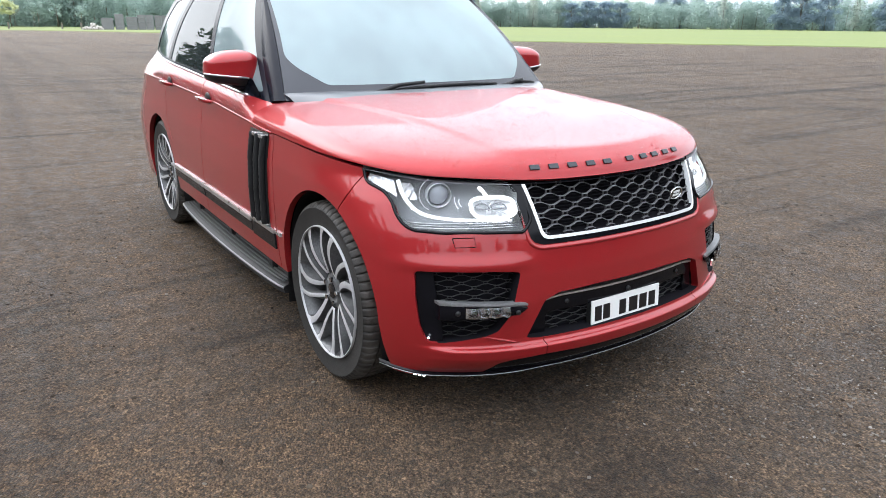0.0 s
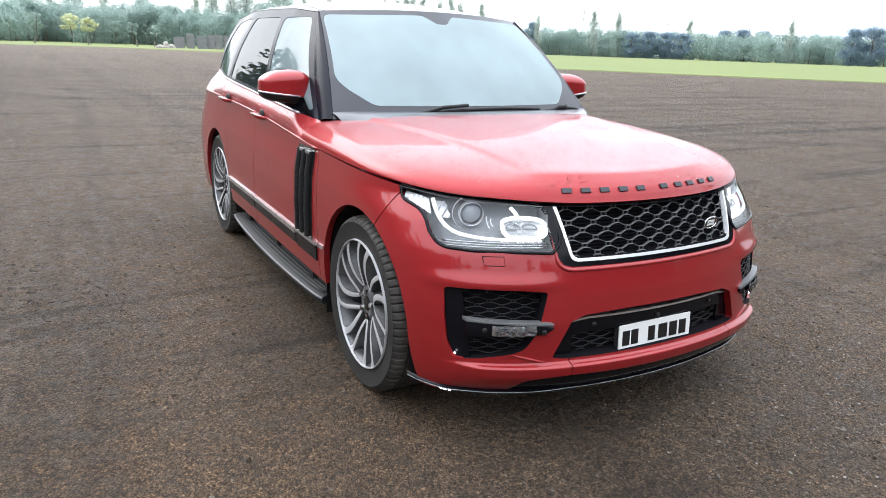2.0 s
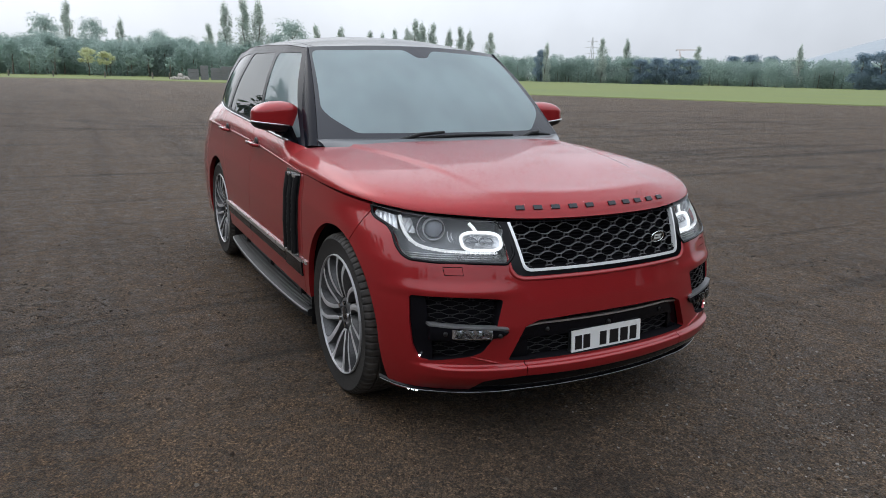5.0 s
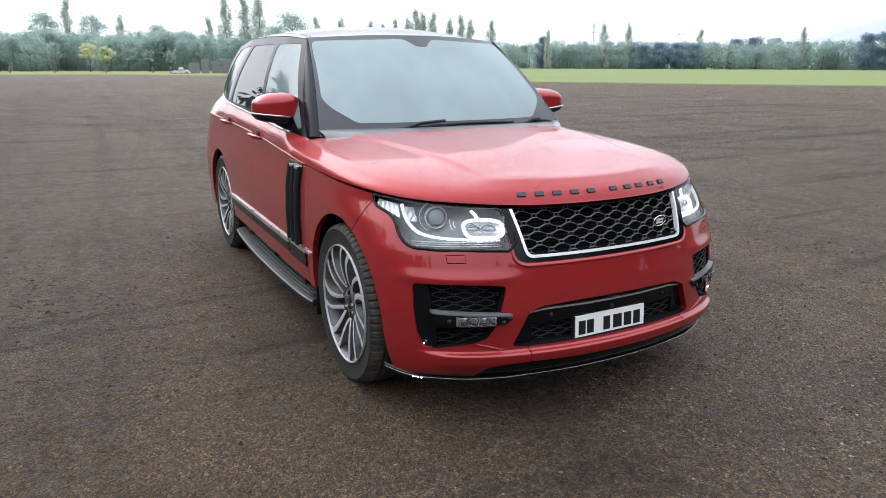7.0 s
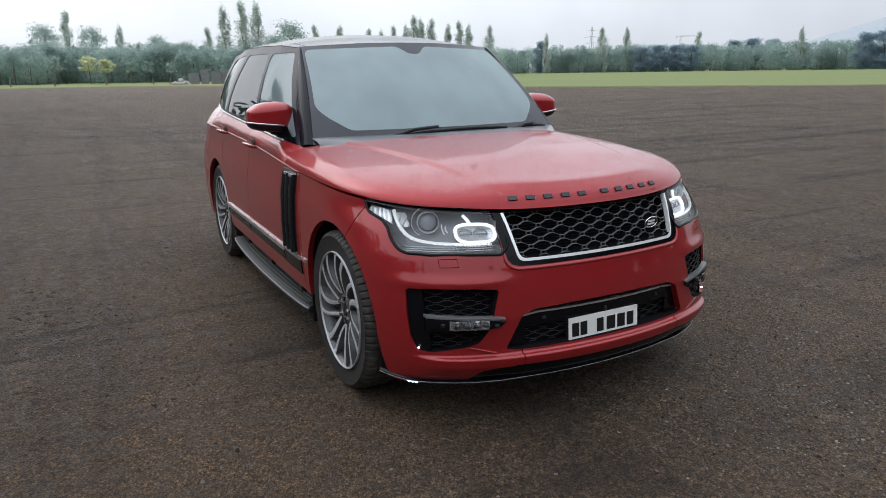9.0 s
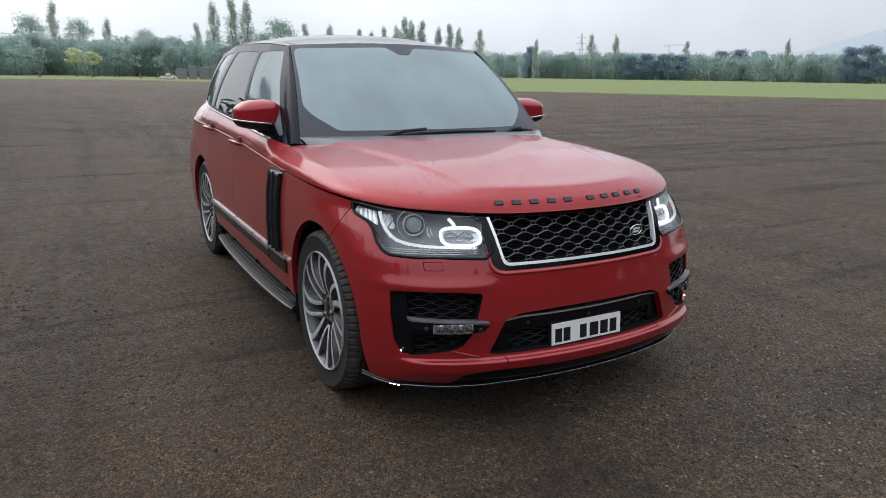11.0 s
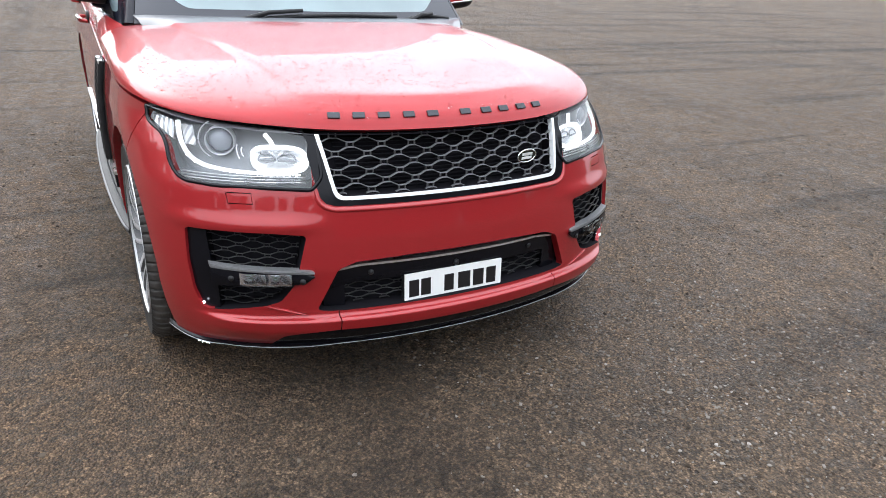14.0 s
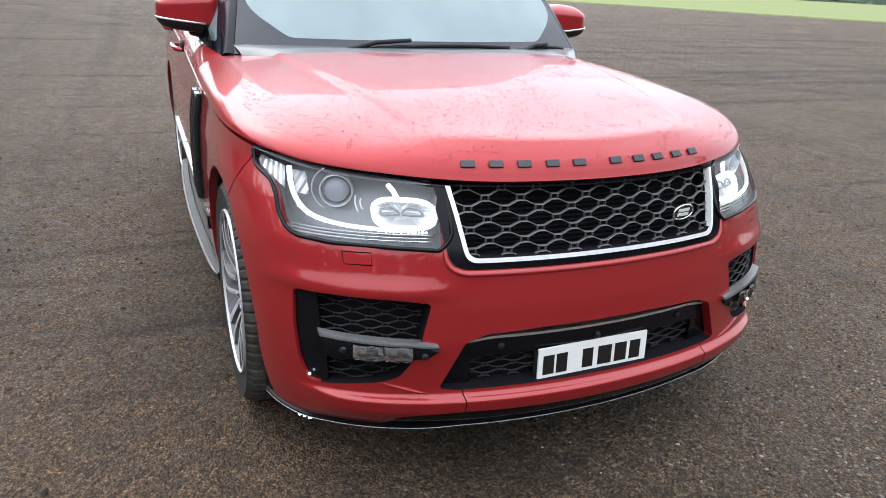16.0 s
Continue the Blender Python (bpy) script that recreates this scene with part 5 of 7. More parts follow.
for x in LETTERS:
    z = 0.974
    y = min((abs(bonnet_z(x, yy) - z), yy) for yy in (-0.74 + 0.001 * k for k in range(140)))[1]
    dz = bonnet_z(x, y + 0.012) - bonnet_z(x, y - 0.012)
    tilt = math.degrees(math.atan2(dz, 0.024))
    yaw = math.degrees(math.atan2(front_y(x + 0.02, 0.92) - front_y(x - 0.02, 0.92), 0.04))
    m = Matrix.Translation((x, y, z)) @ pose(0, 0, 0, 0, 0, yaw) @ pose(0, 0, 0, tilt, 0, 0)
    bm = bmesh.new()
    box(bm, (-0.020, -0.0105, -0.002), (0.020, 0.0105, 0.006), 0.0018, m)
    part("bonnet_letter_bar", bm, letter_dark, car, "smoked metal bar")


# lamps
def on_nose(x, z, inset, side=1):
    """A place in the lamps or intakes, which spread a little wider towards the flanks."""
    x *= 1 + 0.018 * step(0.40, 0.55, abs(x))
    return Vector((x * side, front_y(x, z) + inset, z))


lamp_dark = worn("lamp_housing", (0.24, 0.252, 0.265), (0.34, 0.352, 0.365), 0.35, 10, 0.15, 0, 0)
lens_mat = mat("lens_glass", (0.34, 0.36, 0.39), 0.3, 0.1, 0.0)
fog_silver = mat("fog_reflector", (0.66, 0.67, 0.70), 0.10, 0.88)
reflector = mat("lamp_reflector", (0.82, 0.83, 0.85), 0.28, 0.75)
for side in (1, -1):
    head = recess("headlight", ("lamp",), (0.05, 0.10, 0.0), lamp_dark, car, (side,), "large headlight with lit white running light and clear cover")
    cover = panel("lamp_cover", [(lower, ("lamp",))], lamp_glass, head, "clear cover", flip=side == -1, turn_in=0.0)
    cover.visible_shadow = False
    bm = bmesh.new()
    seal = [Vector((x * side, front_y(x, z) - 0.001, min(z, edge_z(x, front_y(x, z)) - 0.004))) for x, z in fillet(LAMP, 0.012)]
    tube(bm, seal, 0.0062, 6, closed=True)
    part("lamp_seal", bm, pillar_black, head, "black seal round the lamp", True)
    # projector
    c = on_nose(-0.712, 0.881, 0.055, side)
    aim = Matrix.Translation(c) @ pose(0, 0, 0, 90, 0, -22 * side)
    bm = bmesh.new()
    lathe(bm, [(-0.02, 0.0475), (0.010, 0.0470), (0.012, 0.0450), (0.010, 0.0430), (-0.02, 0.0425)], 32, "z")
    bmesh.ops.transform(bm, matrix=aim, verts=bm.verts[:])
    part("projector_ring", bm, reflector, head, smooth=True)
    bm = bmesh.new()
    bmesh.ops.create_uvsphere(bm, u_segments=24, v_segments=12, radius=0.037, matrix=aim @ Matrix.Translation((0, 0, -0.012)) @ Matrix.Diagonal((1, 1, 0.7, 1)))
    part("projector_lens", bm, lens_mat, head, smooth=True)
    # a second, wider arc round the projector
    bm = bmesh.new()
    tube(bm, [aim @ Vector((0.070 * math.cos(a), 0.066 * math.sin(a), -0.012)) for a in (radians(118 + 124 * k / 20) if side == 1 else radians(62 - 124 * k / 20) for k in range(21))], 0.0024, 6)
    part("projector_arc", bm, reflector, head, smooth=True)
    # running light: a hook from the tip and along the foot, and a ring round the inner lamp
    hook = rounded([(-0.817, 0.926), (-0.821, 0.889), (-0.816, 0.852), (-0.793, 0.821), (-0.735, 0.807), (-0.645, 0.802), (-0.54, 0.800)], 2, False)
    bm = bmesh.new()
    tube(bm, [on_nose(x, z, 0.024, side) for x, z in hook], [lerp(0.0085, 0.0058, k / (len(hook) - 1)) for k in range(len(hook))], 8)
    part("running_light", bm, guide_light, head, "lit white light guide", True)
    # a dotted row of lights along the hook's foot
    bm = bmesh.new()
    for k in range(34):
        x = lerp(-0.812, -0.515, k / 33)
        z = float(np.interp(x, [-0.812, -0.795, -0.77, -0.70, -0.60, -0.515], [0.838, 0.822, 0.812, 0.803, 0.799, 0.799]))
        bmesh.ops.create_icosphere(bm, subdivisions=1, radius=0.0052 - 0.0014 * (k % 2), matrix=Matrix.Translation(on_nose(x, z, 0.020, side)))
    part("led_row", bm, drl_light, head, "dotted row of white lights", True)
    bm = bmesh.new()
    ring = []
    for k in range(48):
        a = k * math.tau / 48
        ca, sa = math.cos(a), math.sin(a)
        ring.append((-0.564 + 0.074 * math.copysign(abs(ca) ** 0.6, ca), 0.842 + 0.035 * math.copysign(abs(sa) ** 0.7, sa)))
    tube(bm, [on_nose(x, z, 0.024, side) for x, z in ring], 0.0072, 8, closed=True)
    part("running_light", bm, drl_light, head, "lit white light guide", True)
    bm = bmesh.new()
    tube(bm, [on_nose(x, z, 0.03, side) for x, z in ((-0.574, 0.880), (-0.580, 0.895), (-0.591, 0.911))], 0.007, 6)
    part("running_light", bm, drl_light, head, "", True)
    # a bright dish fills the ring, with two small faceted bowls in it
    bm = bmesh.new()
    dish = [(-0.564 + (x + 0.564) * 0.95, 0.842 + (z - 0.842) * 0.93) for x, z in ring]
    mid_v = bm.verts.new(on_nose(-0.564, 0.842, 0.052, side))
    rim_v = [bm.verts.new(on_nose(x, z, 0.030, side)) for x, z in dish]
    inner_v = [bm.verts.new(on_nose(-0.564 + (x + 0.564) * 0.55, 0.842 + (z - 0.842) * 0.5, 0.047 + 0.005 * (k % 2), side)) for k, (x, z) in enumerate(dish)]
    for k in range(48):
        bm.faces.new((rim_v[k], rim_v[(k + 1) % 48], inner_v[(k + 1) % 48], inner_v[k]))
        bm.faces.new((inner_v[k], inner_v[(k + 1) % 48], mid_v))
    part("lamp_dish", bm, reflector, head, "bright faceted reflector")
    for cx, wide in ((-0.596, 0.024), (-0.540, 0.026)):
        bm = bmesh.new()
        arc = [(cx + wide * math.cos(a), 0.836 + 0.020 * math.sin(a)) for a in (math.pi * k / 12 for k in range(13))]
        tube(bm, [on_nose(x, z, 0.036, side) for x, z in arc + [arc[0]]], 0.0030, 6)
        part("bowl_rim", bm, lamp_dark, head, smooth=True)
    # bright facet in the hook's corner
    bm = bmesh.new()
    grid(bm, [[on_nose(x, z, 0.045 + 0.010 * ((i + j) % 2), side) for j, z in enumerate((0.862, 0.876, 0.890, 0.904, 0.916))] for i, x in enumerate((-0.808, -0.798, -0.788, -0.778))])
    part("corner_reflector", bm, reflector, head, "bright faceted reflector")
    # ribbed foot and bright tip
    for z in (0.776, 0.784, 0.792):
        bm = bmesh.new()
        tube(bm, [on_nose(lerp(-0.835, -0.50, k / 16), z, 0.02, side) for k in range(17)], 0.0028, 6)
        part("lamp_rib", bm, bright, head, smooth=True)
    bm = bmesh.new()
    wing = [(lerp(-0.876, -0.826, t), lerp(0.940, 0.925, t), lerp(0.918, 0.872, t)) for t in (k / 10 for k in range(11))]
    grid(bm, [[on_nose(x - 0.010 * j / 4, lerp(hi, lo, j / 4), 0.026 + 0.004 * (k % 2), side) for j in range(5)] for k, (x, hi, lo) in enumerate(wing)])
    part("tip_reflector", bm, reflector, head, "bright fluted reflector in the lamp's tip")
    for dx, h in ((0.0, 0.020), (0.012, 0.013)):
        bm = bmesh.new()
        tube(bm, [on_nose(-0.668 + dx + 0.006 * math.cos(a), 0.856 + h * math.sin(a), 0.045, side) for a in (radians(100 + 160 * k / 8) for k in range(9))], 0.0024, 6)
        part("side_reflector", bm, reflector, head, smooth=True)

    # side intake with its fin, mesh and fog lamps
    intake = recess("side_intake", ("intake", "fin"), (0.02, 0.075, 0), deep_black, car, (side,), "black mesh intake with a fog lamp bar")
    panel("intake_fin", [(lower, ("fin",))], pillar_black, intake, flip=side == -1, turn_in=0.03, lift=-0.012)
    outline = [(-0.815, 0.625), (-0.71, 0.629), (-0.533, 0.618), (-0.553, 0.548), (-0.572, 0.465), (-0.616, 0.403), (-0.658, 0.384), (-0.793, 0.362), (-0.799, 0.45)]
    bm = bmesh.new()
    lattice(bm, outline, 0.080, 0.0175, 0.0017, -0.028, 0.006, 0.34)
    if side == -1:
        bmesh.ops.scale(bm, vec=(-1, 1, 1), verts=bm.verts[:])
        bmesh.ops.reverse_faces(bm, faces=bm.faces[:])
    part("intake_mesh", bm, mesh_black, intake, "fine black honeycomb mesh")

    def flipped(bm):
        if side == -1:
            bmesh.ops.scale(bm, vec=(-1, 1, 1), verts=bm.verts[:])
            bmesh.ops.reverse_faces(bm, faces=bm.faces[:])
        return bm

    top_z = lambda x: float(np.interp(x, [-0.81, -0.53], [0.523, 0.509]))  # noqa: E731
    bm = bmesh.new()
    band(bm, -0.810, -0.516, lambda x: float(np.interp(x, [-0.80, -0.567, -0.537, -0.512], [0.452, 0.462, 0.468, 0.488])), lambda x: top_z(x) - 0.012 - 0.006 * step(-0.537, -0.512, x), 0.012, 0.03, 26, 4, 0.004)
    bar = part("fog_lamp_bar", flipped(shaded(bm)), pillar_black, intake, "gloss black bar")
    bm = bmesh.new()
    band(bm, -0.812, -0.516, lambda x: top_z(x) - 0.012, lambda x: top_z(x) - 0.004 * step(-0.537, -0.512, x), 0.014, 0.03, 24, 2, 0.001)
    part("bar_trim", flipped(bm), board_trim, bar, "dull silver trim")
    for a, b in ((-0.722, -0.652), (-0.648, -0.578)):
        bm = bmesh.new()
        rows = []
        for k in range(13):
            t = k / 12
            x = lerp(a, b, t)
            rows.append([on_nose(x, lerp(0.463, 0.503, j / 6), -0.0175 - 0.013 * abs(math.sin(1.5 * math.pi * t)) * (1 - 0.5 * abs(2 * j / 6 - 1)), 1) for j in range(7)])
        grid(bm, rows)
        fog = part("fog_lamp", flipped(bm), fog_silver, bar, "bright fog lamp reflector")
        bm = bmesh.new()
        band(bm, (a + 0.003) * 1.018, (b - 0.003) * 1.018, 0.464, 0.502, 0.030, 0.002, 6, 2)
        part("lamp_cover", flipped(bm), lamp_glass, fog)
    for sx, sz in ((-0.745, 0.482), (-0.543, 0.474)):
        bm = bmesh.new()
        lathe(bm, [(0.0, 0.010), (0.003, 0.0095), (0.004, 0.0), ], 20, "z")
        bmesh.ops.transform(bm, matrix=Matrix.Translation(on_nose(sx, sz, -0.017)) @ pose(0, 0, 0, 90, 0, -25), verts=bm.verts[:])
        part("parking_sensor", flipped(bm), satin_black, bar, smooth=True)
    # a small white lamp at the intake's foot
    bm = bmesh.new()
    bmesh.ops.create_uvsphere(bm, u_segments=12, v_segments=8, radius=0.0042, matrix=Matrix.Translation(on_nose(-0.820, 0.374, 0.0)))
    part("marker_led", flipped(bm), led_light, intake, "small bright white lamp", True)

# lower intake, number plate and lip
low = recess("lower_intake", ("low_hole",), (0, 0.07, 0), deep_black, car, label="black lower intake with mesh and a number plate")
bm = bmesh.new()
band(bm, -0.452, 0.452, lambda x: 0.440 - 0.02 * step(0.38, 0.46, abs(x)), lambda x: 0.500 - 0.012 * step(0.34, 0.45, abs(x)), -0.034, 0.03, 40, 4, 0.003)
beam = part("intake_beam", shaded(bm), pillar_black, low, "gloss black cross bar")
bm = bmesh.new()
band(bm, -0.438, 0.438, lambda x: 0.5005 - 0.012 * step(0.34, 0.45, abs(x)), lambda x: 0.508 - 0.012 * step(0.34, 0.45, abs(x)), -0.024, 0.03, 40, 1)
part("beam_trim", bm, bright, beam, "satin silver line")
bm = bmesh.new()
lattice(bm, [(-0.405, 0.434), (-0.365, 0.440), (0.365, 0.440), (0.405, 0.434), (0.435, 0.360), (-0.435, 0.360)], 0.088, 0.0165, 0.0018, -0.048, 0.006, 0.35)
part("intake_mesh", bm, mesh_black, low, "black honeycomb mesh")
for sd in (-1, 1):
    bm = bmesh.new()
    band(bm, min(sd * 0.475, sd * 0.405), max(sd * 0.475, sd * 0.405), 0.356, 0.442, -0.036, 0.03, 6, 3)
    part("side_cheek", bm, pillar_black, low)
    bm = bmesh.new()
    lathe(bm, [(0.0, 0.010), (0.003, 0.0095), (0.004, 0.0)], 20, "z")
    bmesh.ops.transform(bm, matrix=Matrix.Translation(on_nose(sd * 0.32, 0.472, 0.029)) @ pose(0, 0, 0, 90, 0, 12 * sd), verts=bm.verts[:])
    part("parking_sensor", bm, satin_black, beam, smooth=True)
bm = bmesh.new()
bmesh.ops.create_uvsphere(bm, u_segments=14, v_segments=8, radius=0.011, matrix=Matrix.Translation((-0.004, nose_y(0.467) + 0.030, 0.467)))
part("front_camera", bm, satin_black, beam, smooth=True)

plate_m = Matrix.Translation((-0.0085, -0.821, 0.395)) @ pose(0, 0, 0, 86, 0, 0)
bm = bmesh.new()
box(bm, (-0.1965, -0.0555, -0.004), (0.1965, 0.0555, 0.003), 0.002, plate_m)
plate = part("number_plate", bm, plate_white, car, "white number plate with dark bars")
bm = bmesh.new()
box(bm, (-0.195, -0.05, -0.03), (0.195, 0.05, -0.005), 0.004, plate_m)
part("plate_holder", bm, satin_black, plate)
for a, b in ((-0.180, -0.142), (-0.134, -0.096), (-0.042, -0.004), (0.014, 0.064), (0.076, 0.120), (0.132, 0.172)):
    bm = bmesh.new()
    box(bm, (a, -0.031, 0.0025), (b, 0.031, 0.0042), 0.0008, plate_m)
    part("plate_bar", bm, ink, plate)

# a sharp crease from each side intake down to the lower one
for s in (-1, 1):
    bm = bmesh.new()
    tube(bm, [on_nose(x, z, -0.0005, -s) for x, z in ((-0.655, 0.381), (-0.62, 0.372), (-0.585, 0.362), (-0.55, 0.352), (-0.525, 0.345))], [0.001, 0.0045, 0.005, 0.004, 0.001], 8, 1.6)
    part("bumper_crease", bm, paint, front_bumper, smooth=True)

# rounded lip of the bumper that frames the grille surround from below
run = [(-0.489, 0.835), (-0.4885, 0.80), (-0.483, 0.765), (-0.477, 0.738), (-0.470, 0.726), (-0.461, 0.718), (-0.446, 0.712), (-0.429, 0.709)]
run += [(lerp(-0.40, 0.40, k / 20), 0.709) for k in range(21)] + mirrored(run)
bm = bmesh.new()
rows = []
for i, (x, z) in enumerate(run):
    p, q = Vector(run[max(0, i - 1)]), Vector(run[min(len(run) - 1, i + 1)])
    along = (q - p).normalized()
    out = Vector((along.y, -along.x))
    k = step(0.0, 0.09, min(i, len(run) - 1 - i) / 40)
    row = []
    for reach, proud in ((-0.002, -0.010), (0.001, -0.002), (0.007, 0.0045), (0.012, 0.0065), (0.016, 0.0045), (0.022, -0.003)):
        xx, zz = x + out.x * reach * k, z + out.y * reach * k
        row.append((xx, front_y(xx, zz) - proud * k + (1 - k) * 0.004, zz))
    rows.append(row)
grid(bm, rows)
bmesh.ops.recalc_face_normals(bm, faces=bm.faces[:])
if sum(f.normal.y for f in bm.faces) > 0:
    bmesh.ops.reverse_faces(bm, faces=bm.faces[:])
part("grille_lip", bm, paint, front_bumper, "red lip under the grille", True)

# splitter edge with a pale line along it
bm = bmesh.new()
rows, edge = [], []
for k in range(101):
    a = radians(75) * (2 * k / 100 - 1)
    p = skin_point(("front", abs(a)), 0.195)
    corner = step(0.40, 0.54, abs(p.x))
    zl = 0.208 - 0.002 * corner
    p = skin_point(("front", abs(a)), zl + 0.006)
    p.x *= -1 if a > 0 else 1
    d = Vector((p.x * 0.35, p.y - 0.25, 0)).normalized()
    q = p + d * (0.008 + 0.006 * corner * (1 - step(0.80, 0.93, abs(p.x))))
    edge.append(Vector((q.x, q.y, zl)))
    rows.append([(p.x, p.y + 0.004, zl + 0.014), (q.x, q.y, zl + 0.006), (q.x, q.y, zl - 0.003), (p.x * 0.9, p.y + 0.09, zl - 0.007)])
grid(bm, rows)
split = part("splitter", bm, pillar_black, front_bumper, "black splitter edged with a pale line")
bm = bmesh.new()
tube(bm, edge, 0.0016, 6)
part("edge_line", bm, steel, split, "pale line", True)
for s in (-1, 1):
    bm = bmesh.new()
    for p in [p for p in edge if p.x * s > 0 and -0.585 < p.y < -0.545]:
        d = Vector((p.x * 0.35, p.y - 0.25, 0)).normalized()
        c = p - d * 0.006 + Vector((0, 0, -0.006))
        box(bm, c - Vector((0.004, 0.006, 0.0012)), c + Vector((0.004, 0.006, 0.0012)), 0.0005)
    part("marker_led", bm, led_light, front_bumper, "small bright white lamps under the lip")


# wheels
def wheel_meshes():
    out = {}
    bm = bmesh.new()
    # lathe along x; the outer face points to -x
    prof = [(-0.114, 0.284), (-0.118, 0.292), (-0.118, 0.296), (-0.121, 0.3129), (-0.125, 0.341), (-0.130, 0.3669), (-0.118, 0.3831), (-0.100, 0.3906), (-0.072, 0.3938), (-0.070, 0.3863), (-0.062, 0.3863), (-0.060, 0.3949), (-0.022, 0.396), (-0.020, 0.3874), (-0.010, 0.3874), (-0.008, 0.396), (0.03, 0.396), (0.032, 0.3874), (0.042, 0.3874), (0.044, 0.3949), (0.095, 0.3938), (0.097, 0.3870), (0.107, 0.3870), (0.109, 0.3930), (0.135, 0.3900), (0.150, 0.3790), (0.157, 0.3500), (0.155, 0.3129), (0.14, 0.284)]

    def tread(i, k):
        if i in (6, 7, 8) or i in (20, 23, 24):
            return -0.009 if k % 6 == 0 else 0.0
        if i in (11, 12, 15, 16, 19):
            return -0.006 if (k + i // 3) % 7 == 0 else 0.0
        return 0.0

    lathe(bm, prof, 420, "x", tread)
    out["tyre"] = shaded(bm, 40)
    bm = bmesh.new()
    lathe(bm, [(-0.121, 0.290), (-0.124, 0.289), (-0.124, 0.286), (-0.112, 0.281), (-0.100, 0.272), (-0.05, 0.262), (0.11, 0.264)], 96)
    out["rim"] = shaded(bm, 40)
    bm = bmesh.new()
    lathe(bm, [(-0.1185, 0.2915), (-0.1275, 0.2895), (-0.1275, 0.2855), (-0.1165, 0.2835)], 96)
    out["rim_lip"] = shaded(bm, 40)
    # swirling spokes in pairs
    bm, side = bmesh.new(), bmesh.new()
    for k in range(14):
        a0 = math.tau * (k // 2) / 7
        s = -1 if k % 2 == 0 else 1
        rows = []
        for j in range(25):
            t = j / 24
            r = lerp(0.078, 0.285, t)
            ang = a0 + s * float(np.interp(t, [0, 0.10, 0.2, 0.4, 0.7, 1.0], [0.004, 0.016, 0.026, 0.041, 0.060, 0.074])) / r + 0.16 * t ** 3
            w = (lerp(0.0085, 0.0115, t) if s > 0 else lerp(0.0090, 0.0165, t)) + 0.007 * step(0.86, 1.0, t)
            x = -lerp(0.088, 0.118, t ** 0.8) - 0.010 * math.sin(math.pi * t)
            d = Vector((0, math.cos(ang), math.sin(ang)))
            n = Vector((0, -math.sin(ang), math.cos(ang)))
            c = d * r
            rows.append((c, n, w, x, t))
        top = [[Vector((x, 0, 0)) + c - n * w, Vector((x - 0.002, 0, 0)) + c, Vector((x, 0, 0)) + c + n * w] for c, n, w, x, t in rows]
        vs = [[bm.verts.new(p) for p in r] for r in top]
        for a, b in zip(vs, vs[1:]):
            for q in range(2):
                bm.faces.new((a[q], a[q + 1], b[q + 1], b[q]))
        for e in (-1, 1):
            wall = [[Vector((x, 0, 0)) + c + n * w * e, Vector((x + 0.008, 0, 0)) + c + n * (w + 0.0005) * e, Vector((x + lerp(0.04, 0.055, t), 0, 0)) + c + n * (w + (0.020 * math.sin(math.pi * min(1, t * 1.1)) if e == -s else 0.003)) * e] for c, n, w, x, t in rows]
            grid(side, wall)
    out["face"] = bm
    bmesh.ops.recalc_face_normals(bm, faces=bm.faces[:])
    lathe(side, [(-0.084, 0.030), (-0.090, 0.036), (-0.090, 0.062), (-0.080, 0.078), (-0.05, 0.085), (0.02, 0.085)], 48)
    out["spoke_side"] = shaded(side, 40)
    bm = bmesh.new()
    lathe(bm, [(-0.084, 0.034), (-0.095, 0.033), (-0.098, 0.026), (-0.099, 0.0)], 32)
    out["hub_cap"] = shaded(bm, 30)
    bm = bmesh.new()
    bmesh.ops.create_cone(bm, cap_ends=True, segments=6, radius1=0.011, radius2=0.010, depth=0.018, matrix=pose(0, 0, 0, 0, 90, 0))
    out["wheel_nut"] = bm
    bm = bmesh.new()
    lathe(bm, [(-0.03, 0.08), (-0.03, 0.185), (-0.015, 0.187), (0.0, 0.185), (0.0, 0.08)], 64)
    out["brake_disc"] = shaded(bm, 40)
    # an added black plate that gives the gaps between spokes their shade
    bm = bmesh.new()
    lathe(bm, [(0.03, 0.0), (0.03, 0.27)], 48)
    out["backing"] = bm
    mats = {"tyre": rubber, "rim": spoke_grey, "rim_lip": rim_silver, "face": rim_silver, "spoke_side": spoke_grey, "hub_cap": gloss_black, "wheel_nut": chrome, "brake_disc": disc_iron, "backing": deep_black}
    done = {}
    for key, b in out.items():
        me = bpy.data.meshes.new(key)
        b.to_mesh(me)
        b.free()
        me.materials.append(mats[key])
        done[key] = me
    return done


def skin_x(y, z):
    """The body's half width at a place along and up."""
    t = min(1.0, max(0.0, (nose_y(z) + BLEND - y) / BLEND))
    return half_width(z) * math.sqrt(max(0.0, 1 - t ** round_power(z)))


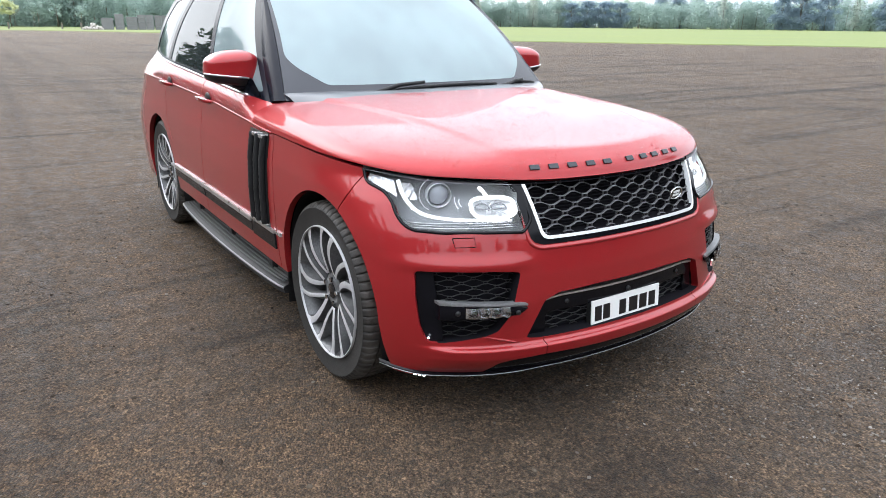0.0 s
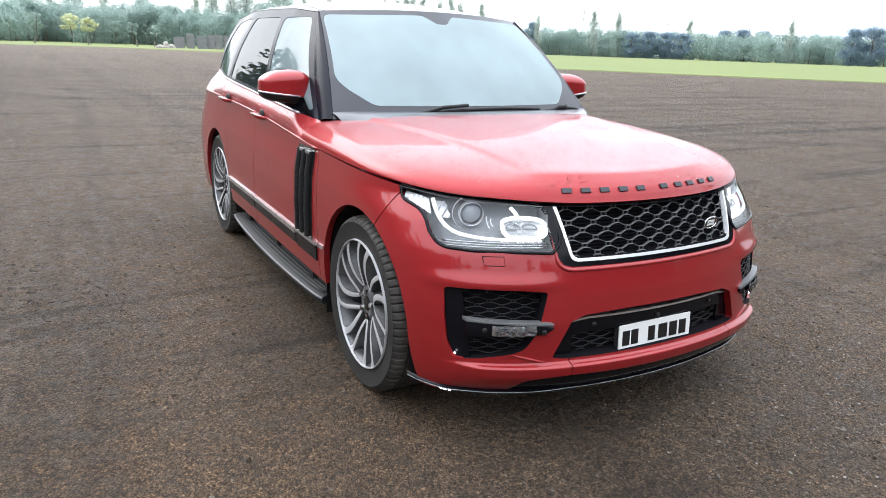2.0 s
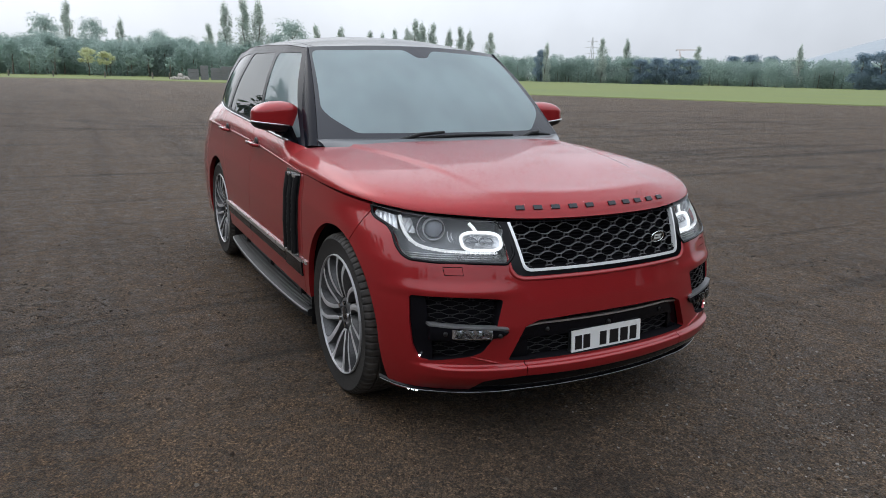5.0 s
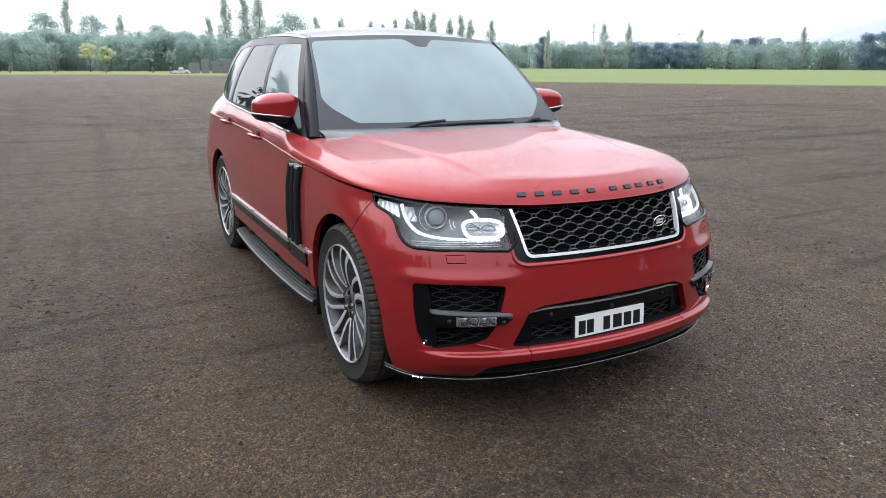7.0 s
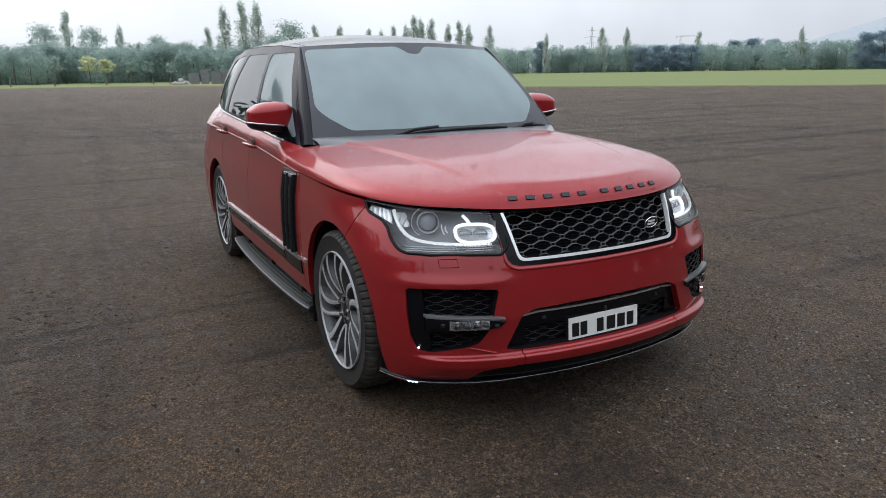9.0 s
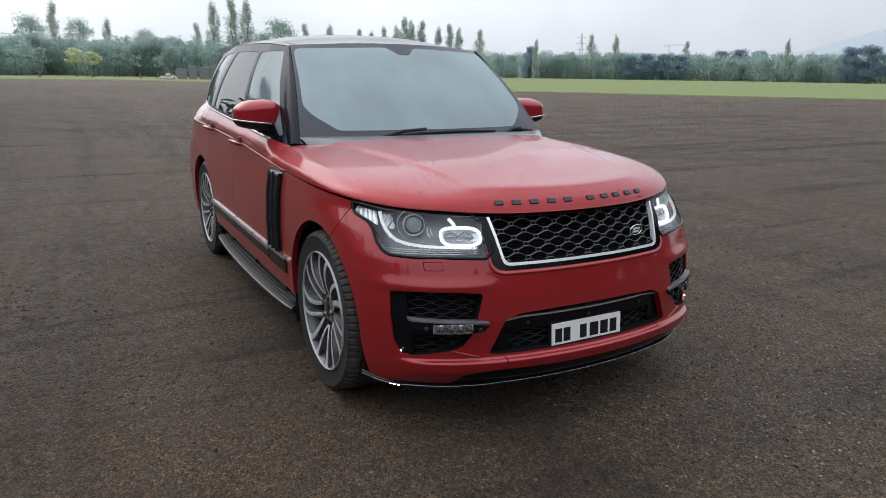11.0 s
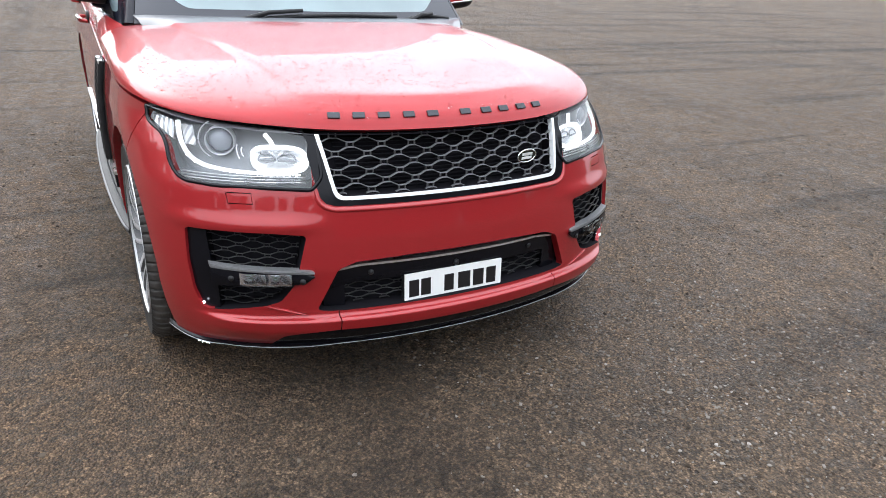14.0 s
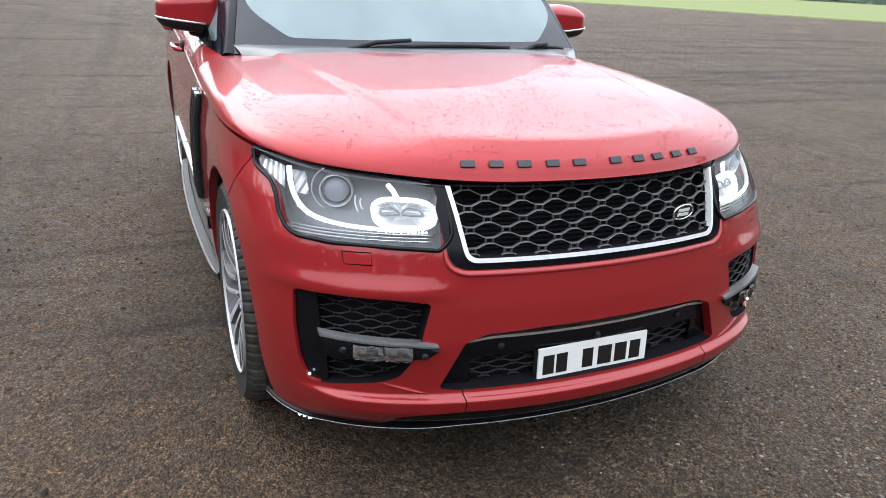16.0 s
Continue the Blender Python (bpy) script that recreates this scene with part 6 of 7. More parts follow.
WHEEL = wheel_meshes()
for x, y, turn in ((-0.847, 0.0, 0), (-0.847, 2.922, 0), (0.847, 0.0, 180), (0.847, 2.922, 180)):
    wheel = part("wheel", WHEEL["rim"], None, car, "silver swirl-spoke alloy wheel on a low tyre")
    wheel.matrix_local = pose(x, y, 0.376, 0 if turn else 12, 0, turn)
    for key, name, label in (("tyre", "tyre", "black road tyre with dusty tread"), ("face", "spoke_face", "machined silver spokes"), ("spoke_side", "spoke_side", "grey spoke flanks"), ("rim_lip", "rim_lip", ""), ("hub_cap", "hub_cap", ""),
                             ("brake_disc", "brake_disc", ""), ("backing", "shade_backing", "")):
        ob = new(name, WHEEL[key])
        ob.parent = wheel
        if label:
            ob["label"] = label
    for k in range(5):
        nut = new("wheel_nut", WHEEL["wheel_nut"])
        nut.parent = wheel
        nut.location = (-0.094, 0.056 * math.cos(math.tau * k / 5 + 0.3), 0.056 * math.sin(math.tau * k / 5 + 0.3))
    # the wheel housing above
    s = -1 if x < 0 else 1
    bm = bmesh.new()
    rows = []
    for k in range(41):
        a = radians(-25 + 230 * k / 40)
        rows.append([(s * xx, y + r * math.cos(a), 0.39 + r * math.sin(a)) for xx, r in ((min(0.955, skin_x(y + 0.43 * math.cos(a), 0.39 + 0.43 * math.sin(a)) - 0.012), 0.432), (0.90, 0.44), (0.60, 0.44))])
    grid(bm, rows)
    part("wheel_arch_liner", bm, satin_black, car, smooth=True)
    bm = bmesh.new()
    lathe(bm, [(0.0, 0.0), (0.0, 0.44)], 40)
    bmesh.ops.translate(bm, verts=bm.verts[:], vec=(s * 0.62, y, 0.39))
    part("arch_wall", bm, deep_black, car)
    # mud flap behind the wheel
    bm = bmesh.new()
    yy = y + 0.455
    grid(bm, [[(s * xx, yy + 0.02 * k / 6 + (0.012 if xx > 0.9 else 0), lerp(0.50, 0.155, k / 6)) for xx in (0.73, 0.80, 0.90, 0.955)] for k in range(7)])
    bmesh.ops.solidify(bm, geom=bm.faces[:], thickness=0.008)
    part("mud_flap", shaded(bm), satin_black, car, "black rubber mud flap")

# floor pan and inner walls: closes the body below
bm = bmesh.new()
box(bm, (-0.60, -0.66, 0.27), (0.60, 4.0, 0.33), 0.02)
box(bm, (-0.90, 0.46, 0.275), (0.90, 2.46, 0.34), 0.02)
part("floor_pan", bm, deep_black, car)
bm = bmesh.new()
box(bm, (-0.58, -0.55, 0.34), (0.58, 0.42, 0.86), 0.03)
part("engine_block", bm, deep_black, car)

# side windows and pillars
def rail(y):
    return Vector((-(0.70 - 0.075 * step(2.6, 3.5, y) - 0.03 * step(1.7, 1.3, y)), y, float(np.interp(y, [1.35, 1.7, 2.2, 2.8, 3.6], [1.652, 1.680, 1.692, 1.690, 1.655]))))


def side_window_point(s, v):
    b, r = belt(lerp(0.80, 3.96, s)), rail(lerp(1.36, 3.50, s))
    p = b.lerp(r, v)
    p.x -= 0.035 * math.sin(v * math.pi) * 0.8
    return p


bm = bmesh.new()
grid(bm, [[side_window_point(s / 90, v / 16) for s in range(91)] for v in range(16, -1, -1)])
upper = Skin(bm)
WINDOWS = [("door_window", [(0.875, 1.142), (1.625, 1.178), (1.835, 1.61), (1.80, 1.632), (1.42, 1.630), (1.385, 1.612)], front_glass),
           ("rear_door_window", [(1.695, 1.180), (2.635, 1.222), (2.545, 1.60), (2.52, 1.640), (1.94, 1.636), (1.90, 1.612)], side_glass),
           ("quarter_window", [(2.705, 1.226), (3.66, 1.262), (3.42, 1.56), (3.34, 1.618), (2.62, 1.640), (2.62, 1.60)], side_glass)]
for name, poly, g in WINDOWS:
    upper.stamp(name, fillet(poly, 0.03), YZ)
upper.rest("pillar", lambda c: True)
for flip in (False, True):
    panel("side_pillar_frame", [(upper, ("pillar",))], wet_black, car, "gloss black window frame", flip=flip, turn_in=0.012)
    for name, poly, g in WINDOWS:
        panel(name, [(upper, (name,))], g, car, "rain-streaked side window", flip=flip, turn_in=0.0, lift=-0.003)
    s = 1 if flip else -1
    bm = bmesh.new()
    tube(bm, [Vector((belt(y).x * (1 if s < 0 else -1) + s * 0.004, y, belt(y).z + 0.002)) for y in (0.98 + k * 0.1 for k in range(25))], 0.007, 6)
    part("belt_trim", bm, bright, car, "satin trim below the windows", True)


# windscreen with its black border
def screen_point(s, v):
    lo = Vector((0.828 * s, 0.575 + 0.13 * s * s, 1.112))
    hi = Vector((0.672 * s, 1.20 + 0.15 * s * s, 1.685 - 0.022 * s * s))
    p = lo.lerp(hi, v)
    k = math.sin(v * math.pi)
    return p + Vector((0, -0.025 * k, 0.022 * k))


bm = bmesh.new()
grid(bm, [[screen_point(1 - 2 * i / 60, v / 24) for i in range(61)] for v in range(24, -1, -1)])
screen = Skin(bm)
CLEAR = [(-0.60, 1.178), (-0.715, 1.26), (-0.752, 1.31), (-0.676, 1.61), (-0.655, 1.642), (-0.10, 1.660), (-0.06, 1.632), (-0.035, 1.612), (0.035, 1.612), (0.06, 1.632), (0.10, 1.660), (0.655, 1.642), (0.676, 1.61), (0.752, 1.31), (0.715, 1.26), (0.60, 1.178)]
screen.stamp("clear", fillet(CLEAR, 0.03), XZ)
screen.rest("border", lambda c: True)
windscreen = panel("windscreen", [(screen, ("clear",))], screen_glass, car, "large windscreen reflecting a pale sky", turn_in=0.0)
frit = mat("screen_border", (0.026, 0.028, 0.036), 0.08, 0, 0.0, 0.5)
bsdf(frit).inputs["IOR"].default_value = 1.46
panel("windscreen_border", [(screen, ("border",))], frit, windscreen, "black printed border", turn_in=0.008)
for s in (-1, 1):
    # front pillar between windscreen and side window
    bm = bmesh.new()
    rows = []
    for k in range(21):
        v = k / 20
        a = screen_point(s, v)
        b = side_window_point(0, v)
        b.x *= -s
        m = (a + b) / 2 + Vector((s * 0.012, -0.012, 0.006))
        rows.append([a + Vector((s * 0.003, -0.001, 0.0)), a.lerp(m, 0.6) + Vector((s * 0.003, -0.004, 0.002)), m, m.lerp(b, 0.5) + Vector((s * 0.004, 0, 0)), b])
    grid(bm, rows)
    bmesh.ops.recalc_face_normals(bm, faces=bm.faces[:])
    part("front_pillar", bm, wet_black, car, "gloss black windscreen pillar", True)

# roof
def roof_point(s, t):
    """s across, t from the windscreen back."""
    y_edge = lerp(1.362, 3.52, t)
    y = y_edge - (0.155 * (1 - t) - 0.10 * t) * (1 - s * s)
    r = rail(y_edge)
    crown = lerp(0.028, 0.075, step(0, 0.3, t)) - 0.02 * step(0.7, 1.0, t)
    return Vector((r.x * -s, y, r.z + 0.004 + crown * (1 - abs(s) ** 2.6)))


bm = bmesh.new()
grid(bm, [[roof_point(2 * i / 48 - 1, (k / 50) ** 1.4) for i in range(49)] for k in range(51)])
roof = Skin(bm)
for s in (-1, 1):
    roof.stamp("gap", strip([(s * 0.615, 1.1), (s * 0.625, 1.6), (s * 0.615, 4.0)], 0.006), (0, 1))
roof.rest("roof", lambda c: True)
panel("roof", [(roof, ("roof",))], roof_black, car, "gloss black roof wet with rain", turn_in=0.018)
bm = bmesh.new()
grid(bm, [[roof_point(2 * i / 24 - 1, (k / 20) ** 1.4) - Vector((0, 0, 0.02)) for i in range(25)] for k in range(21)])
part("headlining", bm, leather, car, smooth=True)

# rear window and tailgate close the back
bm = bmesh.new()
rows = []
for k in range(13):
    v = k / 12
    row = []
    for i in range(33):
        s = 2 * i / 32 - 1
        a = roof_point(s, 1.0)
        b = Vector((0.74 * s, 4.10 - 0.10 * abs(s) ** 3, 1.08))
        p = a.lerp(b, v)
        row.append(p + Vector((0, 0.03 * math.sin(v * math.pi), 0)))
    rows.append(row)
grid(bm, rows)
bmesh.ops.recalc_face_normals(bm, faces=bm.faces[:])
part("rear_window", bm, gloss_black, car, "dark rear window", True)

# cowl and wipers
bm = bmesh.new()
rows = []
for k in range(31):
    s = 2 * k / 30 - 1
    x = s * 0.80
    a = Vector((x, rear_y(x) - 0.03, bonnet_z(abs(x), rear_y(x)) - 0.006))
    b = screen_point(s * 1.02, 0.06) + Vector((0, 0.012, 0.0))
    rows.append([a, a.lerp(b, 0.35) + Vector((0, 0, 0.010)), a.lerp(b, 0.7) + Vector((0, 0, 0.006)), b])
grid(bm, rows)
bmesh.ops.recalc_face_normals(bm, faces=bm.faces[:])
part("cowl", bm, cowl_black, car, "wet black scuttle panel", True)


def on_screen(x, z, off):
    v = (z - 1.112) / 0.57
    p = screen_point(x / lerp(0.828, 0.672, v), v)
    return p + Vector((0, -off, off * 0.8))


for pivot, elbow, a, b in (((-0.42, 1.115), (-0.10, 1.156), (-0.34, 1.130), (0.40, 1.142)), ((0.46, 1.118), (0.62, 1.146), (0.44, 1.130), (0.735, 1.134))):
    bm = bmesh.new()
    tube(bm, [on_screen(*pivot, 0.02), on_screen(lerp(pivot[0], elbow[0], 0.5), lerp(pivot[1], elbow[1], 0.6) + 0.004, 0.035), on_screen(*elbow, 0.03)], [0.014, 0.011, 0.009], 6)
    arm = part("wiper", bm, satin_black, windscreen, "black wiper arm parked at the foot of the screen", True)
    bm = bmesh.new()
    tube(bm, [on_screen(lerp(a[0], b[0], k / 10), lerp(a[1], b[1], k / 10) + 0.012 * math.sin(math.pi * k / 10), 0.014) for k in range(11)], 0.0105, 6)
    part("wiper_blade", bm, satin_black, arm, smooth=True)

# door mirrors
for s in (-1, 1):
    bm, base = bmesh.new(), bmesh.new()
    C = Vector((s * 0.964, 1.10, 1.225))

    def shell(a, b):
        """A squared ball: a round, b up."""
        ca, sa, cb, sb = math.cos(a), math.sin(a), math.cos(b), math.sin(b)
        f = lambda v, e: math.copysign(abs(v) ** e, v)  # noqa: E731
        w = 0.138
        if b >= 0:
            # an upright face, a crease and a low domed top
            k = b / (math.pi / 2)
            q = max(0.0, (k - 0.42) / 0.58)
            wide = 1 - 0.03 * min(1, k / 0.42) if q == 0 else 0.97 * (1 - q ** 1.6)
            x = w * f(ca, 0.55) * wide
            u = x * s / w
            high = 0.064 * min(1, k / 0.42) * (1 - 0.08 * u) + 0.052 * math.sin(q * math.pi / 2)
            return C + Vector((x, 0.095 * f(sa, 0.7) * wide, high - 0.004 * u))
        x = w * f(ca, 0.55) * abs(cb) ** 0.42
        y = 0.095 * f(sa, 0.7) * abs(cb) ** 0.5
        z = 0.106 * f(sb, 0.8) if sb > 0 else 0.060 * f(sb, 0.7)
        droop = -0.012 * (x * s / w) if sb > 0 else 0.02 * (x * s / w)
        return C + Vector((x, y, z + droop * (1 if sb <= 0 else abs(sb)) - 0.004 * (x * s / w)))

    grid(bm, [[shell(math.tau * k / 48, radians(90 * j / 14 - 8)) for k in range(49)] for j in range(15)])
    grid(base, [[shell(math.tau * k / 48, radians(-90 + 82 * j / 8)) for k in range(49)] for j in range(9)])
    for b in (bm, base):
        bmesh.ops.remove_doubles(b, verts=b.verts[:], dist=1e-4)
        bmesh.ops.recalc_face_normals(b, faces=b.faces[:])
    low_part = part("door_mirror", base, satin_black, car, "door mirror with a red cap on a black base", True)
    part("mirror_cap", shaded(bm, 24), paint, low_part, "glossy red cap")
    bm = bmesh.new()
    tube(bm, [shell(math.pi * (1.0 + k / 14) if s < 0 else math.pi * (2 - k / 14), radians(-8)) + Vector((0, -0.003, 0)) for k in range(9)], 0.005, 6)
    part("mirror_repeater", bm, bright, low_part, smooth=True)
    bm = bmesh.new()
    tube(bm, [(s * 0.95, 1.10, 1.185), (s * 0.90, 1.07, 1.170), (s * 0.845, 1.03, 1.155)], [0.040, 0.036, 0.045], 10, 1.0)
    part("mirror_arm", shaded(bm, 60), wet_black, low_part)
    # black triangle at the pillar's foot
    bm = bmesh.new()
    tri = [(0.84, 1.110), (1.10, 1.132), (1.06, 1.195), (0.95, 1.20)]
    vs = [bm.verts.new((s * (abs(belt(y).x) + 0.008 - 0.25 * (z - 1.12)), y, z)) for y, z in tri]
    bm.faces.new(vs)
    bmesh.ops.solidify(bm, geom=bm.faces[:], thickness=0.012)
    part("mirror_base", bm, wet_black, car)

# running boards, side vents and door strips
for s in (-1, 1):
    bm = bmesh.new()
    rows = []
    for k in range(41):
        y = lerp(0.50, 2.46, k / 40)
        bow = 0.045 * math.sin(math.pi * k / 40) ** 0.6
        xo = 0.975 + bow
        rows.append([(s * 0.86, y, 0.243), (s * (xo - 0.018), y, 0.243), (s * (xo - 0.004), y, 0.236), (s * xo, y, 0.222), (s * (xo - 0.006), y, 0.200), (s * 0.86, y, 0.195)])
    vs = [[bm.verts.new(p) for p in r] for r in rows]
    for a, b in zip(vs, vs[1:]):
        for j in range(6):
            bm.faces.new((a[j], a[(j + 1) % 6], b[(j + 1) % 6], b[j]))
    bm.faces.new(vs[0])
    bm.faces.new(vs[-1])
    bmesh.ops.recalc_face_normals(bm, faces=bm.faces[:])
    board = part("running_board", shaded(bm), satin_black, car, "black ribbed side step with a silver edge")
    bm = bmesh.new()
    tube(bm, [(s * (0.974 + 0.045 * math.sin(math.pi * k / 40) ** 0.6), lerp(0.50, 2.46, k / 40), 0.230) for k in range(41)], 0.006, 8)
    part("edge_trim", bm, board_trim, board, "brushed silver edge", True)
    for j in range(5):
        bm = bmesh.new()
        tube(bm, [(s * (0.875 + 0.018 * j + 0.045 * math.sin(math.pi * k / 30) ** 0.6 * (j / 5)), lerp(0.55, 2.42, k / 30), 0.246) for k in range(31)], 0.0055, 5)
        part("grip_rib", bm, rib_black, board, smooth=True)
    for y in (0.8, 1.5, 2.2):
        bm = bmesh.new()
        box(bm, (min(s * 0.80, s * 0.93), y - 0.03, 0.20), (max(s * 0.80, s * 0.93), y + 0.03, 0.30), 0.006)
        part("bracket", bm, satin_black, board)

    def side_x(z, off=0.0):
        return s * (half_width(z) + off)

    def side_plate(y0, y1, z0, z1, off, n=10, lean=0.0):
        bm = bmesh.new()
        rows = []
        for j in range(n + 1):
            z = lerp(z0, z1, j / n)
            d = lean * (z - z0)
            rows.append([(side_x(z, -0.01), y0 + d, z), (side_x(z, off), y0 + d + 0.003, z), (side_x(z, off), y1 + d - 0.003, z), (side_x(z, -0.01), y1 + d, z)])
        vs = grid(bm, rows)
        bm.faces.new(vs[0])
        bm.faces.new(vs[-1])
        bmesh.ops.recalc_face_normals(bm, faces=bm.faces[:])
        return shaded(bm)

    vent = part("side_vent", side_plate(0.575, 0.835, 0.525, 0.985, 0.004, 12, -0.03), gloss_black, car, "black vertical side vent with louvres")
    for y in (0.625, 0.705, 0.785):
        bm = bmesh.new()
        pts = [(side_x(z, 0.010), y - 0.03 * (z - 0.525), z) for z in (lerp(0.535, 0.968, k / 30) for k in range(31))]
        tube(bm, pts, [0.016 + 0.002 * (k % 2) for k in range(31)], 8, 1.0)
        part("louvre", shaded(bm, 50), satin_black, vent)
    for y in (0.60, 0.69):
        bm = bmesh.new()
        box(bm, (min(side_x(0.965, 0.006), side_x(0.965, 0.026)), y, 0.955), (max(side_x(0.965, 0.006), side_x(0.965, 0.026)), y + 0.05, 0.972), 0.004)
        part("vent_cap", bm, bright, vent)
    # black strip with a bright line along the doors
    for y0, y1 in ((0.855, 1.735), (1.752, 2.50)):
        st = part("door_strip", side_plate(y0, y1, 0.437, 0.505, 0.008, 4), pillar_black, car, "black door strip with a bright line")
        part("strip_line", side_plate(y0, y1, 0.492, 0.517, 0.013, 3), bright, st, "bright metal line")
    st = part("door_strip", side_plate(0.515, 0.845, 0.430, 0.520, 0.008, 4), pillar_black, car, "black door strip with a bright line")
    part("strip_line", side_plate(0.515, 0.845, 0.510, 0.527, 0.013, 3), bright, st, "bright metal line")
    st = part("wing_strip", side_plate(0.425, 0.49, 0.515, 0.531, 0.010, 3), bright, car, "bright metal line")

# seen dimly through the screen: dashboard, wheel and seats
bm = bmesh.new()
box(bm, (-0.72, 0.84, 0.72), (0.72, 1.30, 1.06), 0.05)
part("dashboard", bm, leather, car, "dark dashboard behind the windscreen")
bm = bmesh.new()
hub = Matrix.Translation((-0.38, 1.42, 1.02)) @ pose(0, 0, 0, -65, 0, 0)
tube(bm, [hub @ Vector((0.19 * math.cos(k * math.tau / 40), 0.19 * math.sin(k * math.tau / 40), 0)) for k in range(40)], 0.016, 8, closed=True)
for a in (0, 3.14, -1.57):
    tube(bm, [hub @ Vector((0, 0, -0.02)), hub @ Vector((0.19 * math.cos(a), 0.19 * math.sin(a), 0))], 0.018, 6)
part("steering_wheel", bm, leather, car, "dark leather steering wheel", True)
for x, y in ((-0.38, 1.95), (0.38, 1.95), (-0.38, 2.85), (0.38, 2.85)):
    bm = bmesh.new()
    box(bm, (x - 0.27, y - 0.45, 0.50), (x + 0.27, y + 0.05, 0.68), 0.06)
    seat = part("seat", bm, leather, car, "dark leather seat", True)
    bm = bmesh.new()
    box(bm, (-0.26, -0.07, 0.0), (0.26, 0.07, 0.68), 0.06, pose(x, y + 0.02, 0.62, -14, 0, 0))
    part("seat_back", bm, leather, seat, smooth=True)
    bm = bmesh.new()
    box(bm, (-0.14, -0.05, 0.0), (0.14, 0.05, 0.19), 0.045, pose(x, y + 0.17, 1.33 if y < 2.5 else 1.26, -12, 0, 0))
    part("headrest", bm, leather, seat, smooth=True)
bm = bmesh.new()
box(bm, (-0.11, -0.012, -0.035), (0.11, 0.012, 0.035), 0.012, pose(0, 1.24, 1.565, -8, 0, 0))
part("rear_view_mirror", bm, gloss_black, car)
bm = bmesh.new()
box(bm, (-0.88, 1.0, 0.34), (0.88, 3.95, 0.40), 0.02)
part("cabin_floor", bm, deep_black, car)
for s in (-1, 1):
    bm = bmesh.new()
    grid(bm, [[(s * 0.90, y, z) for z in (0.36, 0.7, 0.98)] for y in (0.60, 1.5, 2.45)])
    part("door_lining", bm, leather, car)
bm = bmesh.new()
grid(bm, [[(x, 0.60, z) for z in (0.36, 0.8, 1.07)] for x in (-0.9, 0, 0.9)])
part("bulkhead", bm, deep_black, car)

# rain drops on the bonnet, too many to count
water = mat("rain_water", (1, 1, 1), 0.0)
bsdf(water).inputs["Transmission Weight"].default_value = 1.0
bsdf(water).inputs["IOR"].default_value = 1.33
rng = random.Random(29)
drops, drop_faces, count = [], [], 0
while count < 12500 * 19:
    if rng.random() < 0.18:
        # on the shoulder above the door handles, on both sides
        y, v, s = rng.uniform(0.55, 3.0), rng.uniform(0.05, 0.95), rng.choice((-1, 1))
        p0, p1, p2 = shoulder_point(y, v), shoulder_point(y + 0.01, v), shoulder_point(y, v + 0.03)
        n = (p1 - p0).cross(p2 - p0).normalized()
        n = n if n.z > 0 else -n
        x, z = p0.x, p0.z
        if s > 0:
            x, n = -x, Vector((-n.x, n.y, n.z))
    else:
        x, y = rng.uniform(-0.9, 0.9), rng.uniform(-0.70, min(0.60, rear_y(0)))
        if abs(x) > 0.93 - 0.9 * max(0, -0.2 - y) ** 1.5 or noise.noise((x * 3, y * 3, 2)) < -0.45 + 0.5 * rng.random():
            continue
        if (x / top_edge_w(y)) ** 2 + max(0.0, (-0.737 + BLEND - y) / BLEND) ** BROW > 0.93:
            continue
        z = bonnet_z(x, y)
        n = Vector((bonnet_z(x - 0.004, y) - bonnet_z(x + 0.004, y), bonnet_z(x, y - 0.004) - bonnet_z(x, y + 0.004), 0.008)).normalized()
    t = n.cross(Vector((0, 1, 0))).normalized()
    b = n.cross(t)
    r = 0.0015 + 0.0026 * rng.random() ** 2.2
    wide = rng.uniform(0.9, 1.15)
    base = Vector((x, y, z - 0.0002))
    for q, w in ((0.0, 1.0), (0.30, 0.85), (0.5, 0.5)):
        for k in range(6):
            a = k * math.tau / 6
            drops.append(base + (t * math.cos(a) * wide + b * math.sin(a)) * r * w + n * r * q)
    drops.append(base + n * r * 0.6)
    for j in range(2):
        for k in range(6):
            p, q = count + j * 6 + k, count + j * 6 + (k + 1) % 6
            drop_faces.append((p, q, q + 6, p + 6))
    for k in range(6):
        drop_faces.append((count + 12 + k, count + 12 + (k + 1) % 6, count + 18))
    count += 19
me = bpy.data.meshes.new("rain_water")
me.from_pydata([tuple(p) for p in drops], [], drop_faces)
me.materials.append(water)
me.shade_smooth()
ob = new("rain_water", me)
ob.parent = car
tagged(ob, "clear rain drops standing on bonnet and doors", kind="stuff")

# loose stones on the ground
GRAVEL = (1.05, -1.15)
unit = bmesh.new()
bmesh.ops.create_icosphere(unit, subdivisions=1, radius=1)
ico_v = np.array([v.co[:] for v in unit.verts])
ico_f = np.array([[v.index for v in f.verts] for f in unit.faces])
unit.free()
g = np.random.default_rng(4)
N = 24000
reach, turn = 5.2 * np.sqrt(g.random(N)), g.uniform(0, math.tau, N)
px, py = -0.7 + reach * np.cos(turn), -1.1 + reach * np.sin(turn)
patch_n = N // 5
px[:patch_n], py[:patch_n] = g.normal(GRAVEL[0], 0.55, patch_n), g.normal(GRAVEL[1], 0.50, patch_n)
size = 0.0026 + 0.0075 * g.random(N) ** 4
size[:patch_n] = 0.0022 + 0.0048 * g.random(patch_n) ** 2.5
shape = np.stack([size * g.uniform(0.8, 1.5, N), size * g.uniform(0.8, 1.4, N), size * g.uniform(0.5, 0.95, N)], 1)
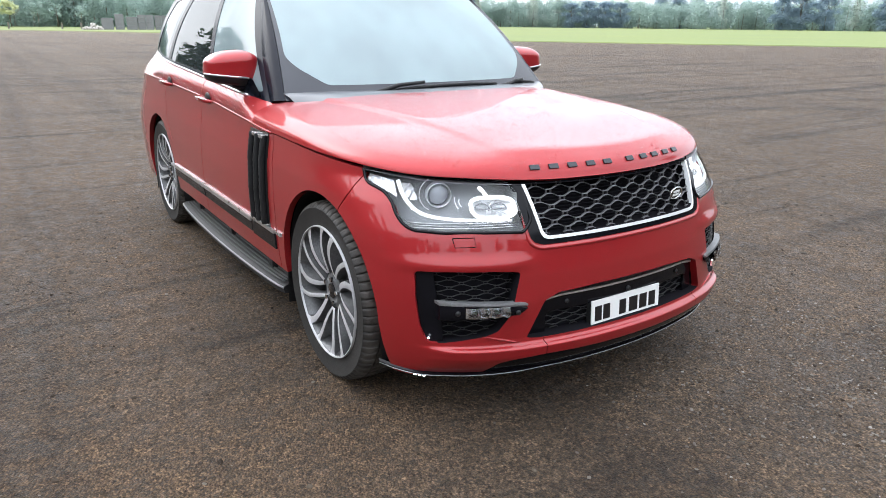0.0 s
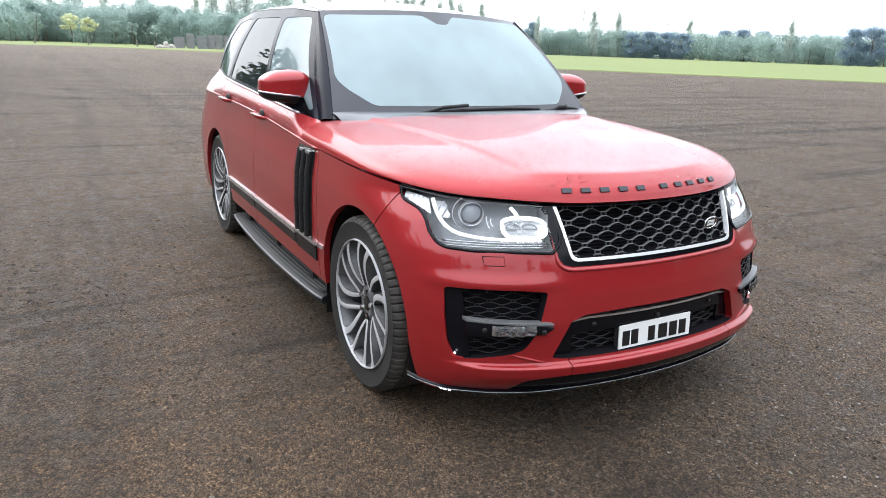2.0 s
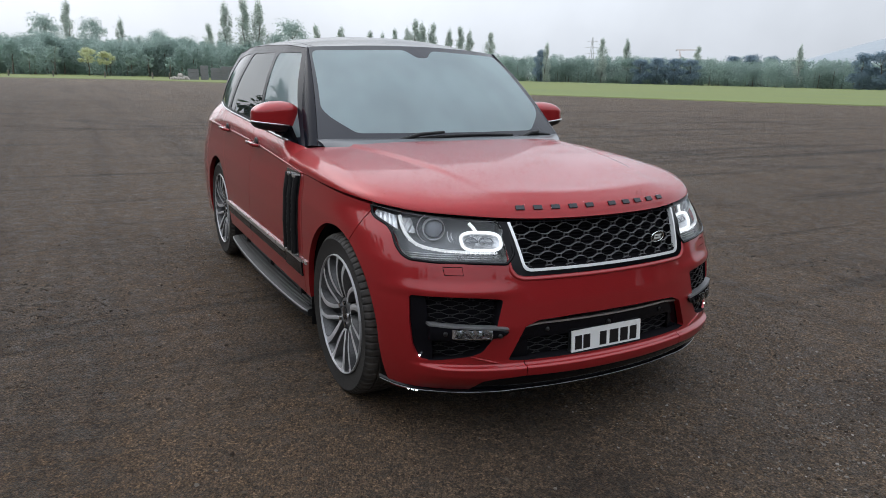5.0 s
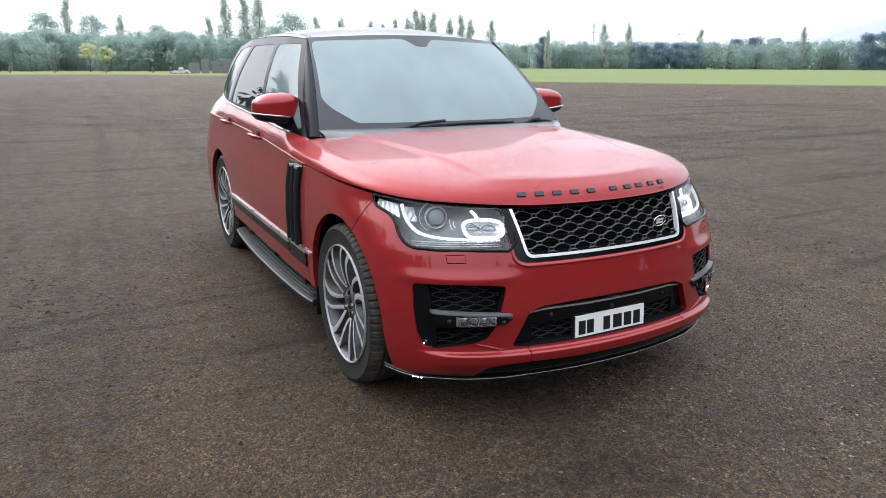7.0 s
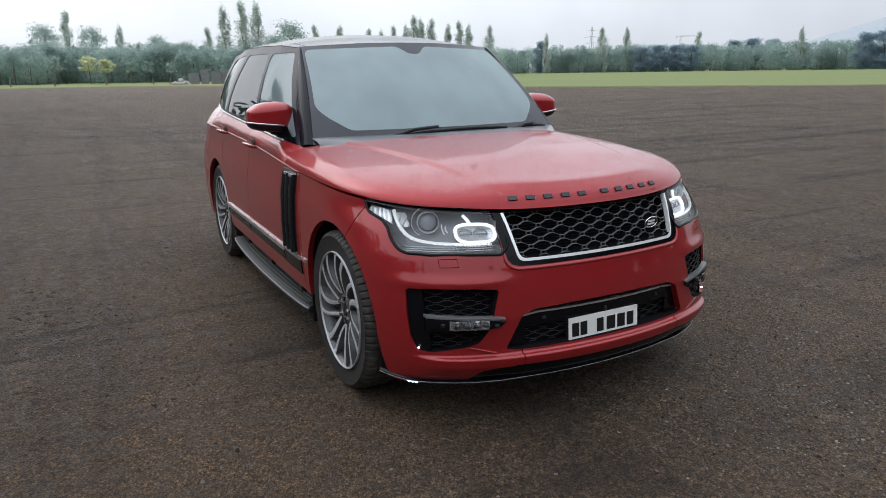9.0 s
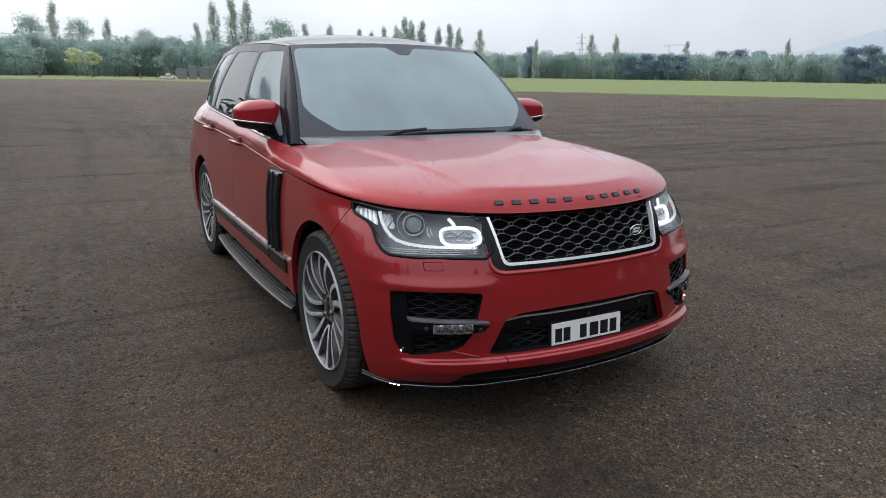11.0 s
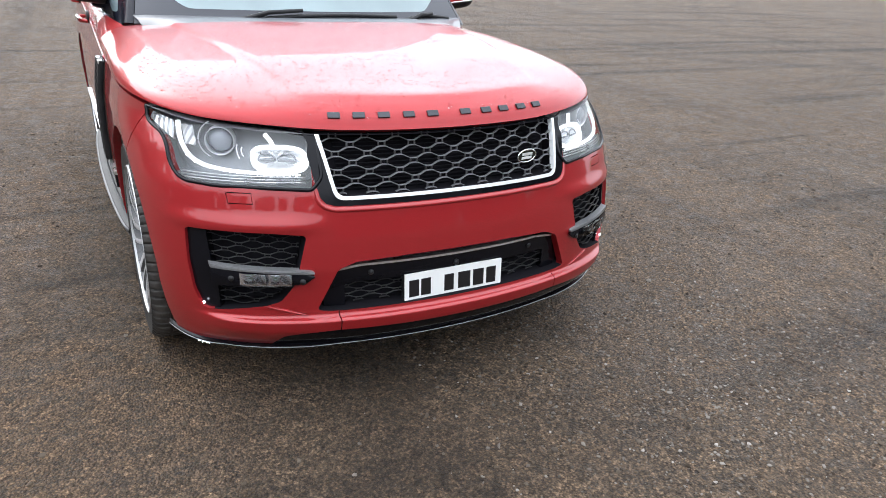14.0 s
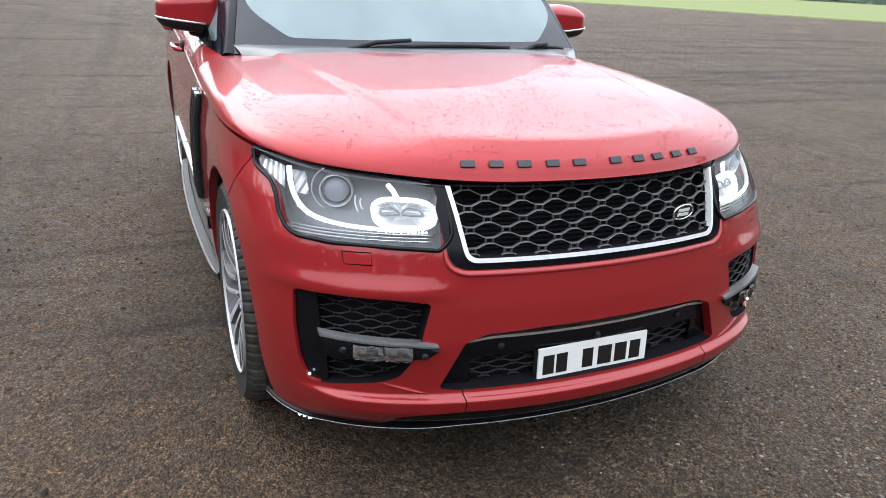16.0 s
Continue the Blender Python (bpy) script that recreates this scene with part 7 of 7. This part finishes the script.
rough_v = ico_v[None] * (1 + g.uniform(-0.45, 0.35, (N, len(ico_v), 1))) * shape[:, None]
c, sn = np.cos(turn * 7)[:, None], np.sin(turn * 7)[:, None]
lift = np.array([swell(x, y) for x, y in zip(px, py)]) + size * 0.2
verts = np.stack([rough_v[..., 0] * c - rough_v[..., 1] * sn + px[:, None], rough_v[..., 0] * sn + rough_v[..., 1] * c + py[:, None], rough_v[..., 2] + lift[:, None]], 2).reshape(-1, 3)
faces = (ico_f[None] + (np.arange(N) * len(ico_v))[:, None, None]).reshape(-1, 3)
cut_at = patch_n * len(ico_v)
me = bpy.data.meshes.new("gravel")
me.from_pydata(verts[cut_at:].tolist(), [], (faces[patch_n * len(ico_f):] - cut_at).tolist())
me.materials.append(pebble)
tagged(new("gravel", me), "small dark stones strewn on the ground", "gravel", kind="stuff")
me = bpy.data.meshes.new("pale_gravel")
me.from_pydata(verts[:cut_at].tolist(), [], faces[:patch_n * len(ico_f)].tolist())
me.materials.append(pale_stone)
tagged(new("pale_gravel", me), "patch of loose pale grey gravel beside the bumper", "gravel", kind="stuff")

# earth clods and larger stones, in rough patches and along the old wheel tracks
M = 5200
ang = g.uniform(0, math.tau, M)
far_r = 3.0 + 26.0 * g.random(M) ** 1.3
px, py = -1.0 + far_r * np.cos(ang), 1.5 + far_r * np.sin(ang)
for n, (x0, y0, x1, y1, spread, share) in enumerate(((-4.0, 20.3, -2.2, 40.0, 0.35, 0.05), (-3.9, 18.5, -0.6, 16.3, 0.22, 0.05), (-0.6, 14.0, -0.2, 5.6, 0.40, 0.06), (17.9, 23.0, 24.0, 12.3, 0.35, 0.07),
                                                     (11.0, 12.6, 15.3, 7.9, 0.6, 0.06), (-2.6, 2.6, -2.1, 1.4, 0.30, 0.05), (-3.4, 9.0, -1.0, 7.6, 0.7, 0.06), (3.0, 3.4, 6.5, 1.0, 0.8, 0.07))):
    a, b = int(M * 0.06) * n, int(M * 0.06) * n + int(M * share)
    t = g.random(b - a)
    px[a:b], py[a:b] = x0 + (x1 - x0) * t + g.normal(0, spread, b - a), y0 + (y1 - y0) * t + g.normal(0, spread, b - a)
clear = (np.abs(px) > 1.15) | (py < -1.0) | (py > 4.3)
px, py = px[clear], py[clear]
M = len(px)
size = 0.004 + 0.012 * g.random(M) ** 4
shape = np.stack([size * g.uniform(0.9, 1.8, M), size * g.uniform(0.8, 1.4, M), size * g.uniform(0.4, 0.8, M)], 1)
rough_v = ico_v[None] * (1 + g.uniform(-0.25, 0.25, (M, len(ico_v), 1))) * shape[:, None]
yaw = g.uniform(0, math.tau, M)
c, sn = np.cos(yaw)[:, None], np.sin(yaw)[:, None]
lift = np.array([swell(x, y) for x, y in zip(px, py)]) + size * 0.05
verts = np.stack([rough_v[..., 0] * c - rough_v[..., 1] * sn + px[:, None], rough_v[..., 0] * sn + rough_v[..., 1] * c + py[:, None], rough_v[..., 2] + lift[:, None]], 2).reshape(-1, 3)
faces = (ico_f[None] + (np.arange(M) * len(ico_v))[:, None, None]).reshape(-1, 3)
me = bpy.data.meshes.new("earth_clods")
me.from_pydata(verts.tolist(), [], faces.tolist())
me.materials.append(clod)
tagged(new("earth_clods", me), "dark earth clods thrown up along wheel tracks", "clods", kind="stuff")
